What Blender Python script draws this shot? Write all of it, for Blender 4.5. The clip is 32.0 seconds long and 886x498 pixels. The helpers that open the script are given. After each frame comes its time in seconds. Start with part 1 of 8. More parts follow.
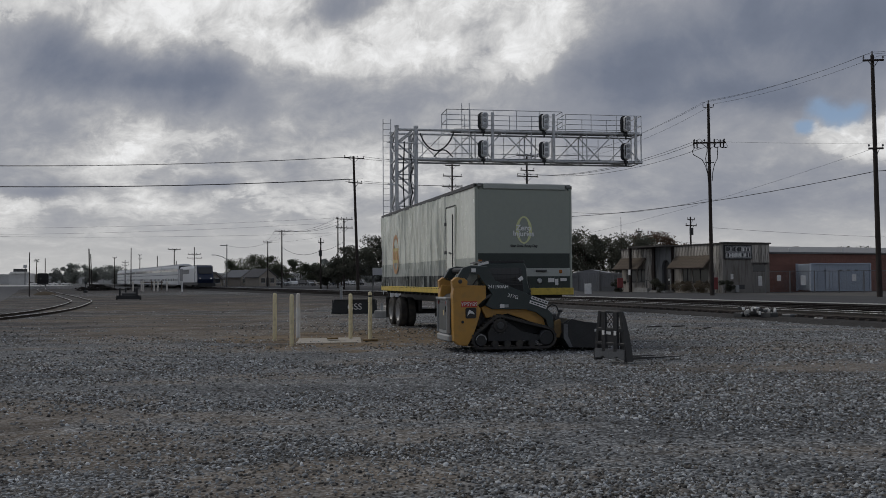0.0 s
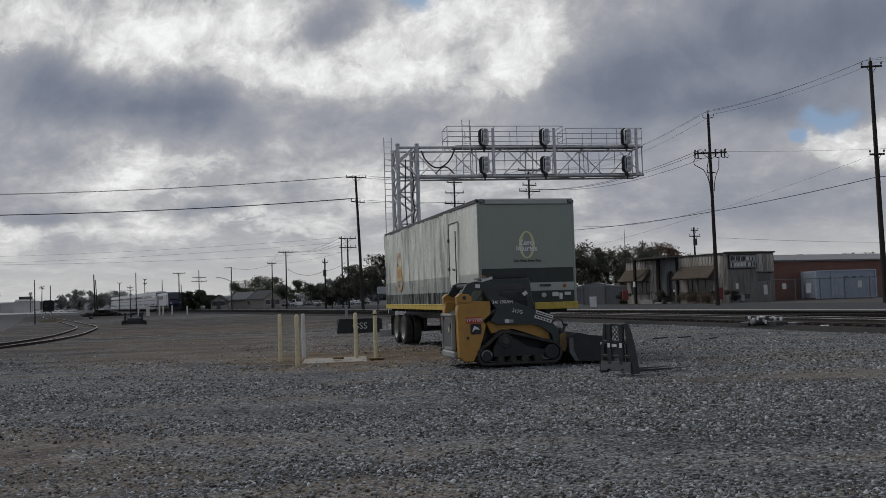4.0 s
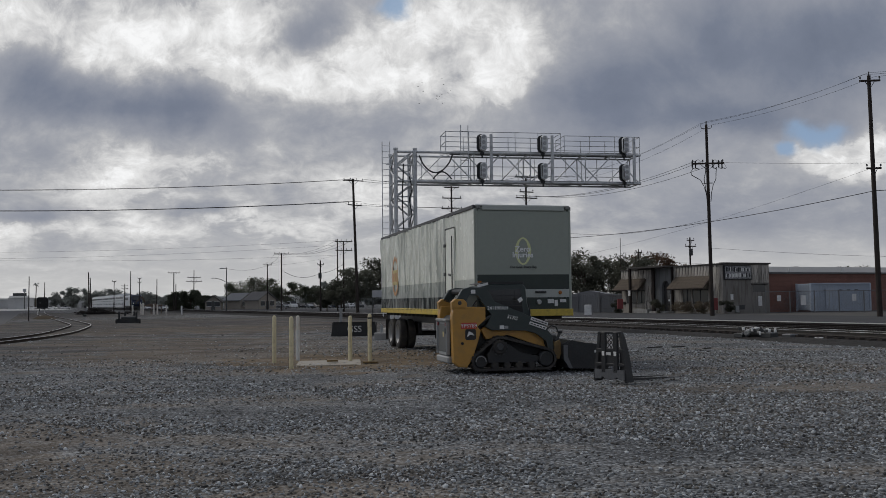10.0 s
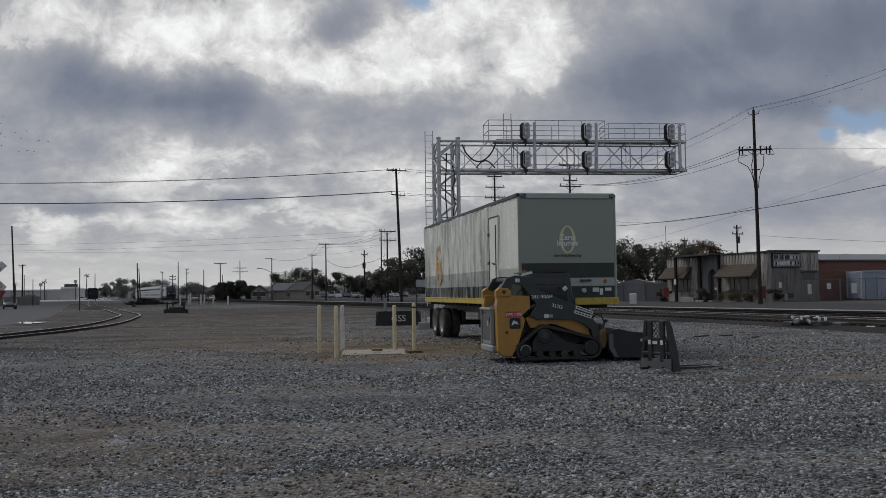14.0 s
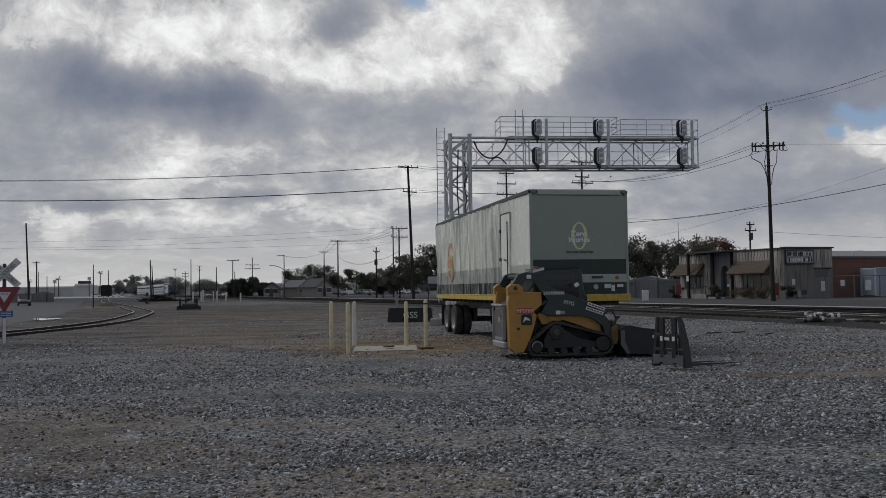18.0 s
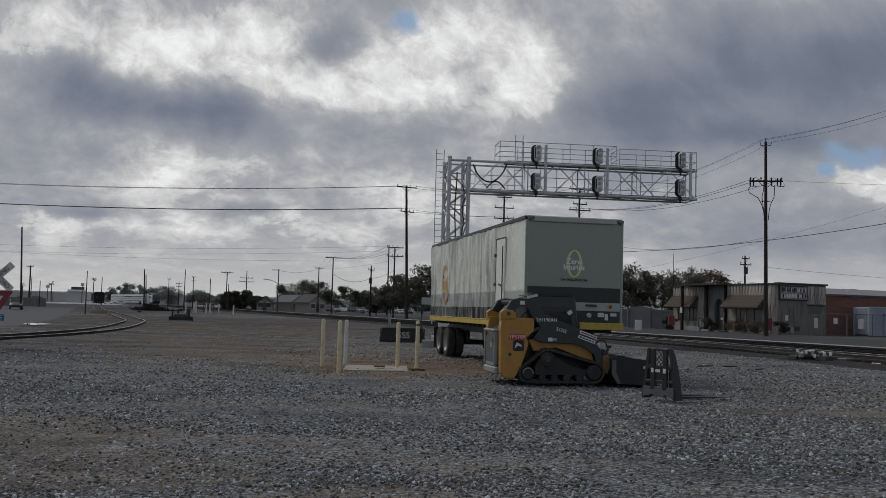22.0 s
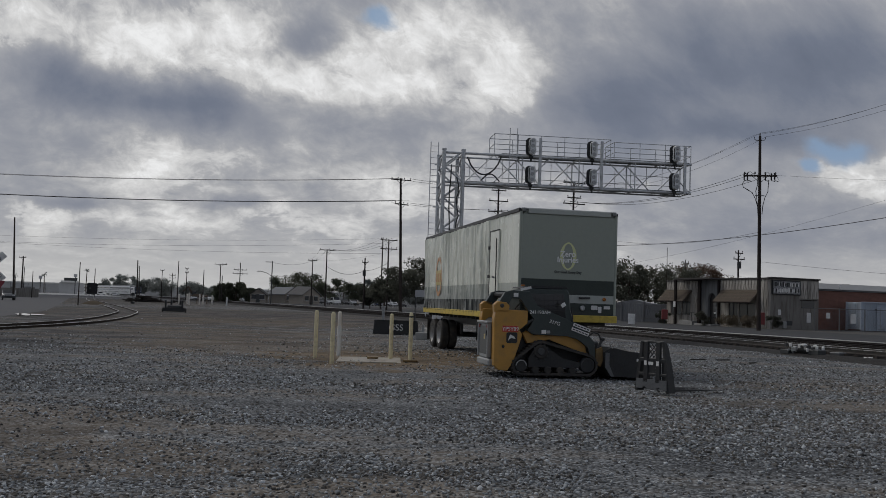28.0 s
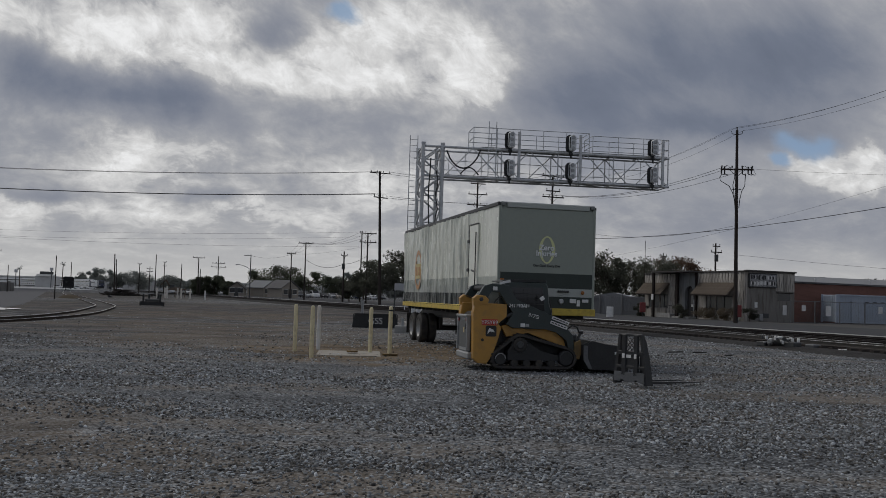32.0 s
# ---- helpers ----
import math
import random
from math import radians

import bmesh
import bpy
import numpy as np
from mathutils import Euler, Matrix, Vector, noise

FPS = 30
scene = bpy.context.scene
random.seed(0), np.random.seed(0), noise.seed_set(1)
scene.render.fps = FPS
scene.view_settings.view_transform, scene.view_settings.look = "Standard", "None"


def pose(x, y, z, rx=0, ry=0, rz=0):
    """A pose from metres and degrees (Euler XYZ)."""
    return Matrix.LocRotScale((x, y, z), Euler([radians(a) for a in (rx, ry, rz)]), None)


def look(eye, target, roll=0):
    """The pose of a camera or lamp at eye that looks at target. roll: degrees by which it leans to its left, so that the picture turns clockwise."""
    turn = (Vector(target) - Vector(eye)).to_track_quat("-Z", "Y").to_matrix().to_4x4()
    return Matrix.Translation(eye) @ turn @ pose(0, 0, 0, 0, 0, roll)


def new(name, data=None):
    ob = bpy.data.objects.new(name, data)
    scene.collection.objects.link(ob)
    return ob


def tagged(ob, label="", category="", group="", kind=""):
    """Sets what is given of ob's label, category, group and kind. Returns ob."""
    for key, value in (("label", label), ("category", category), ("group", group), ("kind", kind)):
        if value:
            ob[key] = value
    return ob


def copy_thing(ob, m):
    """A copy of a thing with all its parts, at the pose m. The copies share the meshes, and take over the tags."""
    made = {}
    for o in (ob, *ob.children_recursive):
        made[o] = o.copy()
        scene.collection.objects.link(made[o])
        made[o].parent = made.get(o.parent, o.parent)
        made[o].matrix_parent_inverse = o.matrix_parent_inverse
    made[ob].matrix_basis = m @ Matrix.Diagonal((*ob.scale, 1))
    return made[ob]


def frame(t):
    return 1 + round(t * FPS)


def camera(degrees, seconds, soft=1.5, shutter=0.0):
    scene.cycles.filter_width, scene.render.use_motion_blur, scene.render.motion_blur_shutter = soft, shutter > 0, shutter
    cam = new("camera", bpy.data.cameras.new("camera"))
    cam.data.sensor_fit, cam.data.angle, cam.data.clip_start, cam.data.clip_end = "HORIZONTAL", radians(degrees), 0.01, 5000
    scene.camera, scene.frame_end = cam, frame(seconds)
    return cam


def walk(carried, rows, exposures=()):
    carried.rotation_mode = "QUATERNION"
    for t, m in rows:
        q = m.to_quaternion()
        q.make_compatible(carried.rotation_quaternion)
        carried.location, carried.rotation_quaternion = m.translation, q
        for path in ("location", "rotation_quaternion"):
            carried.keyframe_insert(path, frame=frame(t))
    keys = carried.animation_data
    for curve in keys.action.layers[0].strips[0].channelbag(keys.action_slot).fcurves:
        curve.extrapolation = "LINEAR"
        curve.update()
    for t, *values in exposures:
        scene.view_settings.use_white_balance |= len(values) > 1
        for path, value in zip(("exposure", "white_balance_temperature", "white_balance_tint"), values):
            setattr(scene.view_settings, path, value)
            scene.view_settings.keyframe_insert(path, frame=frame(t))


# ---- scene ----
cam = camera(49.8, 32.0, 0.8)
PATH = [
    (0, (0.006, -0.016, 1.648), (0.005, 1.983, 1.712), -0.3),
    (0.5, (0.006, -0.02, 1.641), (0.004, 1.979, 1.706), -0.3),
    (1, (0.009, -0.035, 1.637), (0.006, 1.964, 1.701), -0.4),
    (1.5, (0.02, -0.037, 1.635), (0.016, 1.962, 1.699), -0.6),
    (2, (0.017, -0.032, 1.639), (0.01, 1.966, 1.709), -0.9),
    (2.5, (0.022, -0.032, 1.637), (0.013, 1.967, 1.716), -1.2),
    (3, (0.031, -0.005, 1.631), (0.022, 1.993, 1.719), -1.5),
    (3.5, (0.024, -0.025, 1.636), (0.013, 1.973, 1.733), -1.7),
    (5.5, (0.043, -0.03, 1.646), (0.039, 1.967, 1.748), -1.9),
    (6, (0.031, -0.052, 1.636), (0.029, 1.945, 1.739), -1.8),
    (6.5, (0.044, -0.031, 1.637), (0.042, 1.966, 1.738), -1.9),
    (7, (0.042, -0.027, 1.635), (0.042, 1.971, 1.735), -1.9),
    (7.5, (0.037, -0.048, 1.648), (0.038, 1.949, 1.747), -1.7),
    (8, (0.036, -0.062, 1.635), (0.038, 1.935, 1.735), -1.5),
    (8.5, (0.026, 0.006, 1.636), (0.03, 2.004, 1.737), -1.1),
    (9, (0.03, -0.031, 1.638), (0.031, 1.966, 1.741), -0.8),
    (9.5, (0.03, -0.016, 1.633), (0.03, 1.981, 1.741), -0.6),
    (10, (0.016, -0.031, 1.637), (0.016, 1.966, 1.747), -0.6),
    (10.5, (0.006, -0.022, 1.627), (0.003, 1.975, 1.738), -0.6),
    (11, (0.002, 0.034, 1.632), (-0.012, 2.031, 1.743), -0.5),
    (11.5, (-0.007, 0.047, 1.637), (-0.034, 2.044, 1.745), -0.3),
    (12, (-0.041, 0.07, 1.626), (-0.087, 2.068, 1.724), -0.1),
    (12.5, (-0.124, 0.109, 1.622), (-0.187, 2.106, 1.715), -0.2),
    (13, (-0.092, 0.076, 1.629), (-0.176, 2.072, 1.723), -0.3),
    (13.5, (-0.015, 0.073, 1.632), (-0.108, 2.069, 1.725), -0.6),
    (14, (0.004, 0.022, 1.627), (-0.087, 2.017, 1.716), -0.8),
    (14.5, (0.021, 0.019, 1.626), (-0.069, 2.015, 1.716), -0.9),
    (16.5, (-0.019, 0.087, 1.616), (-0.129, 2.082, 1.701), -0.3),
    (17, (-0.011, 0.007, 1.62), (-0.126, 2.002, 1.703), -0.4),
    (17.5, (0.002, -0.017, 1.613), (-0.115, 1.978, 1.696), -0.5),
    (18, (0.012, 0.006, 1.613), (-0.104, 2.001, 1.696), -0.8),
    (18.5, (0.012, -0.015, 1.634), (-0.101, 1.98, 1.718), -0.9),
    (19, (0.007, -0.02, 1.624), (-0.099, 1.976, 1.712), -0.8),
    (19.5, (0.013, -0.021, 1.618), (-0.088, 1.974, 1.717), -0.5),
    (20, (-0.004, 0.073, 1.621), (-0.113, 2.068, 1.72), 0.1),
    (20.5, (0.011, 0.056, 1.637), (-0.102, 2.05, 1.737), 0.6),
    (21, (0.008, 0.04, 1.639), (-0.107, 2.034, 1.743), 1.0),
    (21.5, (0.011, -0.03, 1.627), (-0.1, 1.963, 1.741), 1.4),
    (22, (0.02, -0.009, 1.644), (-0.087, 1.984, 1.771), 1.6),
    (22.5, (0.013, 0.0, 1.632), (-0.091, 1.993, 1.765), 1.8),
    (23, (0.017, 0.005, 1.637), (-0.083, 1.998, 1.772), 1.9),
    (23.5, (0.021, 0.024, 1.639), (-0.079, 2.017, 1.773), 2.0),
    (24, (0.011, 0.007, 1.622), (-0.087, 2.0, 1.756), 2.1),
    (24.5, (0.023, 0.023, 1.634), (-0.072, 2.017, 1.765), 2.1),
    (25, (0.022, 0.032, 1.621), (-0.072, 2.026, 1.747), 2.1),
    (25.5, (0.035, 0.041, 1.634), (-0.057, 2.035, 1.758), 2.1),
    (27.5, (0.028, 0.02, 1.625), (-0.067, 2.014, 1.745), 1.9),
    (28, (0.022, 0.035, 1.614), (-0.072, 2.03, 1.727), 1.9),
    (28.5, (0.028, 0.0, 1.633), (-0.066, 1.995, 1.743), 1.9),
    (29, (0.023, -0.003, 1.618), (-0.071, 1.992, 1.727), 2.0),
    (29.5, (0.031, -0.035, 1.624), (-0.059, 1.96, 1.731), 2.0),
    (30, (0.039, -0.037, 1.628), (-0.036, 1.959, 1.733), 2.0),
    (30.5, (0.03, -0.065, 1.64), (-0.031, 1.931, 1.748), 2.1),
    (31, (0.022, -0.035, 1.637), (-0.03, 1.962, 1.743), 2.2),
    (31.5, (0.033, -0.017, 1.635), (-0.017, 1.979, 1.741), 1.9),
    (32, (0.018, -0.031, 1.627), (-0.032, 1.966, 1.727), 1.8),
]
walk(cam, [(t, look(eye, target, roll)) for t, eye, target, roll in PATH], [(0, 0.0), (3, 0.04), (6, 0.12), (14, 0.10), (18, 0.06), (21, 0.02), (24, -0.03), (32, -0.04)])

# ---- world, sun ----
world = bpy.data.worlds.new("sky")
scene.world = world
world.use_nodes = True
SUN_EL, SUN_AZ = radians(50), radians(-62)


class Graph:
    """Short hand for math nodes of one node tree."""

    def __init__(self, nt):
        self.nt = nt

    def node(self, kind):
        return self.nt.nodes.new(kind)

    def put(self, value, socket):
        if isinstance(value, (int, float, tuple)):
            socket.default_value = value
        else:
            self.nt.links.new(value, socket)

    def m(self, op, a, b=None, clamp=False):
        n = self.node("ShaderNodeMath")
        n.operation, n.use_clamp = op, clamp
        self.put(a, n.inputs[0])
        if b is not None:
            self.put(b, n.inputs[1])
        return n.outputs[0]

    def v(self, op, a, b=None):
        n = self.node("ShaderNodeVectorMath")
        n.operation = op
        self.put(a, n.inputs[0])
        if b is not None:
            self.put(b, n.inputs[1])
        return n.outputs["Value"] if op in ("DOT_PRODUCT", "LENGTH") else n.outputs[0]

    def noise(self, vec, scale, detail, rough, dist=0.0, colour=False):
        n = self.node("ShaderNodeTexNoise")
        self.put(vec, n.inputs["Vector"])
        for k, x in (("Scale", scale), ("Detail", detail), ("Roughness", rough), ("Distortion", dist)):
            n.inputs[k].default_value = x
        return n.outputs["Color" if colour else 0]

    def ramp(self, v, stops):
        n = self.node("ShaderNodeValToRGB")
        e = n.color_ramp.elements
        while len(e) < len(stops):
            e.new(0.5)
        for k, (p, c) in zip(e, stops):
            k.position, k.color = p, (*c, 1)
        self.put(v, n.inputs[0])
        return n.outputs[0]

    def span(self, v, a, b, c=0.0, d=1.0):
        n = self.node("ShaderNodeMapRange")
        n.interpolation_type = "SMOOTHSTEP"
        self.put(v, n.inputs[0])
        for i, x in enumerate((a, b, c, d)):
            n.inputs[i + 1].default_value = x
        return n.outputs[0]

    def mix(self, f, a, b):
        n = self.node("ShaderNodeMixRGB")
        self.put(f, n.inputs[0])
        for i, x in ((1, a), (2, b)):
            self.put((*x, 1) if isinstance(x, tuple) else x, n.inputs[i])
        return n.outputs[0]


CLOUD_TONES = [(0.0, (0.100, 0.122, 0.172)), (0.25, (0.168, 0.192, 0.250)), (0.42, (0.267, 0.283, 0.328)), (0.60, (0.420, 0.425, 0.442)), (0.80, (0.64, 0.64, 0.64)), (1.0, (0.86, 0.865, 0.87))]


def cloud_light(g, p, base):
    """Brightness of broken cumulus over the plane vector p: broad swells, crisp heaped edges and small billows about a base value."""
    swell = g.noise(p, 7.0, 11.0, 0.57, 0.5)
    fine = g.noise(p, 30.0, 9.0, 0.66, 0.4)

    def cells(scale, warp_scale, amount):
        vor = g.node("ShaderNodeTexVoronoi")
        vor.feature, vor.normalize = "SMOOTH_F1", True
        for k, x in (("Scale", scale), ("Detail", 4.0), ("Roughness", 0.6), ("Smoothness", 0.35)):
            vor.inputs[k].default_value = x
        g.put(g.v("ADD", p, g.v("MULTIPLY", g.v("SUBTRACT", g.noise(p, warp_scale, 6.0, 0.62, colour=True), (0.5, 0.5, 0.5)), (amount, amount, 0.0))), vor.inputs["Vector"])
        return g.m("SUBTRACT", 0.40, vor.outputs["Distance"])

    billow = g.m("ADD", g.m("MULTIPLY", cells(11.0, 11.0, 0.10), 0.60), g.m("MULTIPLY", cells(30.0, 24.0, 0.05), 0.45))
    lum = g.m("ADD", base, g.m("MULTIPLY", g.m("SUBTRACT", swell, 0.5), 0.42))
    heap = g.m("ADD", lum, g.m("ADD", g.m("MULTIPLY", billow, 0.40), g.m("MULTIPLY", g.m("SUBTRACT", fine, 0.5), 0.38)))
    crisp = g.span(g.noise(p, 5.0, 3.0, 0.5), 0.46, 0.62)
    rim = g.m("ADD", g.m("MULTIPLY", g.m("MULTIPLY", g.span(heap, 0.61, 0.68), crisp), 0.11), g.m("MULTIPLY", g.m("MULTIPLY", g.span(heap, 0.50, 0.80), g.m("SUBTRACT", 1.0, crisp)), 0.12))
    rim = g.m("ADD", rim, g.m("MULTIPLY", g.span(heap, 0.78, 0.86), 0.06))
    live = g.span(lum, 0.47, 0.70, 0.14, 1.0)
    detail = g.m("ADD", g.m("MULTIPLY", billow, 0.55), g.m("MULTIPLY", g.m("SUBTRACT", fine, 0.5), 0.74))
    flat = g.m("SUBTRACT", g.m("ADD", lum, rim), 0.05)
    flat = g.m("SUBTRACT", flat, g.m("MULTIPLY", g.m("MAXIMUM", g.m("SUBTRACT", lum, 0.64), 0.0), 0.62))
    return g.m("ADD", flat, g.m("MULTIPLY", detail, live))


def sky_nodes():
    nt = world.node_tree
    nt.nodes.clear()
    g = Graph(nt)
    tc = g.node("ShaderNodeTexCoord").outputs["Generated"]
    sep = g.node("ShaderNodeSeparateXYZ")
    g.put(tc, sep.inputs[0])
    up = g.m("MAXIMUM", sep.outputs[2], 0.0)
    p = g.v("MULTIPLY", tc, (0.8, 0.8, 1.1))
    lum = cloud_light(g, p, g.m("ADD", 0.46, g.m("MULTIPLY", g.m("SUBTRACT", g.noise(p, 1.7, 2.0, 0.5), 0.5), 0.6)))
    low = g.span(up, 0.0, 0.16, 1.0, 0.0)
    lum = g.m("ADD", g.m("MULTIPLY", lum, g.m("SUBTRACT", 1.0, g.m("MULTIPLY", low, 0.8))), g.m("MULTIPLY", low, 0.46))
    lum = g.m("ADD", lum, g.m("MULTIPLY", sep.outputs[1], 0.12))
    cloud = g.ramp(lum, CLOUD_TONES)
    sky = g.node("ShaderNodeTexSky")
    sky.sky_type, sky.sun_disc = "NISHITA", False
    sky.sun_elevation, sky.sun_rotation = SUN_EL, SUN_AZ
    blue = g.v("MULTIPLY", sky.outputs[0], (0.085, 0.085, 0.085))
    cover = g.span(g.noise(p, 3.2, 5.0, 0.5), 0.36, 0.44)
    bg = g.node("ShaderNodeBackground")
    g.put(g.mix(cover, blue, cloud), bg.inputs[0])
    out = g.node("ShaderNodeOutputWorld")
    nt.links.new(bg.outputs[0], out.inputs[0])


sky_nodes()

# cloud over the line: slope x, slope z, widths, amount
HEAPS = [(-0.315, 0.278, 0.0829, 0.0308, 0.36), (-0.216, 0.302, 0.0474, 0.0225, 0.3), (-0.18, 0.247, 0.071, 0.0249, 0.22), (-0.078, 0.264, 0.0414, 0.0308, 0.3), (-0.024, 0.235, 0.0414, 0.0201, 0.2), (0.063, 0.252, 0.0367, 0.0308, 0.34), (0, 0.302, 0.0592, 0.0225, 0.28), (0.096, 0.286, 0.0355, 0.0249, 0.14), (-0.445, 0.31, 0.0414, 0.0225, 0.14), (-0.347, 0.137, 0.0385, 0.0237, 0.22), (-0.326, 0.165, 0.0266, 0.0154, 0.14), (-0.084, 0.23, 0.071, 0.0237, 0.1)]
PUFFS = [(-0.21, 0.089, 0.0326, 0.0154, 0.16), (-0.317, 0.082, 0.0414, 0.013, 0.14), (-0.456, 0.077, 0.0326, 0.0154, 0.2), (-0.388, 0.086, 0.0296, 0.0118, 0.12), (-0.142, 0.081, 0.0355, 0.0142, 0.13), (0.425, 0.148, 0.0444, 0.0201, 0.28), (0.457, 0.163, 0.0166, 0.013, 0.2), (0.236, 0.125, 0.0829, 0.0296, 0.06), (-0.073, 0.113, 0.071, 0.0266, 0.12), (-0.27, 0.148, 0.0414, 0.0213, 0.1)]
DECKS = [(-0.432, 0.246, 0.0651, 0.0355, -0.28), (-0.348, 0.212, 0.0888, 0.0249, -0.24), (-0.261, 0.226, 0.0414, 0.0284, -0.2), (-0.141, 0.289, 0.0426, 0.0261, -0.23), (-0.424, 0.097, 0.0503, 0.0089, -0.13), (-0.258, 0.1, 0.0355, 0.0077, -0.11), (-0.085, 0.185, 0.1362, 0.0237, -0.08), (0.179, 0.216, 0.0651, 0.0444, -0.22), (0.312, 0.263, 0.1184, 0.0651, -0.3), (0.438, 0.273, 0.071, 0.0533, -0.22), (0.301, 0.187, 0.0888, 0.0154, -0.18), (-0.431, 0.162, 0.0592, 0.0166, -0.06), (0.307, 0.106, 0.1539, 0.0533, -0.09)]
# blue gaps: slope x, slope z, widths
GAPS = [(0.393, 0.18, 0.0391, 0.0166), (0.366, 0.161, 0.0189, 0.0095), (-0.051, 0.318, 0.0261, 0.0142)]


def cloud_bank():
    """A drifting ceiling of cloud: low overhead, falling away to a far wall above the horizon."""
    A, E = radians(56), radians(37)
    na, ne = 72, 40
    vs = []
    for j in range(ne + 1):
        e = radians(-1.5) + (E + radians(1.5)) * j / ne
        r = 1300.0 * (math.sin(radians(14.6)) / max(math.sin(e), 0.02)) ** 1.7
        r = (r ** -3 + 4300.0 ** -3) ** (-1 / 3)
        for i in range(na + 1):
            a = -A + 2 * A * i / na
            vs.append((r * math.sin(a) * math.cos(e), r * math.cos(a) * math.cos(e), r * math.sin(e)))
    w = na + 1
    me = bpy.data.meshes.new("cloud_bank")
    me.from_pydata(vs, [], [(j * w + i, j * w + i + 1, (j + 1) * w + i + 1, (j + 1) * w + i) for j in range(ne) for i in range(na)])
    me.shade_smooth()
    mt = bpy.data.materials.new("broken cloud")
    mt.use_nodes = True
    nt = mt.node_tree
    nt.nodes.clear()
    g = Graph(nt)
    tc = g.node("ShaderNodeTexCoord").outputs["Object"]
    sep = g.node("ShaderNodeSeparateXYZ")
    g.put(tc, sep.inputs[0])
    comb = g.node("ShaderNodeCombineXYZ")
    yy = g.m("MAXIMUM", sep.outputs[1], 10.0)
    g.put(g.m("DIVIDE", sep.outputs[0], yy), comb.inputs[0])
    g.put(g.m("DIVIDE", sep.outputs[2], yy), comb.inputs[1])
    p = comb.outputs[0]
    warp = g.v("ADD", p, g.v("MULTIPLY", g.v("SUBTRACT", g.noise(p, 11.0, 8.0, 0.6, colour=True), (0.5, 0.5, 0.5)), (0.075, 0.055, 0.0)))
    base = None
    for x, z, wx, wz, amp in HEAPS + PUFFS + DECKS:
        d = g.v("MULTIPLY", g.v("SUBTRACT", warp, (x, z, 0.0)), (1 / wx, 1 / wz, 0.0))
        b = g.m("MULTIPLY", g.m("EXPONENT", g.m("MULTIPLY", g.v("DOT_PRODUCT", d, d), -1.0)), amp * (1.12 if amp > 0.2 else 1.0))
        base = g.m("ADD", b, 0.545 if base is None else base)
    cq = g.node("ShaderNodeCombineXYZ")
    g.put(comb.inputs[0].links[0].from_socket, cq.inputs[0])
    g.put(g.m("MULTIPLY", g.m("LOGARITHM", g.m("ADD", g.m("MAXIMUM", g.m("DIVIDE", sep.outputs[2], yy), -0.03), 0.06), math.e), 0.33), cq.inputs[1])
    q = cq.outputs[0]
    lum = cloud_light(g, q, base)
    low = g.span(g.m("DIVIDE", sep.outputs[2], yy), 0.0, 0.09, 1.0, 0.0)
    lum = g.m("ADD", g.m("MULTIPLY", lum, g.m("SUBTRACT", 1.0, g.m("MULTIPLY", low, 0.62))), g.m("MULTIPLY", low, 0.445))
    cloud = g.mix(g.m("MULTIPLY", low, 0.45), g.ramp(lum, CLOUD_TONES), (0.535, 0.53, 0.515))
    hole = None
    for x, z, wx, wz in GAPS:
        d = g.v("MULTIPLY", g.v("SUBTRACT", warp, (x, z, 0.0)), (1 / wx, 1 / wz, 0.0))
        b = g.m("EXPONENT", g.m("MULTIPLY", g.v("DOT_PRODUCT", d, d), -1.0))
        hole = b if hole is None else g.m("MAXIMUM", hole, b)
    hole = g.span(g.m("ADD", hole, g.m("MULTIPLY", g.m("SUBTRACT", g.noise(p, 16.0, 6.0, 0.6), 0.5), 0.9)), 0.22, 0.95)
    em = g.node("ShaderNodeEmission")
    g.put(g.mix(g.m("MULTIPLY", hole, 0.85), cloud, (0.23, 0.335, 0.49)), em.inputs[0])
    side = g.m("ABSOLUTE", g.m("DIVIDE", sep.outputs[0], yy))
    edge = g.m("MULTIPLY", g.span(side, 0.95, 1.35, 1.0, 0.0), g.span(g.m("DIVIDE", sep.outputs[2], g.v("LENGTH", tc)), 0.50, 0.59, 1.0, 0.0))
    clear = g.node("ShaderNodeBsdfTransparent")
    mx = g.node("ShaderNodeMixShader")
    g.put(edge, mx.inputs[0])
    nt.links.new(clear.outputs[0], mx.inputs[1])
    nt.links.new(em.outputs[0], mx.inputs[2])
    out = g.node("ShaderNodeOutputMaterial")
    nt.links.new(mx.outputs[0], out.inputs[0])
    mt.cycles.emission_sampling = "NONE"
    me.materials.append(mt)
    return tagged(new("backdrop_clouds", me), "broken grey and white cloud with small blue gaps", "sky", kind="structure")


CLOUDS = cloud_bank()

sun = new("sun", bpy.data.lights.new("sun", "SUN"))
sun.data.energy, sun.data.angle, sun.data.color = 0.9, radians(20), (1.0, 0.96, 0.9)
sun.matrix_world = look((0, 0, 0), (-math.sin(SUN_AZ) * math.cos(SUN_EL), -math.cos(SUN_AZ) * math.cos(SUN_EL), -math.sin(SUN_EL)))


# ---- materials ----
def nodes_of(name):
    mt = bpy.data.materials.new(name)
    mt.use_nodes = True
    nt = mt.node_tree
    return mt, nt, nt.nodes["Principled BSDF"]


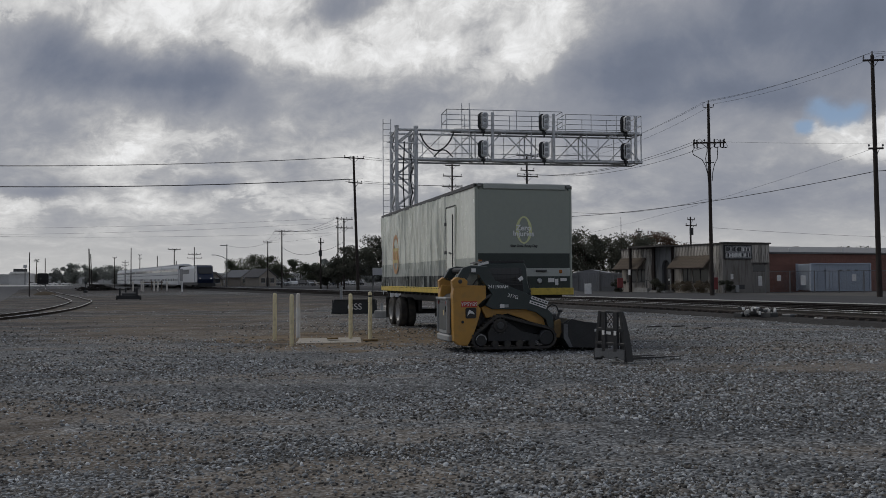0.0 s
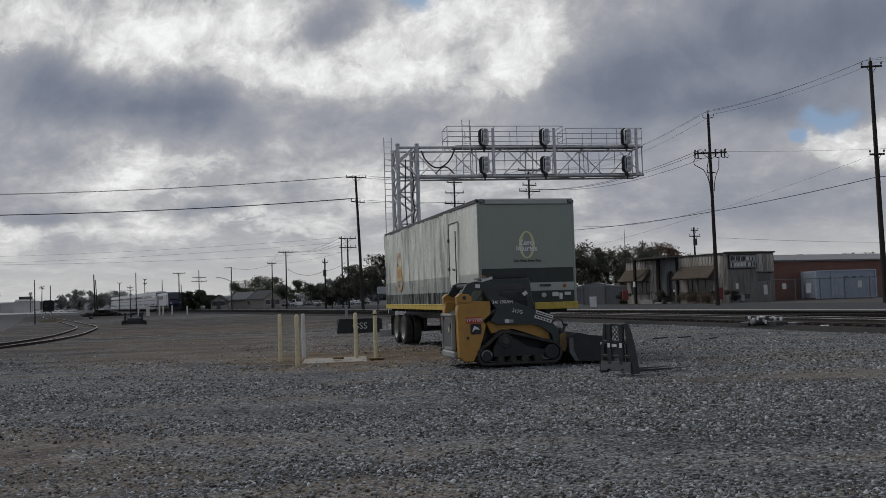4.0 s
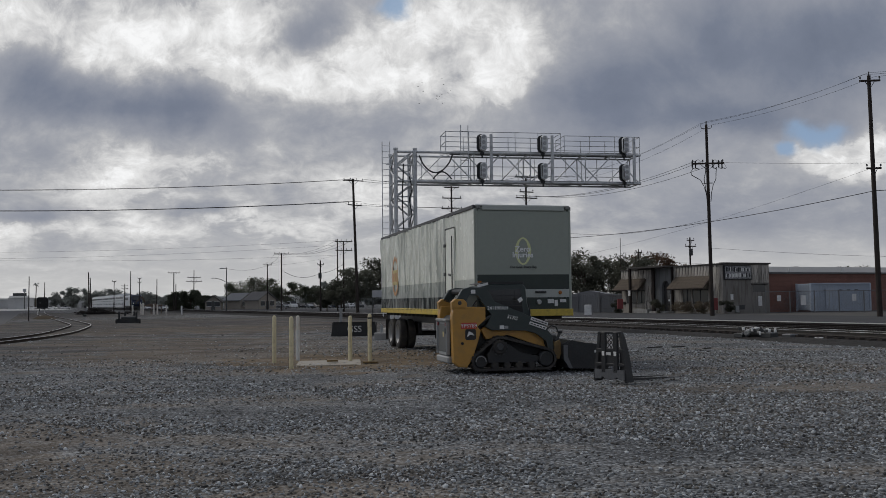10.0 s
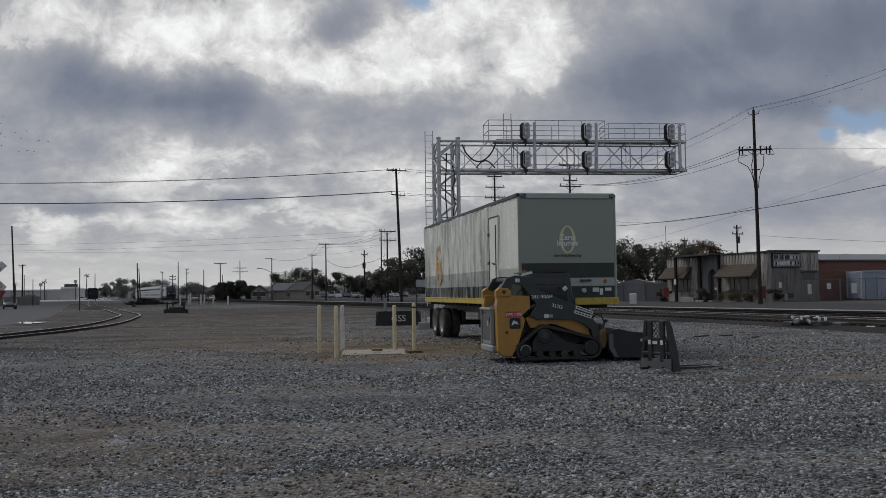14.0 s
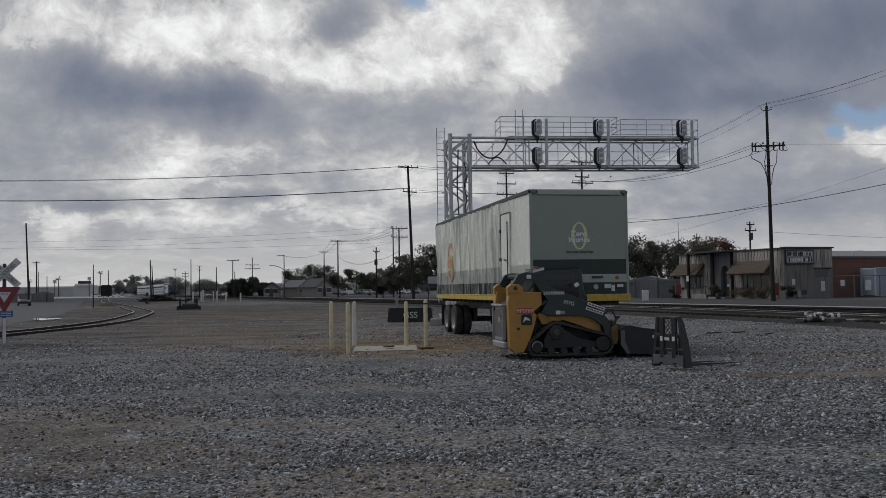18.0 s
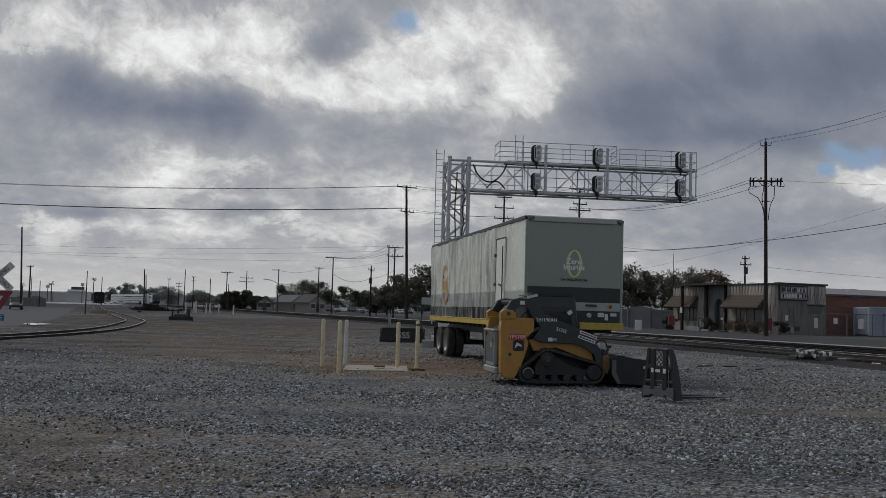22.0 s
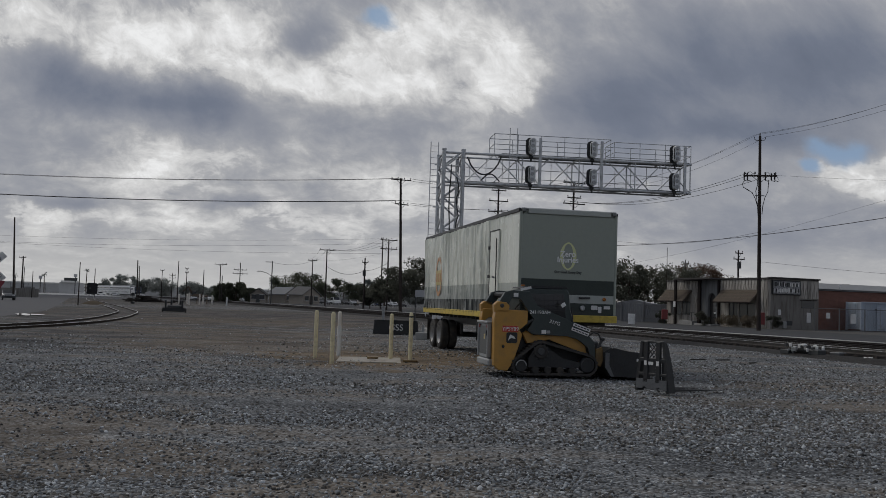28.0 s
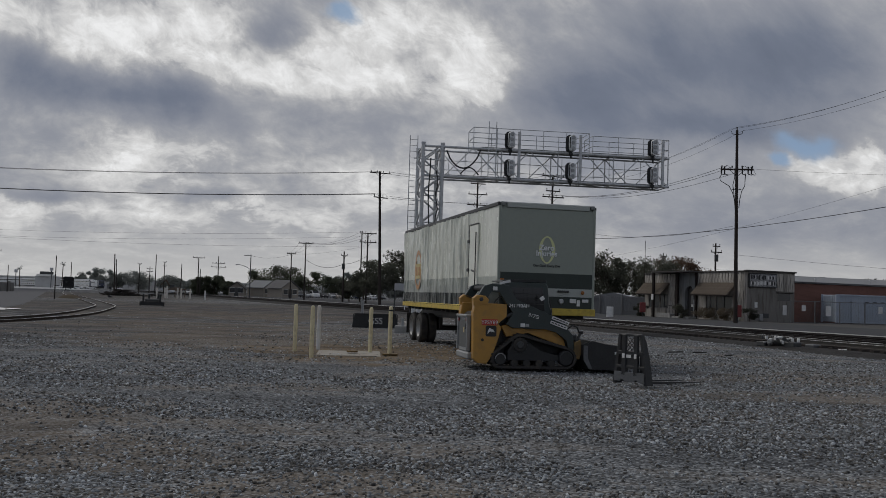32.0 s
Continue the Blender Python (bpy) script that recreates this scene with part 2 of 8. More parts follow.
def surf(name, col, rough=0.6, metal=0.0, var=0.18, scale=2.5, grain=30.0, bump=0.12, dirt=None, amount=0.4, random_each=0.0, spec=0.5, streak=False):
    """A worn surface: colour varied at two scales, dirt in patches, fine relief."""
    mt, nt, bsdf = nodes_of(name)
    N, L = nt.nodes.new, nt.links.new
    tc = N("ShaderNodeTexCoord").outputs["Object"]

    def tex(s, d, vecscale=None):
        n = N("ShaderNodeTexNoise")
        n.inputs["Scale"].default_value, n.inputs["Detail"].default_value = s, d
        if vecscale:
            mp = N("ShaderNodeMapping")
            mp.inputs["Scale"].default_value = vecscale
            L(tc, mp.inputs[0])
            L(mp.outputs[0], n.inputs["Vector"])
        else:
            L(tc, n.inputs["Vector"])
        return n.outputs[0]

    a, b = tex(scale, 4), tex(grain, 3)
    addn = N("ShaderNodeMath")
    addn.operation = "ADD"
    L(a, addn.inputs[0])
    L(b, addn.inputs[1])
    hsv = N("ShaderNodeHueSaturation")
    hsv.inputs["Color"].default_value = (*col, 1)
    mr = N("ShaderNodeMapRange")
    mr.inputs[1].default_value, mr.inputs[2].default_value = 0.55, 1.45
    mr.inputs[3].default_value, mr.inputs[4].default_value = 1 - var, 1 + var
    L(addn.outputs[0], mr.inputs[0])
    val = mr.outputs[0]
    if random_each:
        oi = N("ShaderNodeObjectInfo")
        r = N("ShaderNodeMapRange")
        r.inputs[3].default_value, r.inputs[4].default_value = 1 - random_each, 1 + random_each
        L(oi.outputs["Random"], r.inputs[0])
        mu = N("ShaderNodeMath")
        mu.operation = "MULTIPLY"
        L(val, mu.inputs[0])
        L(r.outputs[0], mu.inputs[1])
        val = mu.outputs[0]
    L(val, hsv.inputs["Value"])
    color = hsv.outputs[0]
    if dirt:
        d = tex(scale * 1.7, 6, (3.0, 3.0, 0.35) if streak else None)
        cr = N("ShaderNodeMapRange")
        cr.inputs[1].default_value, cr.inputs[2].default_value = 0.48, 0.68
        cr.inputs[4].default_value = amount
        L(d, cr.inputs[0])
        mx = N("ShaderNodeMixRGB")
        mx.inputs[2].default_value = (*dirt, 1)
        L(cr.outputs[0], mx.inputs[0])
        L(color, mx.inputs[1])
        color = mx.outputs[0]
    L(color, bsdf.inputs["Base Color"])
    rr = N("ShaderNodeMapRange")
    rr.inputs[3].default_value, rr.inputs[4].default_value = max(0.03, rough - 0.1), min(1, rough + 0.1)
    L(a, rr.inputs[0])
    L(rr.outputs[0], bsdf.inputs["Roughness"])
    bsdf.inputs["Metallic"].default_value = metal
    bsdf.inputs["Specular IOR Level"].default_value = spec
    if bump:
        bp = N("ShaderNodeBump")
        bp.inputs["Strength"].default_value, bp.inputs["Distance"].default_value = bump, 0.02
        L(b, bp.inputs["Height"])
        L(bp.outputs[0], bsdf.inputs["Normal"])
    return mt


def ground_material():
    mt, nt, bsdf = nodes_of("gravel ground")
    N, L = nt.nodes.new, nt.links.new
    tc = N("ShaderNodeTexCoord").outputs["Object"]

    def noise_(s, d, r=0.55, dist=0.0):
        n = N("ShaderNodeTexNoise")
        n.inputs["Scale"].default_value, n.inputs["Detail"].default_value = s, d
        n.inputs["Roughness"].default_value, n.inputs["Distortion"].default_value = r, dist
        L(tc, n.inputs["Vector"])
        return n.outputs[0]

    def rng(v, a, b, c=0.0, d=1.0):
        n = N("ShaderNodeMapRange")
        for i, x in enumerate((a, b, c, d)):
            n.inputs[i + 1].default_value = x
        L(v, n.inputs[0])
        return n.outputs[0]

    def mix(f, a, b, mode="MIX"):
        n = N("ShaderNodeMixRGB")
        n.blend_type = mode
        for i, v in enumerate((f, a, b)):
            if isinstance(v, tuple):
                n.inputs[i].default_value = (*v, 1)
            elif isinstance(v, float):
                n.inputs[i].default_value = v
            else:
                L(v, n.inputs[i])
        return n.outputs[0]

    def mt_(op, a, b):
        n = N("ShaderNodeMath")
        n.operation, n.use_clamp = op, op != "SUBTRACT"
        for i, v in enumerate((a, b)):
            if isinstance(v, float):
                n.inputs[i].default_value = v
            else:
                L(v, n.inputs[i])
        return n.outputs[0]

    vor = N("ShaderNodeTexVoronoi")
    vor.inputs["Scale"].default_value = 24.0
    L(tc, vor.inputs["Vector"])
    sepc = N("ShaderNodeSeparateColor")
    L(vor.outputs["Color"], sepc.inputs[0])
    stone = mix(sepc.outputs[0], (0.098, 0.101, 0.104), (0.435, 0.452, 0.460))
    gap_ = rng(vor.outputs["Distance"], 0.25, 0.75)
    stone = mix(mt_("MULTIPLY", gap_, 0.6), stone, (0.022, 0.021, 0.02))
    dirtc = mix(noise_(9.0, 8, 0.7), (0.128, 0.099, 0.068), (0.300, 0.231, 0.158))
    # patches where the stones have sunk into brown dirt: broad noise, and the worn pad round the bollards
    mpg = N("ShaderNodeMapping")
    mpg.inputs["Scale"].default_value = (0.35, 1.0, 1.0)
    mpg.inputs["Rotation"].default_value = (0, 0, radians(8))
    L(tc, mpg.inputs[0])
    rut = N("ShaderNodeTexNoise")
    for k, x in (("Scale", 0.5), ("Detail", 8), ("Roughness", 0.62), ("Distortion", 0.4)):
        rut.inputs[k].default_value = x
    L(mpg.outputs[0], rut.inputs["Vector"])
    patch = rng(rut.outputs[0], 0.50, 0.60)
    sep = N("ShaderNodeSeparateXYZ")
    L(tc, sep.inputs[0])

    def pad(x, y, wx, wy):
        n1, n2 = N("ShaderNodeMath"), N("ShaderNodeMath")
        for n, o, c, w in ((n1, 0, x, wx), (n2, 1, y, wy)):
            s = N("ShaderNodeMath")
            s.operation = "SUBTRACT"
            L(sep.outputs[o], s.inputs[0])
            s.inputs[1].default_value = c
            n.operation = "DIVIDE"
            L(s.outputs[0], n.inputs[0])
            n.inputs[1].default_value = w
        l2 = N("ShaderNodeCombineXYZ")
        L(n1.outputs[0], l2.inputs[0])
        L(n2.outputs[0], l2.inputs[1])
        ln = N("ShaderNodeVectorMath")
        ln.operation = "LENGTH"
        L(l2.outputs[0], ln.inputs[0])
        return rng(mt_("ADD", rng(ln.outputs["Value"], 0.0, 2.0), rng(noise_(0.9, 6), 0.3, 0.7, -0.25, 0.25)), 0.42, 0.62, 1.0, 0.0)

    worn = mt_("MAXIMUM", mt_("MAXIMUM", mt_("MULTIPLY", patch, 0.40), mt_("MULTIPLY", mt_("MAXIMUM", pad(-6.5, 32.0, 5.5, 6.0), pad(9.0, 22.5, 3.5, 1.6)), 0.5)), mt_("MAXIMUM", mt_("MAXIMUM", pad(-2.6, 27.5, 3.6, 4.0), pad(-0.2, 29.5, 2.6, 3.5)), mt_("MULTIPLY", mt_("MAXIMUM", mt_("MAXIMUM", pad(-1.1, 8.0, 1.3, 1.2), pad(-4.0, 9.5, 2.0, 1.1)), mt_("MAXIMUM", pad(-6.5, 12.0, 2.8, 1.6), pad(6.5, 17.5, 3.0, 1.0))), 0.48)))
    worn = mt_("MULTIPLY", worn, rng(noise_(2.6, 6), 0.25, 0.55, 0.5, 1.0))
    cinder = mt_("MAXIMUM", mt_("MULTIPLY", pad(-19.0, 39.0, 12.0, 14.0), 0.75), mt_("MAXIMUM", pad(-22.0, 82.0, 26.0, 34.0), pad(-75.0, 160.0, 36.0, 64.0)))
    cinder = mt_("MULTIPLY", cinder, rng(noise_(0.35, 7, 0.65), 0.30, 0.55, 0.35, 0.92))
    col = mix(cinder, stone, mix(noise_(3.0, 9, 0.7), (0.052, 0.049, 0.047), (0.142, 0.132, 0.124)))
    brown = mt_("MULTIPLY", mt_("MAXIMUM", pad(-15.0, 62.0, 9.0, 9.0), pad(-11.0, 42.0, 7.5, 5.0)), rng(noise_(0.55, 7, 0.65), 0.36, 0.56, 0.0, 0.50))
    col = mix(mt_("MAXIMUM", worn, brown), col, dirtc)
    col = mix(rng(rut.outputs[0], 0.53, 0.38, 0.0, 0.7), col, mix(1.0, col, (0.50, 0.50, 0.51), "MULTIPLY"))
    col = mix(rng(noise_(0.5, 6), 0.35, 0.7, 0.0, 0.4), col, mix(1.0, col, (0.55, 0.55, 0.56), "MULTIPLY"))
    mul = N("ShaderNodeHueSaturation")
    L(rng(noise_(1.6, 13, 0.82), 0.32, 0.68, 0.70, 1.42), mul.inputs["Value"])
    L(col, mul.inputs["Color"])
    L(mul.outputs[0], bsdf.inputs["Base Color"])
    bsdf.inputs["Roughness"].default_value = 0.85
    bsdf.inputs["Specular IOR Level"].default_value = 0.05
    bp = N("ShaderNodeBump")
    bp.inputs["Strength"].default_value, bp.inputs["Distance"].default_value = 0.8, 0.03
    L(mt_("SUBTRACT", 1.0, vor.outputs["Distance"]), bp.inputs["Height"])
    L(bp.outputs[0], bsdf.inputs["Normal"])
    return mt


def glass(name, col, rough=0.06):
    mt, nt, bsdf = nodes_of(name)
    bsdf.inputs["Base Color"].default_value = (*col, 1)
    bsdf.inputs["Roughness"].default_value = rough
    bsdf.inputs["Specular IOR Level"].default_value = 0.6
    return mt


M_GROUND = ground_material()
M_STONE = surf("crushed stone", (0.22, 0.225, 0.23), 0.85, var=0.3, scale=3.0, grain=40, bump=0.2)
M_BALLAST = surf("track ballast", (0.050, 0.048, 0.046), 0.9, var=0.5, scale=1.2, grain=22, bump=0.9, dirt=(0.034, 0.031, 0.029), amount=0.5, spec=0.08)
M_RAIL = surf("rail steel", (0.075, 0.067, 0.06), 0.55, 0.3, dirt=(0.07, 0.055, 0.045), amount=0.5, bump=0.05)
M_RUSTRAIL = surf("rusty rail steel", (0.034, 0.029, 0.027), 0.8, 0.1, dirt=(0.022, 0.018, 0.016), amount=0.5, bump=0.05, spec=0.08)
M_RAILTOP = surf("worn rail head", (0.55, 0.55, 0.54), 0.34, 0.9, var=0.08, bump=0.0)
M_SPUR = surf("rust-brown spur rail", (0.065, 0.052, 0.045), 0.8, 0.1, dirt=(0.035, 0.03, 0.026), amount=0.5, bump=0.05, spec=0.05)
M_RUSTHEAD = surf("dull rail head", (0.05, 0.047, 0.045), 0.6, 0.2, var=0.15, bump=0.0, spec=0.2)
M_LOT = surf("worn forecourt paving", (0.115, 0.111, 0.106), 0.9, var=0.3, scale=0.5, grain=12, bump=0.2, dirt=(0.08, 0.074, 0.066), amount=0.6, spec=0.05)
M_STREET = surf("dark street asphalt", (0.075, 0.076, 0.079), 0.85, var=0.25, scale=0.4, grain=20, bump=0.2, dirt=(0.10, 0.097, 0.09), amount=0.4, spec=0.05)
M_TIE = surf("creosoted tie", (0.050, 0.044, 0.040), 0.85, var=0.4, scale=4, grain=25, bump=0.4, random_each=0.3, spec=0.08)
M_ASPHALT = surf("old asphalt", (0.125, 0.126, 0.13), 0.8, var=0.2, scale=0.35, grain=40, bump=0.2, dirt=(0.14, 0.13, 0.12), amount=0.4, spec=0.08)
M_KERB = surf("pale kerb concrete", (0.58, 0.57, 0.55), 0.75, var=0.12, scale=0.6, dirt=(0.34, 0.33, 0.31), amount=0.35, spec=0.08)
M_CONC = surf("grey concrete", (0.34, 0.335, 0.32), 0.8, var=0.18, scale=1.5, grain=30, dirt=(0.18, 0.165, 0.14), amount=0.4, spec=0.08)
# Trailer paint with the sky's reflection on the side put into its colour.
M_PAINTSIDE = surf("sky-brightened grey-green side paint", (0.76, 0.785, 0.69), 0.26, var=0.12, scale=0.6, grain=8, bump=0.03, dirt=(0.46, 0.48, 0.42), amount=0.35, streak=True, spec=0.7)
# The same trailer paint, darkened in colour for the shade on the nose.
M_NOSE = surf("shaded grey-green nose paint", (0.315, 0.345, 0.295), 0.5, var=0.05, scale=0.8, grain=10, bump=0.02)
M_BAND = surf("dark green band", (0.055, 0.067, 0.06), 0.45, var=0.2, bump=0.03, spec=0.2)
M_BANDLITE = surf("pale grey band", (0.42, 0.445, 0.41), 0.4, var=0.1, bump=0.03)
M_YELLOWRAIL = surf("yellow painted rail", (0.62, 0.46, 0.07), 0.5, var=0.15, scale=4, dirt=(0.25, 0.17, 0.05), amount=0.5)
M_ALU = surf("dull aluminium", (0.45, 0.46, 0.46), 0.4, 0.7, var=0.12, bump=0.03)
M_GALV = surf("galvanised steel", (0.62, 0.63, 0.635), 0.5, 0.3, var=0.15, scale=2, dirt=(0.2, 0.2, 0.2), amount=0.4, bump=0.05)
M_BLACK = surf("black painted steel", (0.034, 0.035, 0.036), 0.5, var=0.3, dirt=(0.05, 0.044, 0.038), amount=0.3, spec=0.3)
M_RUBBER = surf("black rubber", (0.034, 0.032, 0.030), 0.8, var=0.3, dirt=(0.10, 0.085, 0.065), amount=0.5, grain=20)
M_WOOD = surf("weathered pole wood", (0.056, 0.047, 0.042), 0.85, var=0.3, scale=1.5, grain=18, bump=0.3, streak=True, dirt=(0.022, 0.018, 0.016), amount=0.5, spec=0.1)
M_WIRE = surf("wire", (0.03, 0.03, 0.03), 0.6, bump=0.0)
M_INSUL = surf("dark porcelain", (0.07, 0.066, 0.064), 0.25, bump=0.0)
M_STUCCO = surf("stained tan stucco", (0.41, 0.382, 0.34), 0.9, var=0.15, scale=1.0, grain=30, bump=0.3, dirt=(0.12, 0.10, 0.08), amount=0.75, streak=True, spec=0.05)
M_STUCCO2 = surf("grey-brown block wall", (0.23, 0.218, 0.20), 0.9, var=0.15, scale=1.0, grain=25, bump=0.3, dirt=(0.10, 0.085, 0.07), amount=0.6, streak=True, spec=0.08)
M_BRICK = surf("dark red brick", (0.20, 0.098, 0.076), 0.85, var=0.25, scale=1.2, grain=16, bump=0.3, random_each=0.25)
M_ROOF = surf("grey metal roof", (0.23, 0.235, 0.24), 0.6, 0.2, var=0.15, scale=0.5, spec=0.08)
M_DARKROOF = surf("dark shingle", (0.09, 0.085, 0.08), 0.85, var=0.25, scale=2, spec=0.08)
M_AWNING = surf("brown wood shingle", (0.15, 0.125, 0.10), 0.9, var=0.3, scale=2.5, grain=14, bump=0.4, dirt=(0.06, 0.045, 0.035), amount=0.6, streak=True, spec=0.08)
M_GLASS = glass("dark window glass", (0.018, 0.02, 0.022))
M_WHITE = surf("white paint", (0.72, 0.72, 0.70), 0.5, var=0.08, dirt=(0.4, 0.38, 0.34), amount=0.3)
M_CONTAINER = surf("pale blue-grey container", (0.40, 0.455, 0.53), 0.55, var=0.1, scale=1, dirt=(0.30, 0.30, 0.31), amount=0.35, streak=True)
M_CREAM = surf("cream yellow bollard paint", (0.74, 0.655, 0.42), 0.55, var=0.12, scale=5, dirt=(0.30, 0.24, 0.15), amount=0.35)
M_PALE = surf("pale post paint", (0.68, 0.64, 0.58), 0.55, var=0.12, scale=5, dirt=(0.35, 0.3, 0.25), amount=0.35)
M_LEAF = surf("dark foliage", (0.118, 0.122, 0.098), 0.85, var=0.45, scale=0.5, grain=2.0, bump=0.0, random_each=0.2, spec=0.02)
M_LEAFMID = surf("garden foliage", (0.115, 0.125, 0.09), 0.85, var=0.4, scale=0.4, grain=1.5, bump=0.0, random_each=0.2, spec=0.02)
# Distance haze is put into this foliage's pale grey base colour.
M_LEAFFAR = surf("haze-paled foliage", (0.31, 0.325, 0.305), 0.8, var=0.35, scale=0.2, grain=1.0, bump=0.0, random_each=0.2, spec=0.08)
M_LEAFBROWN = surf("autumn foliage", (0.13, 0.085, 0.062), 0.85, var=0.45, scale=0.5, grain=2.0, bump=0.0, random_each=0.2, spec=0.02)


def leafy(mt):
    """Thin leaves: part of the light passes through them."""
    nt = mt.node_tree
    bsdf = nt.nodes["Principled BSDF"]
    thin = nt.nodes.new("ShaderNodeBsdfTranslucent")
    both = nt.nodes.new("ShaderNodeMixShader")
    both.inputs[0].default_value = 0.6
    nt.links.new(bsdf.inputs["Base Color"].links[0].from_socket, thin.inputs["Color"])
    nt.links.new(bsdf.outputs[0], both.inputs[1])
    nt.links.new(thin.outputs[0], both.inputs[2])
    out = next(n for n in nt.nodes if n.type == "OUTPUT_MATERIAL")
    nt.links.new(both.outputs[0], out.inputs["Surface"])


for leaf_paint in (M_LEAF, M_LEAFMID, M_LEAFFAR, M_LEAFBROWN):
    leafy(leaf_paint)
M_STRAW = surf("dry brush", (0.17, 0.14, 0.10), 0.9, var=0.4, scale=2, grain=5.0, bump=0.0, spec=0.03)
M_BARK = surf("bark", (0.08, 0.062, 0.048), 0.9, var=0.3, grain=14, bump=0.4)
M_LOADER = surf("construction yellow paint", (0.46, 0.245, 0.05), 0.42, var=0.1, scale=3, dirt=(0.22, 0.15, 0.07), amount=0.35)
M_FENCE = surf("grey fence sheet", (0.19, 0.195, 0.20), 0.6, 0.2, var=0.15, scale=1.2, dirt=(0.16, 0.15, 0.14), amount=0.4, streak=True)
M_RED = surf("faded red paint", (0.20, 0.035, 0.032), 0.5, var=0.15)
M_BLUE = surf("blue sign paint", (0.03, 0.10, 0.30), 0.5, var=0.1)
M_TANWALL = surf("beige siding", (0.34, 0.305, 0.26), 0.8, var=0.1, scale=1, spec=0.08)
M_FARWALL = surf("pale warehouse wall", (0.46, 0.465, 0.47), 0.7, var=0.12, scale=0.05, grain=0.6, spec=0.08)


# ---- mesh helpers ----
class Shape:
    """Vertices and faces of one mesh, put together from simple solids."""

    def __init__(self):
        self.v, self.f = [], []

    def add(self, verts, faces, m=None):
        n = len(self.v)
        self.v += [tuple(m @ Vector(p)) if m else tuple(p) for p in verts]
        self.f += [tuple(i + n for i in f) for f in faces]
        return self

    def box(self, c, s, ch=0.0, m=None):
        """A box about c of size s with chamfered edges."""
        hx, hy, hz = s[0] / 2, s[1] / 2, s[2] / 2
        ch = min(ch, 0.45 * min(s))
        if ch <= 0:
            vs = [(c[0] + a * hx, c[1] + b * hy, c[2] + d * hz) for a in (-1, 1) for b in (-1, 1) for d in (-1, 1)]
            return self.add(vs, [(0, 1, 3, 2), (4, 6, 7, 5), (0, 4, 5, 1), (2, 3, 7, 6), (0, 2, 6, 4), (1, 5, 7, 3)], m)
        vs, ids = [], {}
        for a in (-1, 1):
            for b in (-1, 1):
                for d in (-1, 1):
                    for ax in range(3):
                        h = [hx, hy, hz]
                        q = [h[i] - (0 if i == ax else ch) for i in range(3)]
                        ids[a, b, d, ax] = len(vs)
                        vs.append((c[0] + a * q[0], c[1] + b * q[1], c[2] + d * q[2]))
        fs = []
        for s1 in (-1, 1):
            fs.append([ids[s1, b, d, 0] for b, d in ((-1, -1), (1, -1), (1, 1), (-1, 1))][::s1])
            fs.append([ids[a, s1, d, 1] for a, d in ((-1, -1), (-1, 1), (1, 1), (1, -1))][::s1])
            fs.append([ids[a, b, s1, 2] for a, b in ((-1, -1), (1, -1), (1, 1), (-1, 1))][::s1])
            for s2 in (-1, 1):
                fs.append([ids[s1, s2, -1, 0], ids[s1, s2, 1, 0], ids[s1, s2, 1, 1], ids[s1, s2, -1, 1]])
                fs.append([ids[s1, -1, s2, 0], ids[s1, 1, s2, 0], ids[s1, 1, s2, 2], ids[s1, -1, s2, 2]])
                fs.append([ids[-1, s1, s2, 1], ids[1, s1, s2, 1], ids[1, s1, s2, 2], ids[-1, s1, s2, 2]])
                for s3 in (-1, 1):
                    fs.append([ids[s1, s2, s3, 0], ids[s1, s2, s3, 1], ids[s1, s2, s3, 2]])
        return self.add(vs, fs, m)

    def tube(self, p, q, r0, r1=None, n=8, caps=True):
        p, q = Vector(p), Vector(q)
        r1 = r0 if r1 is None else r1
        z = (q - p).normalized()
        x = z.orthogonal().normalized()
        y = z.cross(x)
        vs = []
        for c, r in ((p, r0), (q, r1)):
            vs += [c + (x * math.cos(a) + y * math.sin(a)) * r for a in (2 * math.pi * (i + 0.5) / n for i in range(n))]
        fs = [(i, (i + 1) % n, n + (i + 1) % n, n + i) for i in range(n)]
        if caps:
            fs += [tuple(range(n))[::-1], tuple(range(n, 2 * n))]
        return self.add(vs, fs)

    def bar(self, p, q, w, h, ch=0.0, up=(0, 0, 1)):
        """A square bar from p to q."""
        p, q = Vector(p), Vector(q)
        d = q - p
        x = d.normalized()
        u = Vector(up)
        if abs(x.dot(u)) > 0.98:
            u = Vector((1, 0, 0))
        y = u.cross(x).normalized()
        z = x.cross(y)
        m = Matrix.Translation((p + q) / 2) @ Matrix((x, y, z)).transposed().to_4x4()
        return self.box((0, 0, 0), (d.length, w, h), ch, m)

    def path(self, pts, r, n=6):
        pts = [Vector(p) for p in pts]
        vs, fs = [], []
        for i, p in enumerate(pts):
            z = (pts[min(i + 1, len(pts) - 1)] - pts[max(i - 1, 0)]).normalized()
            x = z.cross(Vector((0.13, 0.31, 0.94))).normalized()
            y = z.cross(x)
            vs += [p + (x * math.cos(a) + y * math.sin(a)) * r for a in (2 * math.pi * k / n for k in range(n))]
        for i in range(len(pts) - 1):
            for k in range(n):
                fs.append((i * n + k, i * n + (k + 1) % n, (i + 1) * n + (k + 1) % n, (i + 1) * n + k))
        fs += [tuple(range(n))[::-1], tuple(range(len(vs) - n, len(vs)))]
        return self.add(vs, fs)

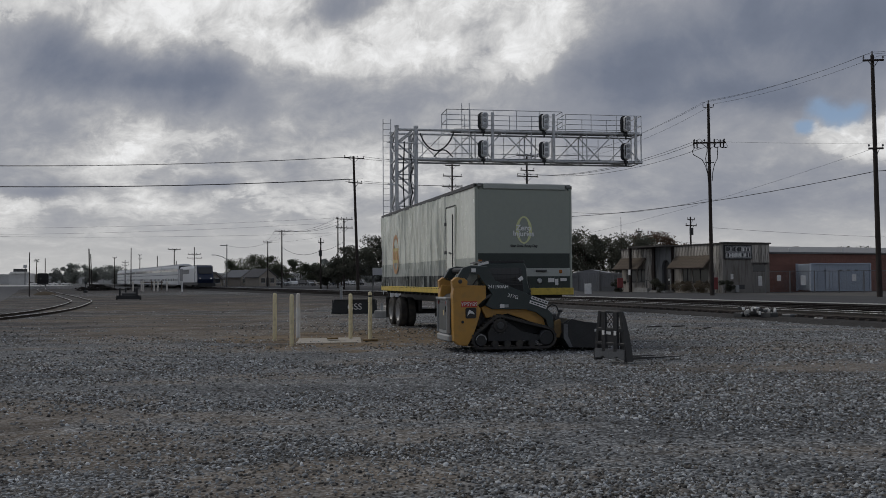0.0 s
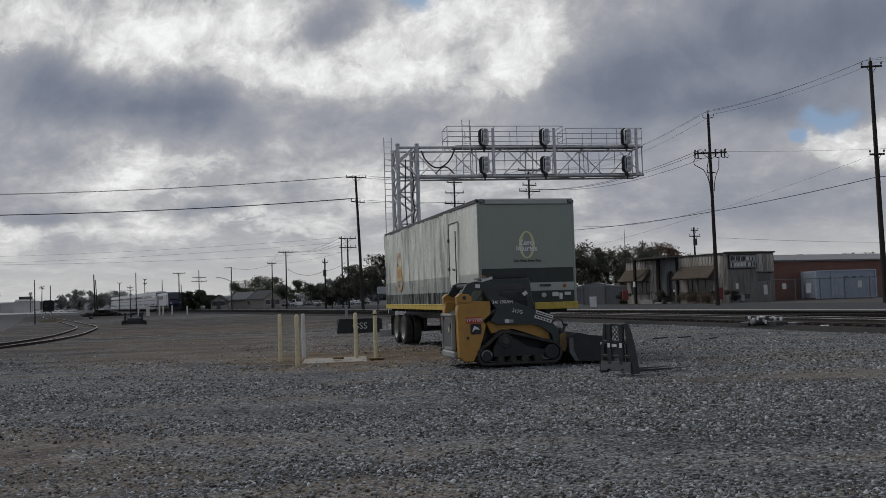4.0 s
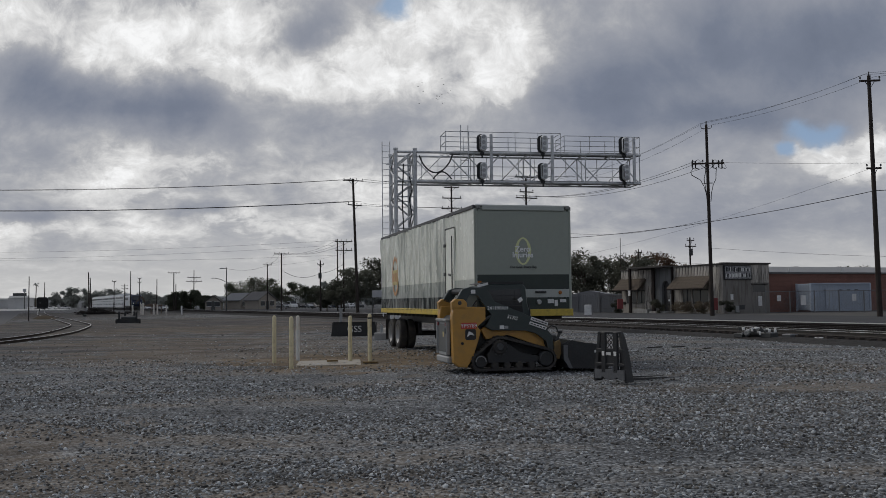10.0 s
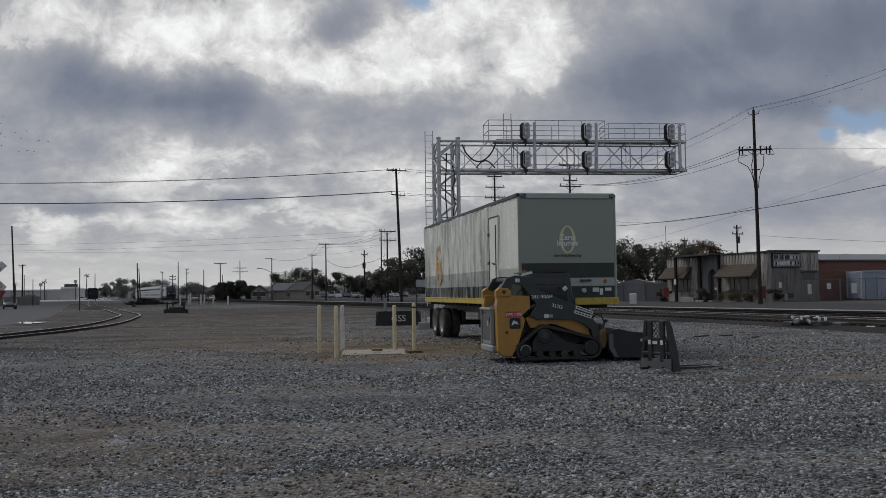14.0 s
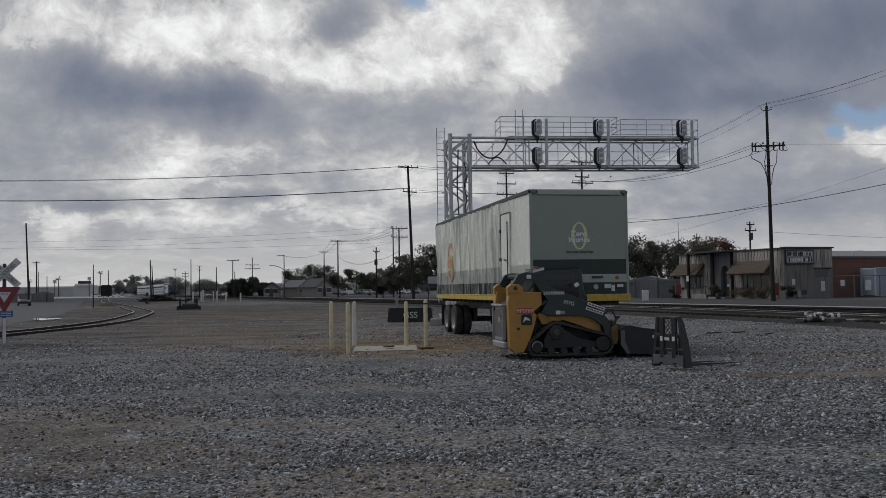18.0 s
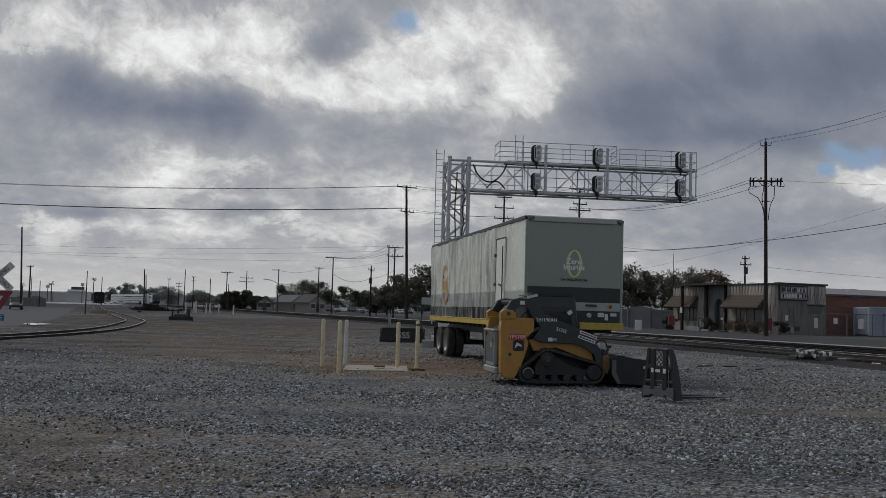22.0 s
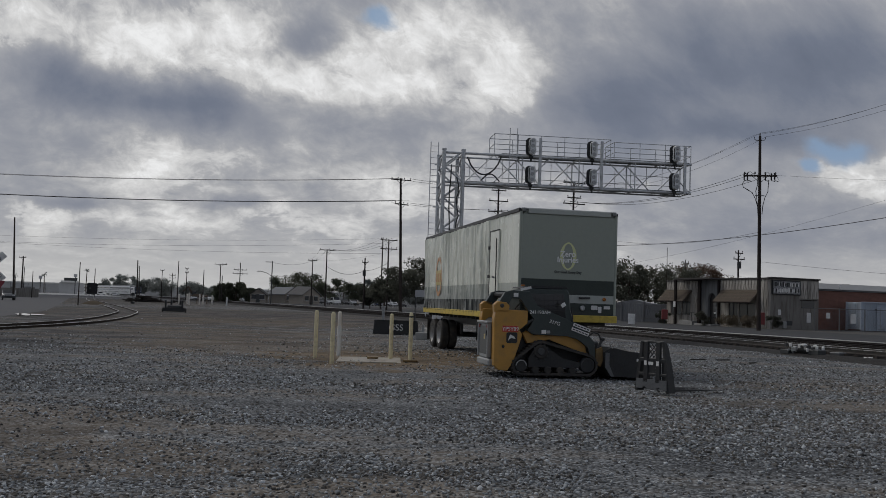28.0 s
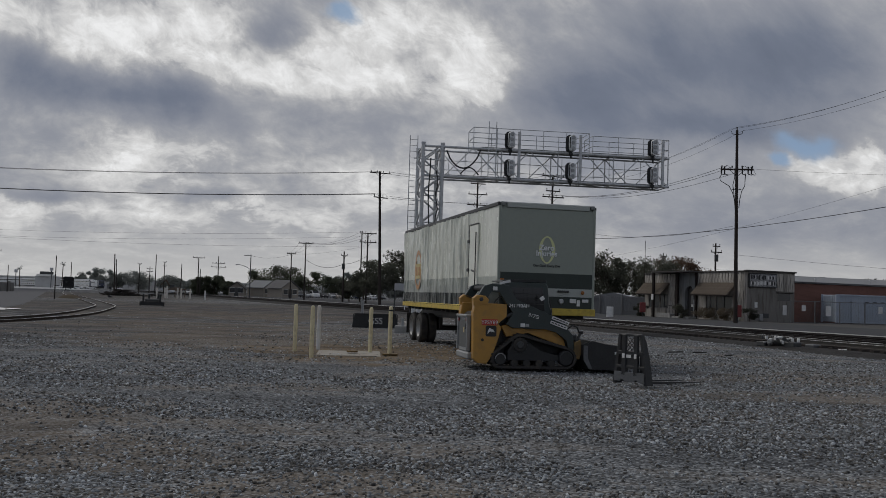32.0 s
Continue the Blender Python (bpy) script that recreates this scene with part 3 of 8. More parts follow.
    def prism(self, prof, d0, d1, axis="y", m=None, ch=0.0):
        """A profile pushed from d0 to d1 along an axis; the profile is in (x, z), or (y, z) for axis x, or (x, y) for z. ch: chamfer of its rim."""
        def at(a, b, d):
            return {"y": (a, d, b), "x": (d, a, b), "z": (a, b, d)}[axis]
        n = len(prof)
        cx, cy = sum(p[0] for p in prof) / n, sum(p[1] for p in prof) / n

        def inset(p):
            k = math.hypot(p[0] - cx, p[1] - cy)
            t = max(0, 1 - ch / max(k, 1e-6))
            return cx + (p[0] - cx) * t, cy + (p[1] - cy) * t
        if ch:
            sgn = 1 if d1 > d0 else -1
            rings = [(d0, True), (d0 + sgn * ch, False), (d1 - sgn * ch, False), (d1, True)]
        else:
            rings = [(d0, False), (d1, False)]
        vs = []
        for d, ins in rings:
            vs += [at(*(inset(p) if ins else p), d) for p in prof]
        fs = [tuple(range(n)), tuple(range(len(vs) - n, len(vs)))[::-1]]
        for r in range(len(rings) - 1):
            fs += [(r * n + i, (r + 1) * n + i, (r + 1) * n + (i + 1) % n, r * n + (i + 1) % n) for i in range(n)]
        return self.add(vs, fs, m)

    def disc(self, c, r, w, axis="y", n=20, ch=0.02):
        prof = [(c[0] + r * math.cos(2 * math.pi * i / n), c[2] + r * math.sin(2 * math.pi * i / n)) for i in range(n)] if axis == "y" else [(c[1] + r * math.cos(2 * math.pi * i / n), c[2] + r * math.sin(2 * math.pi * i / n)) for i in range(n)]
        k = c[1] if axis == "y" else c[0]
        return self.prism(prof, k - w / 2, k + w / 2, axis, ch=ch)

    def mesh(self, name, mat, smooth=False):
        me = bpy.data.meshes.new(name)
        me.from_pydata(self.v, [], self.f)
        bm = bmesh.new()
        bm.from_mesh(me)
        bmesh.ops.recalc_face_normals(bm, faces=bm.faces)
        bm.to_mesh(me)
        bm.free()
        if smooth:
            me.shade_smooth()
            me.set_sharp_from_angle(angle=radians(38))
        me.materials.append(mat)
        return me


def part(name, shape, mat, parent, label="", smooth=False):
    ob = new(name, shape.mesh(name, mat, smooth) if isinstance(shape, Shape) else shape)
    ob.parent = parent
    return tagged(ob, label)


def thing(name, label, category, m=None, group="", kind=""):
    ob = new(name)
    ob.empty_display_size = 0.2
    if m is not None:
        ob.matrix_world = m
    return tagged(ob, label, category, group, kind)


def single(name, shape, mat, label, category, m=None, group="", kind="", smooth=False):
    ob = new(name, shape.mesh(name, mat, smooth))
    if m is not None:
        ob.matrix_world = m
    return tagged(ob, label, category, group, kind)


def words(text, size, mat, depth=0.004, align="CENTER", bold=0.0):
    """Lettering as a mesh in the xy plane."""
    cu = bpy.data.curves.new("lettering", "FONT")
    cu.body, cu.size, cu.extrude, cu.offset = text, size, depth, bold
    cu.align_x, cu.align_y = align, "CENTER"
    ob = bpy.data.objects.new("lettering", cu)
    scene.collection.objects.link(ob)
    bpy.context.view_layer.update()
    me = bpy.data.meshes.new_from_object(ob.evaluated_get(bpy.context.evaluated_depsgraph_get()))
    bpy.data.objects.remove(ob)
    me.name = "lettering"
    me.materials.clear()
    me.materials.append(mat)
    return me


def place(ob, m):
    ob.matrix_local = m
    return ob


# ---- plan ----
AX, AY = 20.8, 46.8           # a point of the main line's far rail
UX, UY = -0.4104, 0.9119      # the way the line runs
NX, NY = 0.9119, 0.4104       # across it, towards the street
LINE = math.degrees(math.atan2(UY, UX))


def T(s, off, z=0.0):
    return Vector((AX + UX * s + NX * off, AY + UY * s + NY * off, z))


def spline(pts, step):
    """Points about step apart along a smooth curve through pts."""
    out = []
    P = [Vector(p) for p in pts]
    for i in range(len(P) - 1):
        a, b, c, d = P[max(i - 1, 0)], P[i], P[i + 1], P[min(i + 2, len(P) - 1)]
        n = max(1, round((c - b).length / step))
        for k in range(n):
            t = k / n
            out.append(0.5 * ((2 * b) + (c - a) * t + (2 * a - 5 * b + 4 * c - d) * t * t + (3 * b - a - 3 * c + d) * t ** 3))
    out.append(P[-1])
    return out


# ---- ground ----
def ground():
    xs = sorted(set([-4000, -1500, -600, -250, -120] + [round(-60 + 2.0 * i, 2) for i in range(61)] + [120, 250, 600, 1500, 4000]))
    ys = sorted(set([-4000, -1200, -300, -80, -20] + [round(-6 + 1.5 * i, 2) for i in range(60)] + [110, 160, 300, 600, 1200, 4500]))
    vs = []
    for y in ys:
        for x in xs:
            near = max(0.0, 1 - max(abs(x) / 60, abs(y - 30) / 50))
            vs.append((x, y, near * 0.10 * (noise.noise(Vector((x * 0.16, y * 0.16, 3.0)))) - 0.02 * (near > 0)))
    w = len(xs)
    fs = [(j * w + i, j * w + i + 1, (j + 1) * w + i + 1, (j + 1) * w + i) for j in range(len(ys) - 1) for i in range(w - 1)]
    me = bpy.data.meshes.new("ground")
    me.from_pydata(vs, [], fs)
    me.shade_smooth()
    me.materials.append(M_GROUND)
    tagged(new("ground", me), "grey crushed-stone yard with worn brown dirt patches", "ground", kind="structure")


ground()


def strip(name, pts, width, z0, z1, mat, label, category, slope=0.0):
    """A raised band along pts, with sloping sides."""
    sh = Shape()
    P = [Vector(p) for p in pts]
    vs, fs = [], []
    for i, p in enumerate(P):
        d = (P[min(i + 1, len(P) - 1)] - P[max(i - 1, 0)])
        nn = Vector((d.y, -d.x, 0)).normalized()
        for o, z in ((-width / 2 - slope, z0), (-width / 2, z1), (width / 2, z1), (width / 2 + slope, z0)):
            q = p + nn * o
            vs.append((q.x, q.y, z))
    for i in range(len(P) - 1):
        for k in range(3):
            fs.append((i * 4 + k, i * 4 + k + 1, (i + 1) * 4 + k + 1, (i + 1) * 4 + k))
    sh.add(vs, fs)
    return single(name, sh, mat, label, category, kind="structure")


strip("kerb", [T(-200, 1.15), T(0, 1.15), T(330, 1.15)], 0.28, -0.1, 0.33, M_KERB, "pale concrete kerb along the street", "kerb", 0.02)
strip("road_street", [T(-300, 9.4), T(0, 9.4), T(400, 9.4)], 16.2, -0.1, 0.30, M_STREET, "grey asphalt street beside the railway", "road", 0.0)
strip("pavement_lot", [T(-60, 60.0), T(160, 60.0)], 84.0, -0.1, 0.285, M_LOT, "pale concrete and dirt forecourt beside the street", "pavement", 0.5)
strip("ground_trackbed", [T(-160, -3.6), T(0, -3.6), T(330, -3.6)], 9.2, -0.1, 0.10, M_BALLAST, "dark ballast bed under the main tracks", "track bed", 1.2)
strip("ground_siding_bed", spline([T(-90, -16.0), T(-40, -12.4), T(-9, -9.1), T(8, -7.2), T(24, -5.6)], 4.0), 4.2, -0.1, 0.095, M_BALLAST, "dark ballast bed under the siding", "track bed", 1.0)
strip("pavement_apron", [(-165, 330, 0), (-205, 420, 0), (-250, 520, 0)], 70.0, -0.1, 0.03, M_KERB, "pale wet concrete apron before the warehouse", "pavement", 0.5)
strip("road_access", spline([(-24, 5, 0), (-30, 30, 0), (-40, 66, 0), (-66, 128, 0), (-140, 300, 0), (-210, 470, 0)], 8.0), 15.0, -0.1, 0.02, M_ASPHALT, "wet worn asphalt access road", "road", 0.6)


# ---- railway ----
def rail(name_parent, pts, off, z, mat):
    sh, top = Shape(), Shape()
    P = [Vector(p) for p in pts]
    prof = [(-0.07, 0.0), (0.07, 0.0), (0.07, 0.02), (0.012, 0.04), (0.012, 0.12), (0.036, 0.13), (0.036, 0.168), (-0.036, 0.168), (-0.036, 0.13), (-0.012, 0.12), (-0.012, 0.04), (-0.07, 0.02)]
    n = len(prof)
    vs, tv = [], []
    for i, p in enumerate(P):
        d = P[min(i + 1, len(P) - 1)] - P[max(i - 1, 0)]
        nn = Vector((d.y, -d.x, 0)).normalized()
        for a, b in prof:
            q = p + nn * (off + a)
            vs.append((q.x, q.y, z + b))
        for a, b in ((-0.034, 0.166), (-0.030, 0.173), (0.030, 0.173), (0.034, 0.166)):
            q = p + nn * (off + a)
            tv.append((q.x, q.y, z + b))
    fs = [(i * n + k, i * n + (k + 1) % n, (i + 1) * n + (k + 1) % n, (i + 1) * n + k) for i in range(len(P) - 1) for k in range(n)]
    sh.add(vs, fs)
    top.add(tv, [(i * 4 + k, i * 4 + k + 1, (i + 1) * 4 + k + 1, (i + 1) * 4 + k) for i in range(len(P) - 1) for k in range(3)])
    r = part("rail", sh, mat, name_parent)
    part("rail_head", top, M_RUSTHEAD if mat is M_RUSTRAIL else M_RAILTOP, r, "worn rail head")


def tie_mesh():
    return Shape().box((0, 0, 0), (0.22, 2.6, 0.17), 0.015).mesh("tie", M_TIE)


TIE = tie_mesh()


def track(label, pts, z, mat):
    """Two rails along pts."""
    th = thing("railway_track", label, "railway track", kind="structure")
    for off in (-0.7535, 0.7535):
        rail(th, pts, off, z, mat)
    return th


def lay_ties(th, pts, z, gap_, n_parts):
    P = [Vector(p) for p in pts]
    rest = Shape()
    acc, k = 0.0, 0
    for i in range(len(P) - 1):
        seg = (P[i + 1] - P[i])
        while acc < seg.length:
            p = P[i] + seg.normalized() * acc
            m = Matrix.Translation((p.x, p.y, z - 0.085 + 0.012 * math.sin(k * 2.3))) @ Matrix.Rotation(math.atan2(seg.y, seg.x) + 0.03 * math.sin(k * 1.7), 4, "Z")
            if k < n_parts:
                ob = part("tie", TIE, None, th)
                ob.matrix_local = m
            else:
                rest.box((0, 0, 0), (0.22, 2.6, 0.17), 0, m)
            acc += gap_
            k += 1
        acc -= seg.length
    if rest.v:
        tagged(part("ties", rest, M_TIE, th), kind="stuff")


MAIN_Z = 0.17
main_far = [T(s, -1.3) for s in range(-160, 331, 10)]
main_near = [T(s, -5.2) for s in range(-160, 491, 10)]
siding = spline([T(-90, -16.0), T(-40, -12.4), T(-9, -9.1), T(8, -7.2), T(24, -5.75), T(36, -5.25)], 3.0)
TRACKS = [(track("far main track with worn shiny rails", main_far, MAIN_Z, M_RUSTRAIL), main_far, MAIN_Z), (track("near main track with worn rails on dark ties", main_near, MAIN_Z, M_RUSTRAIL), main_near, MAIN_Z),
          (track("siding that joins the main track at a switch", siding, MAIN_Z + 0.004, M_RAIL), siding, MAIN_Z)]
SPUR = spline([(-24, 12, 0), (-20.6, 28, 0), (-19.9, 38, 0), (-20.3, 44, 0), (-21.0, 49.5, 0), (-22.9, 57.5, 0), (-26.6, 69.5, 0), (-29.4, 77.5, 0), (-33.6, 87, 0), (-41.5, 104.5, 0), (-55.3, 134.5, 0), (-77, 183, 0), (-137, 326, 0)], 2.5)
spur_track = track("rusty curved spur track sunk in the dirt", SPUR, -0.07, M_SPUR)
TRACKS.append((spur_track, SPUR, 0.02))


# ---- trailer ----
def trailer():
    """Local: x along the trailer from the nose back, y to its left side seen from the yard, z up; nose corner at the origin."""
    nl, far = Vector((0.822, 24.14)), Vector((-2.33, 36.45))
    ang = math.atan2(far.y - nl.y, far.x - nl.x)
    L, W, Z0, Z1 = 12.7, 2.6, 1.27, 4.09
    th = thing("box_trailer", "parked grey-green box trailer with dark bands and yellow lower rail", "trailer", pose(nl.x, nl.y, 0, 0, 0, math.degrees(ang)))
    # local: x back along the side, y = 0 on the seen side, y = -W on the far side
    n = 420
    random.seed(5)

    def ripple(x, z):
        """Loose vertical creases of the sheet skin, each leaning a little its own way."""
        k = min(1, max(0.15, (x - 1.0) / 2.0))
        u = x * 2.6 + 0.55 * noise.noise(Vector((x * 0.5, z * 0.55, 4.0)))
        crease = 1 - abs(noise.noise(Vector((u, z * 0.30, 1.0)))) * 2.6
        fold = 1 - abs(noise.noise(Vector((u * 2.3 + 9.0, z * 0.5, 6.0)))) * 2.6
        return k * (0.060 * max(0, crease) ** 3 + 0.024 * max(0, fold) ** 2 + 0.03 * noise.noise(Vector((x * 0.8, z * 0.4, 7.0))))

    def side(za, zb, name, mat, proud):
        sh = Shape()
        lv = [za + (zb - za) * i / 10 for i in range(11)]
        vs = [(0.05 + (L - 0.1) * i / n, proud + ripple(0.05 + (L - 0.1) * i / n, z), z) for z in lv for i in range(n + 1)]
        w = n + 1
        sh.add(vs, [(j * w + i, j * w + i + 1, (j + 1) * w + i + 1, (j + 1) * w + i) for j in range(10) for i in range(n)])
        return part(name, sh, mat, th, smooth=True)
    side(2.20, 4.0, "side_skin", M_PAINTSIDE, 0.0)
    side(1.98, 2.20, "side_band", M_MIDBAND, 0.0)
    side(1.76, 1.98, "side_band", M_BANDLITE, 0.0)
    side(1.42, 1.76, "side_band", M_TORN, 0.0)
    core = Shape().box((L / 2, -W / 2, (Z0 + 0.1 + Z1 - 0.03) / 2), (L - 0.06, W - 0.16, Z1 - Z0 - 0.16), 0.02)
    part("inner_body", core, M_NOSE, th)
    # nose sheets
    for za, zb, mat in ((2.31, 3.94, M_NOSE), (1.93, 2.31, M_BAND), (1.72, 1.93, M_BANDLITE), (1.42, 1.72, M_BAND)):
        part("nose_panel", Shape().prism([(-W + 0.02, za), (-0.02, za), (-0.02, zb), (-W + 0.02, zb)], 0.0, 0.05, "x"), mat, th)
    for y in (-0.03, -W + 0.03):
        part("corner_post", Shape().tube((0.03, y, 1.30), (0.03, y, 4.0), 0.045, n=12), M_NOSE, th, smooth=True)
        part("corner_post", Shape().box((L - 0.05, y, 2.66), (0.12, 0.1, 2.7), 0.01), M_ALU, th)
    part("far_side", Shape().box((L / 2, -W + 0.02, 2.66), (L - 0.2, 0.04, 2.6), 0.0), M_PAINTSIDE, th)
    part("roof", Shape().box((L / 2, -W / 2, Z1 - 0.01), (L, W - 0.04, 0.04), 0.01), M_ALU, th, "weathered sheet roof")
    part("top_rail", Shape().bar((0.04, 0.0, Z1 - 0.045), (L, 0.0, Z1 - 0.045), 0.07, 0.10, 0.012), M_BLACKISH, th)
    part("top_rail", Shape().bar((0.04, -W, Z1 - 0.07), (L, -W, Z1 - 0.07), 0.07, 0.10, 0.012), M_BLACKISH, th)
    part("front_rail", Shape().bar((0.0, -0.2, Z1 - 0.07), (0.0, -W + 0.18, Z1 - 0.07), 0.06, 0.13, 0.012), M_BANDLITE, th)
    for y in (-0.1, -W + 0.09):
        part("corner_cap", Shape().box((0.0, y, Z1 - 0.05), (0.08, 0.12, 0.10), 0.02), M_BANDGREY, th)
    part("bottom_rail", Shape().bar((0.0, 0.015, 1.335), (L, 0.015, 1.335), 0.06, 0.17, 0.01), M_YELLOWRAIL, th, "yellow painted lower rail")
    part("bottom_rail", Shape().bar((0.0, -W, 1.335), (L, -W, 1.335), 0.06, 0.17, 0.01), M_YELLOWRAIL, th)
    part("front_sill", Shape().bar((-0.01, 0.03, 1.33), (-0.01, -W - 0.03, 1.33), 0.06, 0.18, 0.01), M_YELLOWRAIL, th)
    rivets = Shape()
    for i in range(60):
        rivets.box((0.2 + i * 0.208, 0.05, 1.39), (0.03, 0.012, 0.02))
    tagged(part("rivets", rivets, M_BLACKISH, th), kind="stuff")
    # side door near the nose
    d = part("side_door", Shape().box((2.28, 0.035, 2.55), (0.92, 0.05, 2.18), 0.012), M_PAINTSIDE, th, "man door with a dark seal")
    for a, b in (((2.76, 0.05, 1.45), (2.76, 0.05, 3.66)), ((1.81, 0.05, 3.66), (2.76, 0.05, 3.66))):
        part("door_seal", Shape().bar(a, b, 0.04, 0.022), M_BLACKISH, d)
    part("lock_rod", Shape().tube((1.90, 0.10, 1.5), (1.90, 0.10, 3.42), 0.016, n=8), M_BLACKISH, d)
    for z in (1.75, 2.4, 3.2):
        part("hinge", Shape().box((2.78, 0.07, z), (0.16, 0.05, 0.09), 0.01), M_BLACKISH, d)
    part("door_handle", Shape().bar((1.95, 0.13, 2.35), (2.17, 0.13, 2.38), 0.03, 0.05, 0.008), M_BLACKISH, d)
    # slogan on the nose: a tall ring, lettering over it
    nx = pose(-0.004, -W / 2 + 0.01, 2.91, 90, 0, -90)
    ring = Shape()
    vs = []
    for i in range(48):
        a = 2 * math.pi * i / 48
        for r in (1.0, 0.0):
            k = 0.05 + 0.035 * abs(math.cos(a))
            vs.append(((0.135 + k * r) * math.cos(a), (0.315 + 0.04 * r) * math.sin(a), 0.003))
    ring.add(vs, [(2 * i, 2 * ((i + 1) % 48), 2 * ((i + 1) % 48) + 1, 2 * i + 1) for i in range(48)])
    place(part("slogan_ring", ring, M_LIME, th, "pale yellow-green oval ring"), nx)
    for k, (tx, sz) in enumerate((("Zero", 0.20), ("Injuries", 0.195))):
        place(part("lettering", words(tx, sz, M_LETTER, bold=0.004), None, th, "white lettering"), nx @ pose(-0.01, 0.05 - 0.15 * k, 0.007))
    place(part("tagline", words("Our Goal. Every Day", 0.085, M_BLACKISH, bold=0.002), None, th, "small dark lettering"), nx @ pose(0.0, -0.41, 0.005))
    # small plates and lamps low on the nose
    for y, z, w, h in ((-2.02, 1.62, 0.17, 0.11), (-2.17, 1.57, 0.09, 0.16), (-2.36, 1.63, 0.17, 0.08)):
        part("data_plate", Shape().box((-0.012, y, z), (0.012, w, h), 0.003), M_WHITE, th)
    part("hose_coupling", Shape().disc((-0.02, -1.70, 1.60), 0.07, 0.05, "x", 14), M_ALU, th)
    part("lamp_guard", Shape().box((-0.02, -1.75, 1.86), (0.05, 0.3, 0.05), 0.01), M_BLACKISH, th)
    part("lamp", Shape().disc((-0.02, -2.28, 1.84), 0.05, 0.04, "x", 12), M_AMBER, th)
    # emblem on the side towards the back
    rg = Shape()
    vs = []
    for i in range(40):
        a = 2 * math.pi * i / 40
        for rx, rz in ((0.55, 0.70), (0.42, 0.55)):
            vs.append((9.9 + rx * math.cos(a), 0.052, 2.55 + rz * math.sin(a)))
    rg.add(vs, [(2 * i, 2 * ((i + 1) % 40), 2 * ((i + 1) % 40) + 1, 2 * i + 1) for i in range(40)])
    part("emblem_ring", rg, M_ORANGE, th, "faded orange ring emblem")
    part("emblem_panel", Shape().box((9.9, 0.05, 2.5), (0.85, 0.014, 0.52), 0.002), M_EMBLEM, th, "yellow emblem panel")
    for k in range(3):
        part("emblem_bar", Shape().box((9.62 + 0.28 * k, 0.062, 2.5), (0.16, 0.006, 0.3)), M_ORANGE, th)
    # undercarriage
    for y in (-0.75, -W + 0.75):
        part("frame_rail", Shape().box((L / 2, y, 1.10), (L - 0.3, 0.12, 0.34), 0.01), M_BLACK, th)
    cross = Shape()
    for i in range(20):
        cross.box((0.5 + i * 0.62, -W / 2, 1.2), (0.08, W - 0.2, 0.08))
    part("cross_members", cross, M_BLACK, th)
    for x in (10.0, 11.25):
        part("axle", Shape().tube((x, -0.15, 0.51), (x, -W + 0.15, 0.51), 0.07, n=10), M_BLACK, th)
        for y in (-0.17, -0.47, -W + 0.17, -W + 0.47):
            wheel(th, (x, y, 0.515), 0.515, 0.27, M_RIMGREY)
    part("suspension", Shape().box((10.6, -0.75, 0.72), (2.2, 0.12, 0.4), 0.02).box((10.6, -W + 0.75, 0.72), (2.2, 0.12, 0.4), 0.02), M_BLACK, th)
    for y in (-0.55, -W + 0.55):
        leg = part("landing_leg", Shape().box((2.6, y, 0.75), (0.14, 0.14, 1.0), 0.01).box((2.6, y, 0.35), (0.1, 0.1, 0.6), 0.01), M_BLACK, th)
        part("foot_plate", Shape().box((2.6, y, 0.03), (0.3, 0.28, 0.05), 0.01), M_BLACK, leg)
    part("leg_brace", Shape().bar((2.6, -0.55, 1.05), (2.6, -W + 0.55, 0.5), 0.05, 0.05), M_BLACK, th)
    part("mud_flap", Shape().box((12.2, -0.35, 0.62), (0.02, 0.62, 0.75)), M_RUBBER, th)
    part("mud_flap", Shape().box((12.2, -W + 0.35, 0.62), (0.02, 0.62, 0.75)), M_RUBBER, th)


def wheel(th, c, r, w, rimmat):
    """A road wheel on an axle along y."""
    n = 28
    prof = [(-w / 2, r * 0.62), (-w / 2, r * 0.90), (-w * 0.36, r * 0.985), (0.0, r), (w * 0.36, r * 0.985), (w / 2, r * 0.90), (w / 2, r * 0.62)]
    vs = [(c[0] + b * math.cos(2 * math.pi * i / n), c[1] + a, c[2] + b * math.sin(2 * math.pi * i / n)) for i in range(n) for a, b in prof]
    k = len(prof)
    fs = [(i * k + j, i * k + j + 1, ((i + 1) % n) * k + j + 1, ((i + 1) % n) * k + j) for i in range(n) for j in range(k - 1)]
    wh = part("wheel", Shape().add(vs, fs), M_RUBBER, th, "black tyre with a grey rim", smooth=True)
    prof = [(w * 0.48, r * 0.63), (w * 0.30, r * 0.58), (-w * 0.1, r * 0.50), (-w * 0.1, r * 0.2), (w * 0.2, r * 0.18), (w * 0.2, 0.001), (-w * 0.48, 0.001), (-w * 0.48, r * 0.63)]
    vs = [(c[0] + b * math.cos(2 * math.pi * i / 20), c[1] + a, c[2] + b * math.sin(2 * math.pi * i / 20)) for i in range(20) for a, b in prof]
    k = len(prof)
    fs = [(i * k + j, i * k + j + 1, ((i + 1) % 20) * k + j + 1, ((i + 1) % 20) * k + j) for i in range(20) for j in range(k - 1)]
    part("rim", Shape().add(vs, fs), rimmat, wh, smooth=True)
    return wh


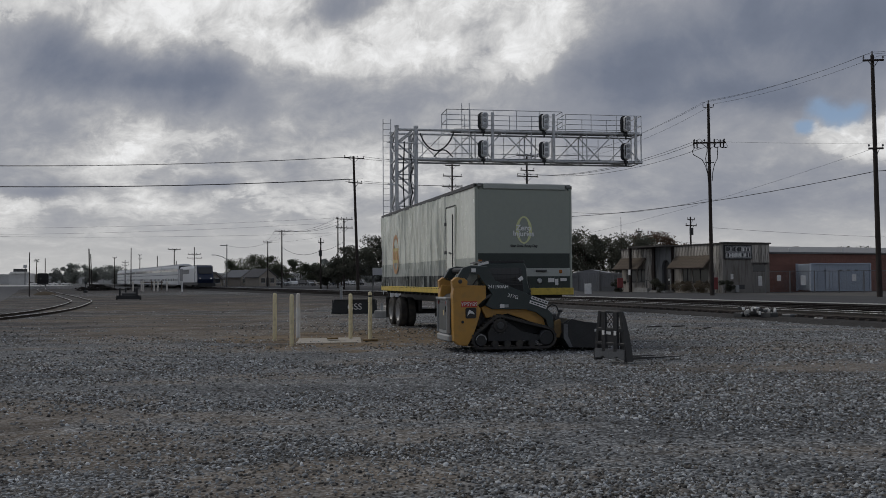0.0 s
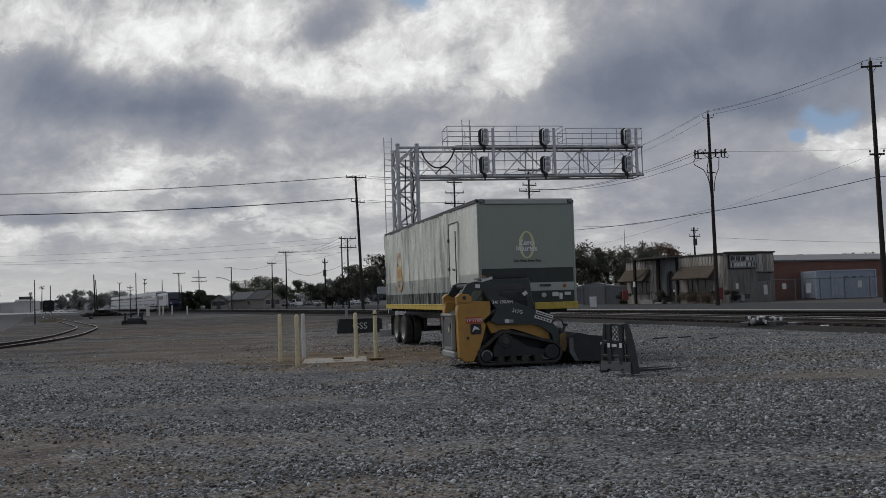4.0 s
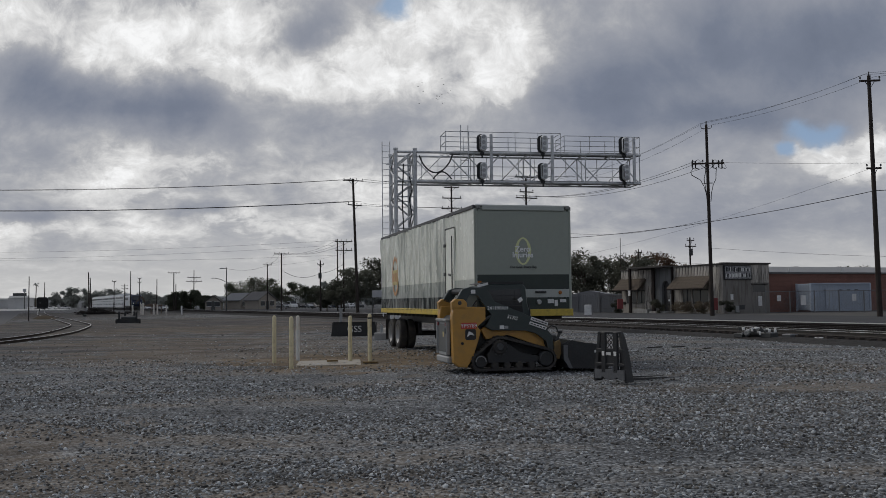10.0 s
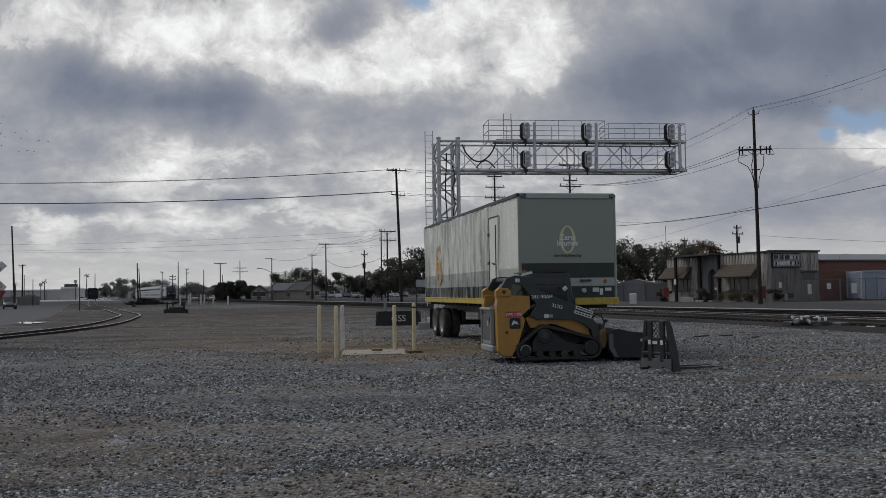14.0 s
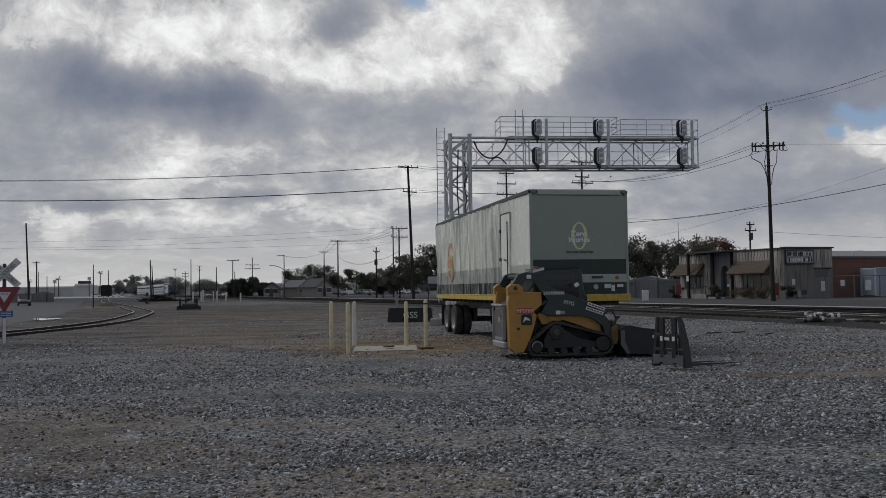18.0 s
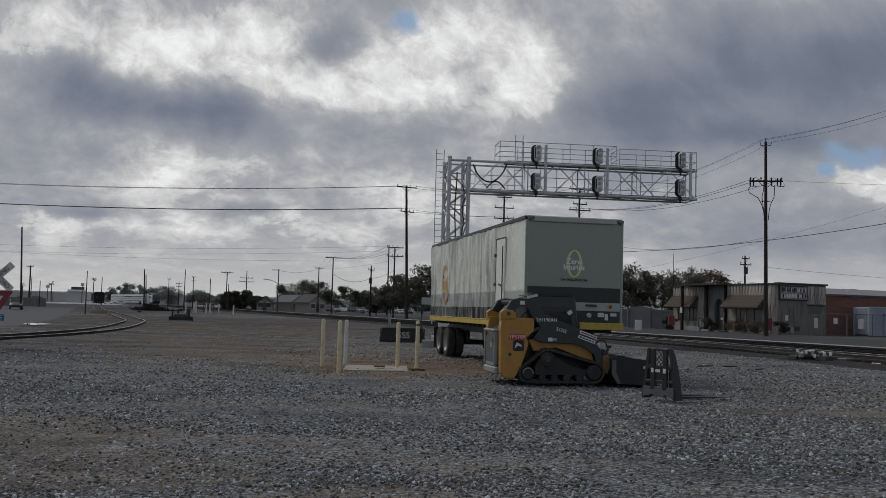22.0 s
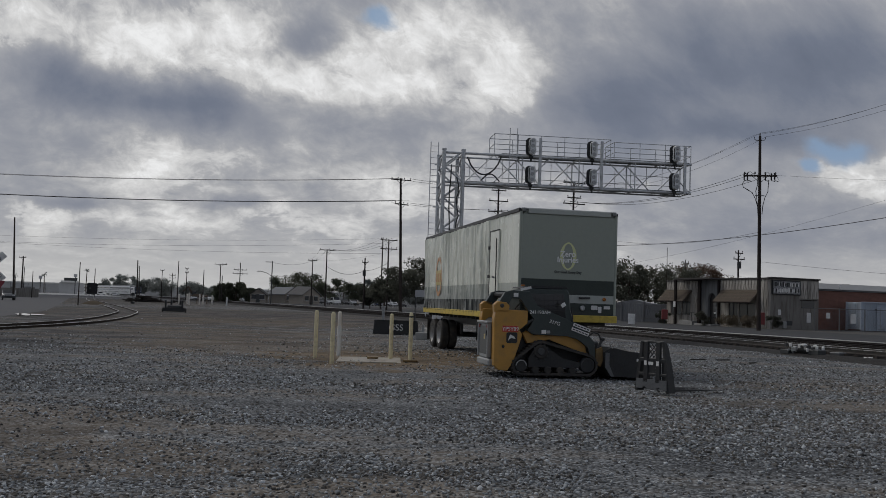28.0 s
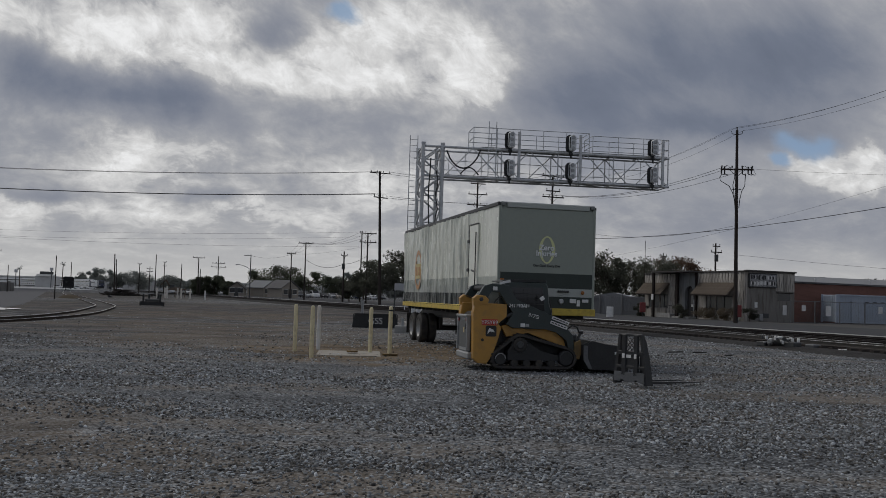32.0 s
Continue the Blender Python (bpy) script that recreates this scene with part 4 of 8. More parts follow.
M_MIDBAND = surf("mid grey-green band", (0.42, 0.45, 0.40), 0.3, var=0.12, bump=0.03, dirt=(0.42, 0.45, 0.41), amount=0.5, streak=True)
M_TORN = surf("torn dark band", (0.035, 0.042, 0.04), 0.35, var=0.3, scale=2.2, bump=0.03, dirt=(0.38, 0.40, 0.37), amount=0.8, streak=True)
M_BANDGREY = surf("grey rail", (0.2, 0.21, 0.2), 0.5, 0.3, var=0.15, bump=0.04)
M_BLACKISH = surf("dark grey fitting", (0.05, 0.052, 0.052), 0.5, var=0.2)
M_LIME = surf("pale yellow-green paint", (0.70, 0.72, 0.38), 0.5, var=0.06, bump=0.0)
M_LETTER = surf("bright white lettering", (0.85, 0.86, 0.84), 0.5, var=0.03, bump=0.0)
M_EMBLEM = surf("pale yellow emblem paint", (0.60, 0.50, 0.22), 0.5, var=0.1, bump=0.0)
M_ORANGE = surf("orange emblem paint", (0.54, 0.30, 0.15), 0.5, var=0.1, bump=0.0)
M_AMBER = surf("amber lens", (0.35, 0.12, 0.02), 0.25, bump=0.0)
M_RIMGREY = surf("grey painted rim", (0.42, 0.42, 0.41), 0.5, 0.2, var=0.12, dirt=(0.2, 0.17, 0.14), amount=0.5)
trailer()


# ---- signal cantilever ----
def cantilever():
    """Local: x out along the arm from the mast, y to the back, z up."""
    base, tip = Vector((-1.33, 49.77)), Vector((10.81, 51.83))
    d = tip - base
    L = d.length
    th = thing("signal_cantilever", "grey galvanised cantilever signal bridge with six signal heads", "signal bridge", pose(base.x, base.y, 0, 0, 0, math.degrees(math.atan2(d.y, d.x))))
    Z0, Z1, DP = 7.95, 9.50, 1.5      # lower and upper chords, depth of the arm
    MD = 2.3                          # depth of the mast
    for x in (-1.1, -0.08):
        for y in (0.0, MD):
            post = part("mast_post", Shape().tube((x, y, 0.15), (x, y, 9.62), 0.105, n=14), M_GALV, th, smooth=True)
            part("post_cap", Shape().tube((x, y, 9.62), (x, y, 9.70), 0.125, n=14), M_GALV, post)
            part("base_flange", Shape().box((x, y, 0.17), (0.5, 0.5, 0.06), 0.01), M_GALV, post)
    part("footing", Shape().box((-0.6, MD / 2, 0.05), (2.2, 3.2, 0.4), 0.03), M_CONC, th)
    zs = [0.5 + 0.83 * i for i in range(12)]
    for i in range(11):
        for y in (0.0, MD):
            a, b = ((-1.1, y, zs[i]), (-0.08, y, zs[i + 1]))
            if i % 2:
                a, b = (-0.08, y, zs[i]), (-1.1, y, zs[i + 1])
            part("mast_brace", Shape().tube(a, b, 0.05, n=8), M_GALV, th)
        if i % 2 == 0:
            for y in (0.0, MD):
                part("mast_strut", Shape().tube((-1.1, y, zs[i]), (-0.08, y, zs[i]), 0.035, n=8), M_GALV, th)
        for x in (-1.1, -0.08):
            a, b = ((x, 0.0, zs[i]), (x, MD, zs[i + 1])) if i % 2 else ((x, MD, zs[i]), (x, 0.0, zs[i + 1]))
            part("mast_brace", Shape().tube(a, b, 0.04, n=8), M_GALV, th)
    for z in (Z0, Z1):
        for x in (-1.1, -0.08):
            part("mast_strut", Shape().tube((x, 0.0, z), (x, MD, z), 0.05, n=8), M_GALV, th)
    # the arm: four chords, posts, diagonals
    for y in (0.0, DP):
        for z in (Z0, Z1):
            part("chord", Shape().tube((-1.0, y, z), (L + 0.05, y, z), 0.068 if y == 0 else 0.05, n=12), M_GALV, th, smooth=True)
    bays = 4
    for i in range(bays + 1):
        x = L * i / bays
        for y in (0.0, DP):
            part("arm_post", Shape().tube((x, y, Z0), (x, y, Z1), 0.032, n=8), M_GALV, th)
        for z in (Z0, Z1):
            part("cross_strut", Shape().tube((x, 0, z), (x, DP, z), 0.035, n=8), M_GALV, th)
        if i < bays:
            x2 = L * (i + 1) / bays
            xm = (x + x2) / 2
            for y, lo, hi in ((0.0, Z0, Z1), (DP, Z1, Z0)):
                part("arm_brace", Shape().tube((x, y, lo), (xm, y, hi), 0.028, n=8), M_GALV, th)
                part("arm_brace", Shape().tube((xm, y, hi), (x2, y, lo), 0.028, n=8), M_GALV, th)
            part("cross_strut", Shape().tube((xm, 0, Z1), (xm, DP, Z1), 0.03, n=8), M_GALV, th)
            part("deck_brace", Shape().tube((x, 0, Z0), (x2, DP, Z0), 0.03, n=6), M_GALV, th)
    for x in (4.0, 7.35, L - 0.35):
        part("hanger_post", Shape().box((x, -0.12, (Z0 + 10.45) / 2), (0.15, 0.1, 10.45 - Z0 + 0.1), 0.01), M_GALV, th)
    # walkways: a lower deck behind, an upper gallery with rails
    part("deck", Shape().box((L / 2, DP / 2, Z0 + 0.09), (L - 0.2, DP - 0.2, 0.05), 0.01), M_GRATE, th, "steel grating walkway")
    part("deck", Shape().box((2.0 + (L - 2.0) / 2, DP / 2, Z1 + 0.10), (L - 2.0, DP - 0.2, 0.05), 0.01), M_GRATE, th)
    for x0, x1, gz in ((1.55, 7.85, 10.62), (8.05, L, 10.50)):
        for y in (-0.05, DP + 0.05):
            for z in (gz - 1.0 + 0.45, gz):
                part("guard_rail", Shape().tube((x0, y, z), (x1, y, z), 0.022, n=6), M_GALV, th)
            k = max(2, round((x1 - x0) / 1.25))
            for i in range(k + 1):
                x = x0 + (x1 - x0) * i / k
                part("guard_post", Shape().tube((x, y, Z1), (x, y, gz), 0.022, n=6), M_GALV, th)
        for x in (x0, x1):
            for z in (gz - 0.55, gz):
                part("guard_rail", Shape().tube((x, -0.05, z), (x, DP + 0.05, z), 0.02, n=6), M_GALV, th)
    for z in (Z0 + 0.55, Z0 + 1.05):
        part("guard_rail", Shape().tube((0.2, DP + 0.08, z), (L, DP + 0.08, z), 0.02, n=6), M_GALV, th)
    for i in range(14):
        x = 0.5 + i * (L - 0.6) / 13
        part("guard_post", Shape().tube((x, DP + 0.08, Z0), (x, DP + 0.08, Z1), 0.018, n=6), M_GALV, th)
    # ladders
    for x0, z0, z1 in ((-1.62, 0.9, 10.0), (2.55, Z0, 10.95)):
        lad = part("ladder", Shape().bar((x0 - 0.2, -0.12, z0), (x0 - 0.2, -0.12, z1), 0.04, 0.04).bar((x0 + 0.2, -0.12, z0), (x0 + 0.2, -0.12, z1), 0.04, 0.04), M_GALV, th)
        k = int((z1 - z0) / 0.31)
        for i in range(k):
            part("rung", Shape().tube((x0 - 0.2, -0.12, z0 + 0.2 + i * 0.31), (x0 + 0.2, -0.12, z0 + 0.2 + i * 0.31), 0.014, n=5), M_GALV, lad)
    for z in (2.2, 4.4, 6.6, 8.8):
        part("ladder_bracket", Shape().bar((-1.6, -0.1, z), (-1.0, -0.02, z), 0.04, 0.04), M_GALV, th)
    # cables that droop from the mast to the arm
    part("cable", Shape().path([(0.12 + 0.18 * i, -0.14, 9.30 + 0.01 * i - 0.95 * math.sin(math.pi * i / 10) ** 0.7) for i in range(11)], 0.04), M_BLACK, th)
    part("cable", Shape().path([(0.85 + 0.10 * i, -0.14, Z0 + 0.12 + 0.38 * math.sin(math.pi * i / 10)) for i in range(11)], 0.035), M_BLACK, th)
    part("cable", Shape().path([(-0.75 + 0.04 * math.sin(i * 1.3), -0.16, 0.6 + 0.75 * i) for i in range(12)], 0.035), M_BLACK, th)
    part("cable", Shape().path([(-0.35 + 0.07 * math.sin(i * 1.9), -0.16, 4.6 + 0.4 * i) for i in range(10)], 0.03), M_BLACK, th)
    # signal heads: an oval target plate seen from behind, with its case and hood
    plate = [(0.235 * math.cos(t), 0.23 * math.sin(t) + (0.25 if math.sin(t) >= 0 else -0.25)) for t in (2 * math.pi * (i + 0.5) / 28 for i in range(28))]
    case = [(0.18 * math.cos(t), 0.17 * math.sin(t) + (0.28 if math.sin(t) >= 0 else -0.26)) for t in (2 * math.pi * (i + 0.5) / 28 for i in range(28))]
    for x in (3.48, 6.80, L - 0.95):
        for z in (Z0 + 0.56, 10.0):
            hd = part("signal_head", Shape().prism(plate, -0.16, -0.12, "y", pose(x - 0.04, 0, z)), M_SIGNALCASE, th, "black oval target plate of a signal head")
            part("signal_case", Shape().prism(case, -0.46, -0.17, "y", pose(x + 0.05, 0, z), ch=0.03), M_SIGNALBACK, hd, "pale grey rounded lamp case", smooth=True)
            for k in (-0.27, 0.02, 0.30):
                part("lamp_cover", Shape().disc((x + 0.05, -0.475, z + k), 0.10, 0.04, "y", 14, 0.012), M_SIGNAL, hd)
                part("hood", Shape().tube((x - 0.04, -0.12, z + k), (x - 0.04, 0.20, z + k), 0.1, 0.11, n=10), M_SIGNALCASE, hd)
            part("latch", Shape().box((x - 0.12, -0.47, z + 0.02), (0.05, 0.04, 0.62), 0.012), M_SIGNALCASE, hd)
            part("signal_bracket", Shape().tube((x + 0.02, -0.16, z - 0.80), (x + 0.02, -0.16, z - 0.45), 0.05, n=8), M_BLACK, hd)
            part("bracket_foot", Shape().box((x + 0.02, -0.14, z - 0.55), (0.20, 0.16, 0.14), 0.02), M_BLACK, hd)


M_GRATE = surf("steel grating", (0.15, 0.155, 0.16), 0.6, 0.5, var=0.2)
M_SIGNAL = surf("grey lamp cover", (0.40, 0.405, 0.41), 0.5, var=0.2)
M_SIGNALCASE = surf("black signal case", (0.025, 0.026, 0.028), 0.5, var=0.2)
M_SIGNALBACK = surf("pale grey signal case", (0.74, 0.75, 0.75), 0.5, 0.2, var=0.15, dirt=(0.22, 0.22, 0.22), amount=0.4)
cantilever()


# ---- utility poles and wires ----
def pole(x, y, z0, z1, r, label, arms=(), group="utility poles", lean=(0, 0), transformer=None, top_pin=False, twist=LINE):
    """arms: height, half length, insulators, turn from the line's cross direction."""
    th = thing("utility_pole", label, "utility pole", pose(x, y, z0), group)
    h = z1 - z0
    rings, n = 6, 12
    sh, vs = Shape(), []
    for i in range(rings):
        k = i / (rings - 1)
        rr = r * (1 - 0.38 * k)
        vs += [(lean[0] * k + rr * math.cos(2 * math.pi * j / n), lean[1] * k + rr * math.sin(2 * math.pi * j / n), h * k - (0.3 if i == 0 else 0)) for j in range(n)]
    sh.add(vs, [(i * n + j, i * n + (j + 1) % n, (i + 1) * n + (j + 1) % n, (i + 1) * n + j) for i in range(rings - 1) for j in range(n)] + [tuple(range(n))[::-1], tuple(range((rings - 1) * n, rings * n))])
    part("pole_shaft", sh, M_WOOD, th, smooth=True)
    for az, half, ins, turn in arms:
        a = radians(twist + 90 + turn)
        k = (az - z0) / h
        c = Vector((lean[0] * k, lean[1] * k, az - z0))
        d = Vector((math.cos(a), math.sin(a), 0))
        off = Vector((-d.y, d.x, 0)) * r * 0.9
        arm = part("crossarm", Shape().bar(c - d * half + off, c + d * half + off, 0.10, 0.13, 0.01), M_WOOD, th)
        for i in range(ins):
            q = c + off + d * half * (-0.92 + 1.84 * i / max(1, ins - 1))
            part("insulator", Shape().tube(q + Vector((0, 0, 0.06)), q + Vector((0, 0, 0.17)), 0.02, n=5).tube(q + Vector((0, 0, 0.15)), q + Vector((0, 0, 0.30)), 0.065, 0.05, n=8), M_INSUL, arm)
        part("arm_brace", Shape().bar(c - d * half * 0.5 + off, c + off * 0.9 - Vector((0, 0, 0.55)), 0.03, 0.04).bar(c + d * half * 0.5 + off, c + off * 0.9 - Vector((0, 0, 0.55)), 0.03, 0.04), M_BLACKISH, th)
    if top_pin:
        part("insulator", Shape().tube((lean[0], lean[1], h), (lean[0], lean[1], h + 0.28), 0.05, 0.04, n=8), M_INSUL, th)
    if transformer:
        k = transformer - z0
        part("transformer", Shape().tube((0.0, -r - 0.28, k - 0.45), (0, -r - 0.28, k + 0.45), 0.26, n=14), M_BLACKISH, th, "dark grey pole transformer", smooth=True)
    return th


def wire(p, q, sag, r=0.018, label="black overhead wire sagging between poles", n=14):
    p, q = Vector(p), Vector(q)
    pts = [p.lerp(q, i / n) - Vector((0, 0, 4 * sag * (i / n) * (1 - i / n))) for i in range(n + 1)]
    c = p.copy()
    return single("overhead_wire", Shape().path([x - c for x in pts], r, 4), M_WIRE, label, "wire", Matrix.Translation(c), "overhead wires")


# pole L, far left of the trailer; pole R and pole E on the street side
PL, PR, PE = (-10.74, 120.0), (20.97, 74.6), (29.9, 65.5)
pole(*PL, 0.2, 17.25, 0.21, "tall dark wooden utility pole with two crossarms", [(17.0, 1.35, 4, 0), (13.9, 1.1, 4, 20)], lean=(-0.55, 0))
right_pole = pole(*PR, 0.3, 15.35, 0.165, "tall dark wooden pole with insulators and cable drops", [(12.25, 1.25, 4, -30)], lean=(-0.1, 0), top_pin=True)
pole(*PE, 0.3, 17.0, 0.19, "tall thick wooden utility pole beside the street", [(16.6, 0.7, 2, -30), (10.5, 0.5, 2, -30)], lean=(-0.2, 0), top_pin=True)


def cutouts(th, base_z, arm_z):
    """Hanging fuse cutouts, jumper loops and the cable drops under the crossarm of the tall pole."""
    a = radians(LINE + 90 - 30)
    d = Vector((math.cos(a), math.sin(a), 0))
    if d.x < 0:
        d = -d
    up = Vector((0, 0, 1))
    c = Vector((-0.05, -0.12, arm_z - base_z))
    for k in (-1.22, -0.98, 0.36, 0.80, 1.05):
        q = c + d * k
        cut = part("fuse_cutout", Shape().tube(q - up * 0.34, q + up * 0.24, 0.055, n=8), M_BLACK, th, "black hanging fuse cutout")
        part("cutout_arm", Shape().bar(q - up * 0.36, q - up * 0.42 + d * 0.28, 0.04, 0.05), M_BLACK, cut)
    for k0, k1, h in ((-1.1, -0.5, 0.32), (0.3, 0.75, 0.28), (0.75, 1.4, 0.35)):
        part("jumper", Shape().path([c + d * (k0 + (k1 - k0) * i / 10) + up * (h * math.sin(math.pi * i / 10) - 0.04 * i * (k1 > 1)) for i in range(11)], 0.014), M_WIRE, th)
    for pts in (((-1.2, -0.4), (-1.35, -0.62), (-1.28, -0.9), (-0.95, -1.1), (-0.62, -1.3), (-0.36, -1.8), (-0.20, -2.4), (-0.14, -3.2)), ((-0.2, 0.1), (-0.22, -0.7), (-0.34, -1.2), (-0.25, -1.9), (-0.16, -2.6)), ((0.62, -0.3), (0.58, -0.8), (0.56, -1.25), (0.34, -1.7), (0.2, -2.3), (0.14, -3.0))):
        part("cable_drop", Shape().path([c + d * x + up * z for x, z in pts], 0.03), M_WIRE, th)
    part("standoff", Shape().bar(c - d * 0.4 - up * 1.55, c + d * 0.3 - up * 1.55, 0.05, 0.06), M_BLACK, th)
    t = Vector((-0.1, 0, 15.0 - base_z))
    part("top_bracket", Shape().path([t - d * 0.42 + up * 0.3, t - d * 0.38 + up * 0.08, t, t + d * 0.38 + up * 0.08, t + d * 0.42 + up * 0.3], 0.03), M_BLACK, th)


cutouts(right_pole, 0.3, 12.25)


# more poles: x, y, foot, top, radius, arms
def street_poles():
    dark = "weathered wooden utility pole with crossarms"
    pole(9.7, 110.0, 0.3, 16.1, 0.16, dark, [(15.9, 1.45, 4, 0), (15.2, 0.8, 3, 0), (14.2, 0.9, 2, 0), (13.5, 1.4, 4, 0)])
    pole(1.2, 125.0, 0.3, 16.9, 0.17, dark, [(16.6, 1.0, 3, -10), (15.2, 1.3, 3, -10), (13.8, 1.4, 4, -10)])
    pole(33.2, 128.0, 0.3, 9.9, 0.16, "short pole with a transformer behind the building", [(9.5, 0.6, 2, 0), (8.7, 0.9, 2, 0)], transformer=7.9)
    pole(27.7, 135.0, 0.3, 8.8, 0.10, "thin wooden pole behind the trees", [(8.3, 0.5, 2, 0)])
    pole(24.6, 132.0, 0.3, 10.2, 0.05, "thin metal mast behind the trees")
    pole(-17.7, 160.0, 0.2, 12.3, 0.14, "thin tall dark wooden pole")
    pole(-14.6, 140.0, 0.2, 10.7, 0.15, dark, [(10.6, 1.3, 4, 0), (9.3, 1.3, 4, 0)])
    pole(-19.3, 150.0, 0.2, 8.3, 0.16, "wooden pole with a transformer", [(7.6, 0.5, 2, 0)], transformer=5.9)
    pole(-28.8, 170.0, 0.2, 10.6, 0.15, dark, [(10.4, 1.35, 4, 0)])
    pole(-35.0, 190.0, 0.2, 9.5, 0.14, dark, [(9.3, 0.9, 2, -20)])
    pole(-65.3, 250.0, 0.1, 10.5, 0.16, dark, [(8.6, 1.7, 4, 0), (7.6, 2.0, 4, 0)])
    pole(-62.1, 220.0, 0.1, 9.0, 0.16, dark, [(8.9, 1.4, 4, 0)])
    pole(-60.5, 216.0, 0.1, 6.2, 0.14, "plain weathered wooden utility pole")
    pole(-78.0, 260.0, 0.0, 8.5, 0.16, "plain weathered wooden utility pole")
    pole(-85.3, 268.0, 0.0, 9.1, 0.14, dark, [(9.0, 0.5, 2, 0), (7.9, 0.5, 2, 0)])
    pole(-84.5, 258.0, 0.0, 10.7, 0.16, "tall plain weathered wooden pole")
    pole(-90.1, 270.0, 0.0, 7.6, 0.14, dark, [(7.0, 0.9, 3, 0), (6.2, 0.9, 3, 0)])
    pole(-86.2, 250.0, 0.0, 7.9, 0.13, "plain weathered wooden utility pole", [(7.8, 0.5, 2, 0)])
    pole(-63.0, 170.0, 0.0, 7.5, 0.15, "leaning wooden pole at the scrap heap", lean=(-0.2, 0))
    pole(-63.7, 173.0, 0.0, 6.6, 0.12, "thin leaning wooden pole at the scrap heap", lean=(-0.3, 0))
    pole(-46.0, 106.0, 0.0, 4.9, 0.07, "thin grey post in the dirt")
    pole(-65.6, 130.0, 0.0, 11.6, 0.15, "tall leaning wooden pole beside the access road", lean=(-0.5, 0))
    pole(-99.3, 200.0, 0.0, 8.7, 0.2, dark, [(8.4, 0.9, 2, -40)])
    pole(-99.9, 202.0, 0.0, 6.5, 0.10, "thin dark wooden utility pole")
    pole(-87.3, 180.0, 0.0, 5.1, 0.10, "short dark wooden utility pole")
    pole(-167.0, 400.0, 0.0, 11.4, 0.22, "thin distant grey steel mast", [])


street_poles()


def street_lamp():
    th = thing("street_lamp", "grey steel street lamp with a long arm", "street lamp", pose(-38.6, 170, 0.2))
    part("lamp_post", Shape().tube((0, 0, -0.2), (0, 0, 7.9), 0.12, 0.08, n=10), M_BLACKISH, th, smooth=True)
    part("lamp_arm", Shape().path([(0, 0, 5.2), (-0.8, 0, 5.7), (-1.6, 0, 5.95), (-2.2, 0, 6.05)], 0.05), M_BLACKISH, th)
    part("lamp_head", Shape().box((-2.4, 0, 6.04), (0.6, 0.25, 0.14), 0.04), M_GALV, th)
    part("crossarm", Shape().bar((-1.2, 0, 7.75), (0.1, 0, 7.75), 0.1, 0.12, 0.01), M_BLACKISH, th)


street_lamp()


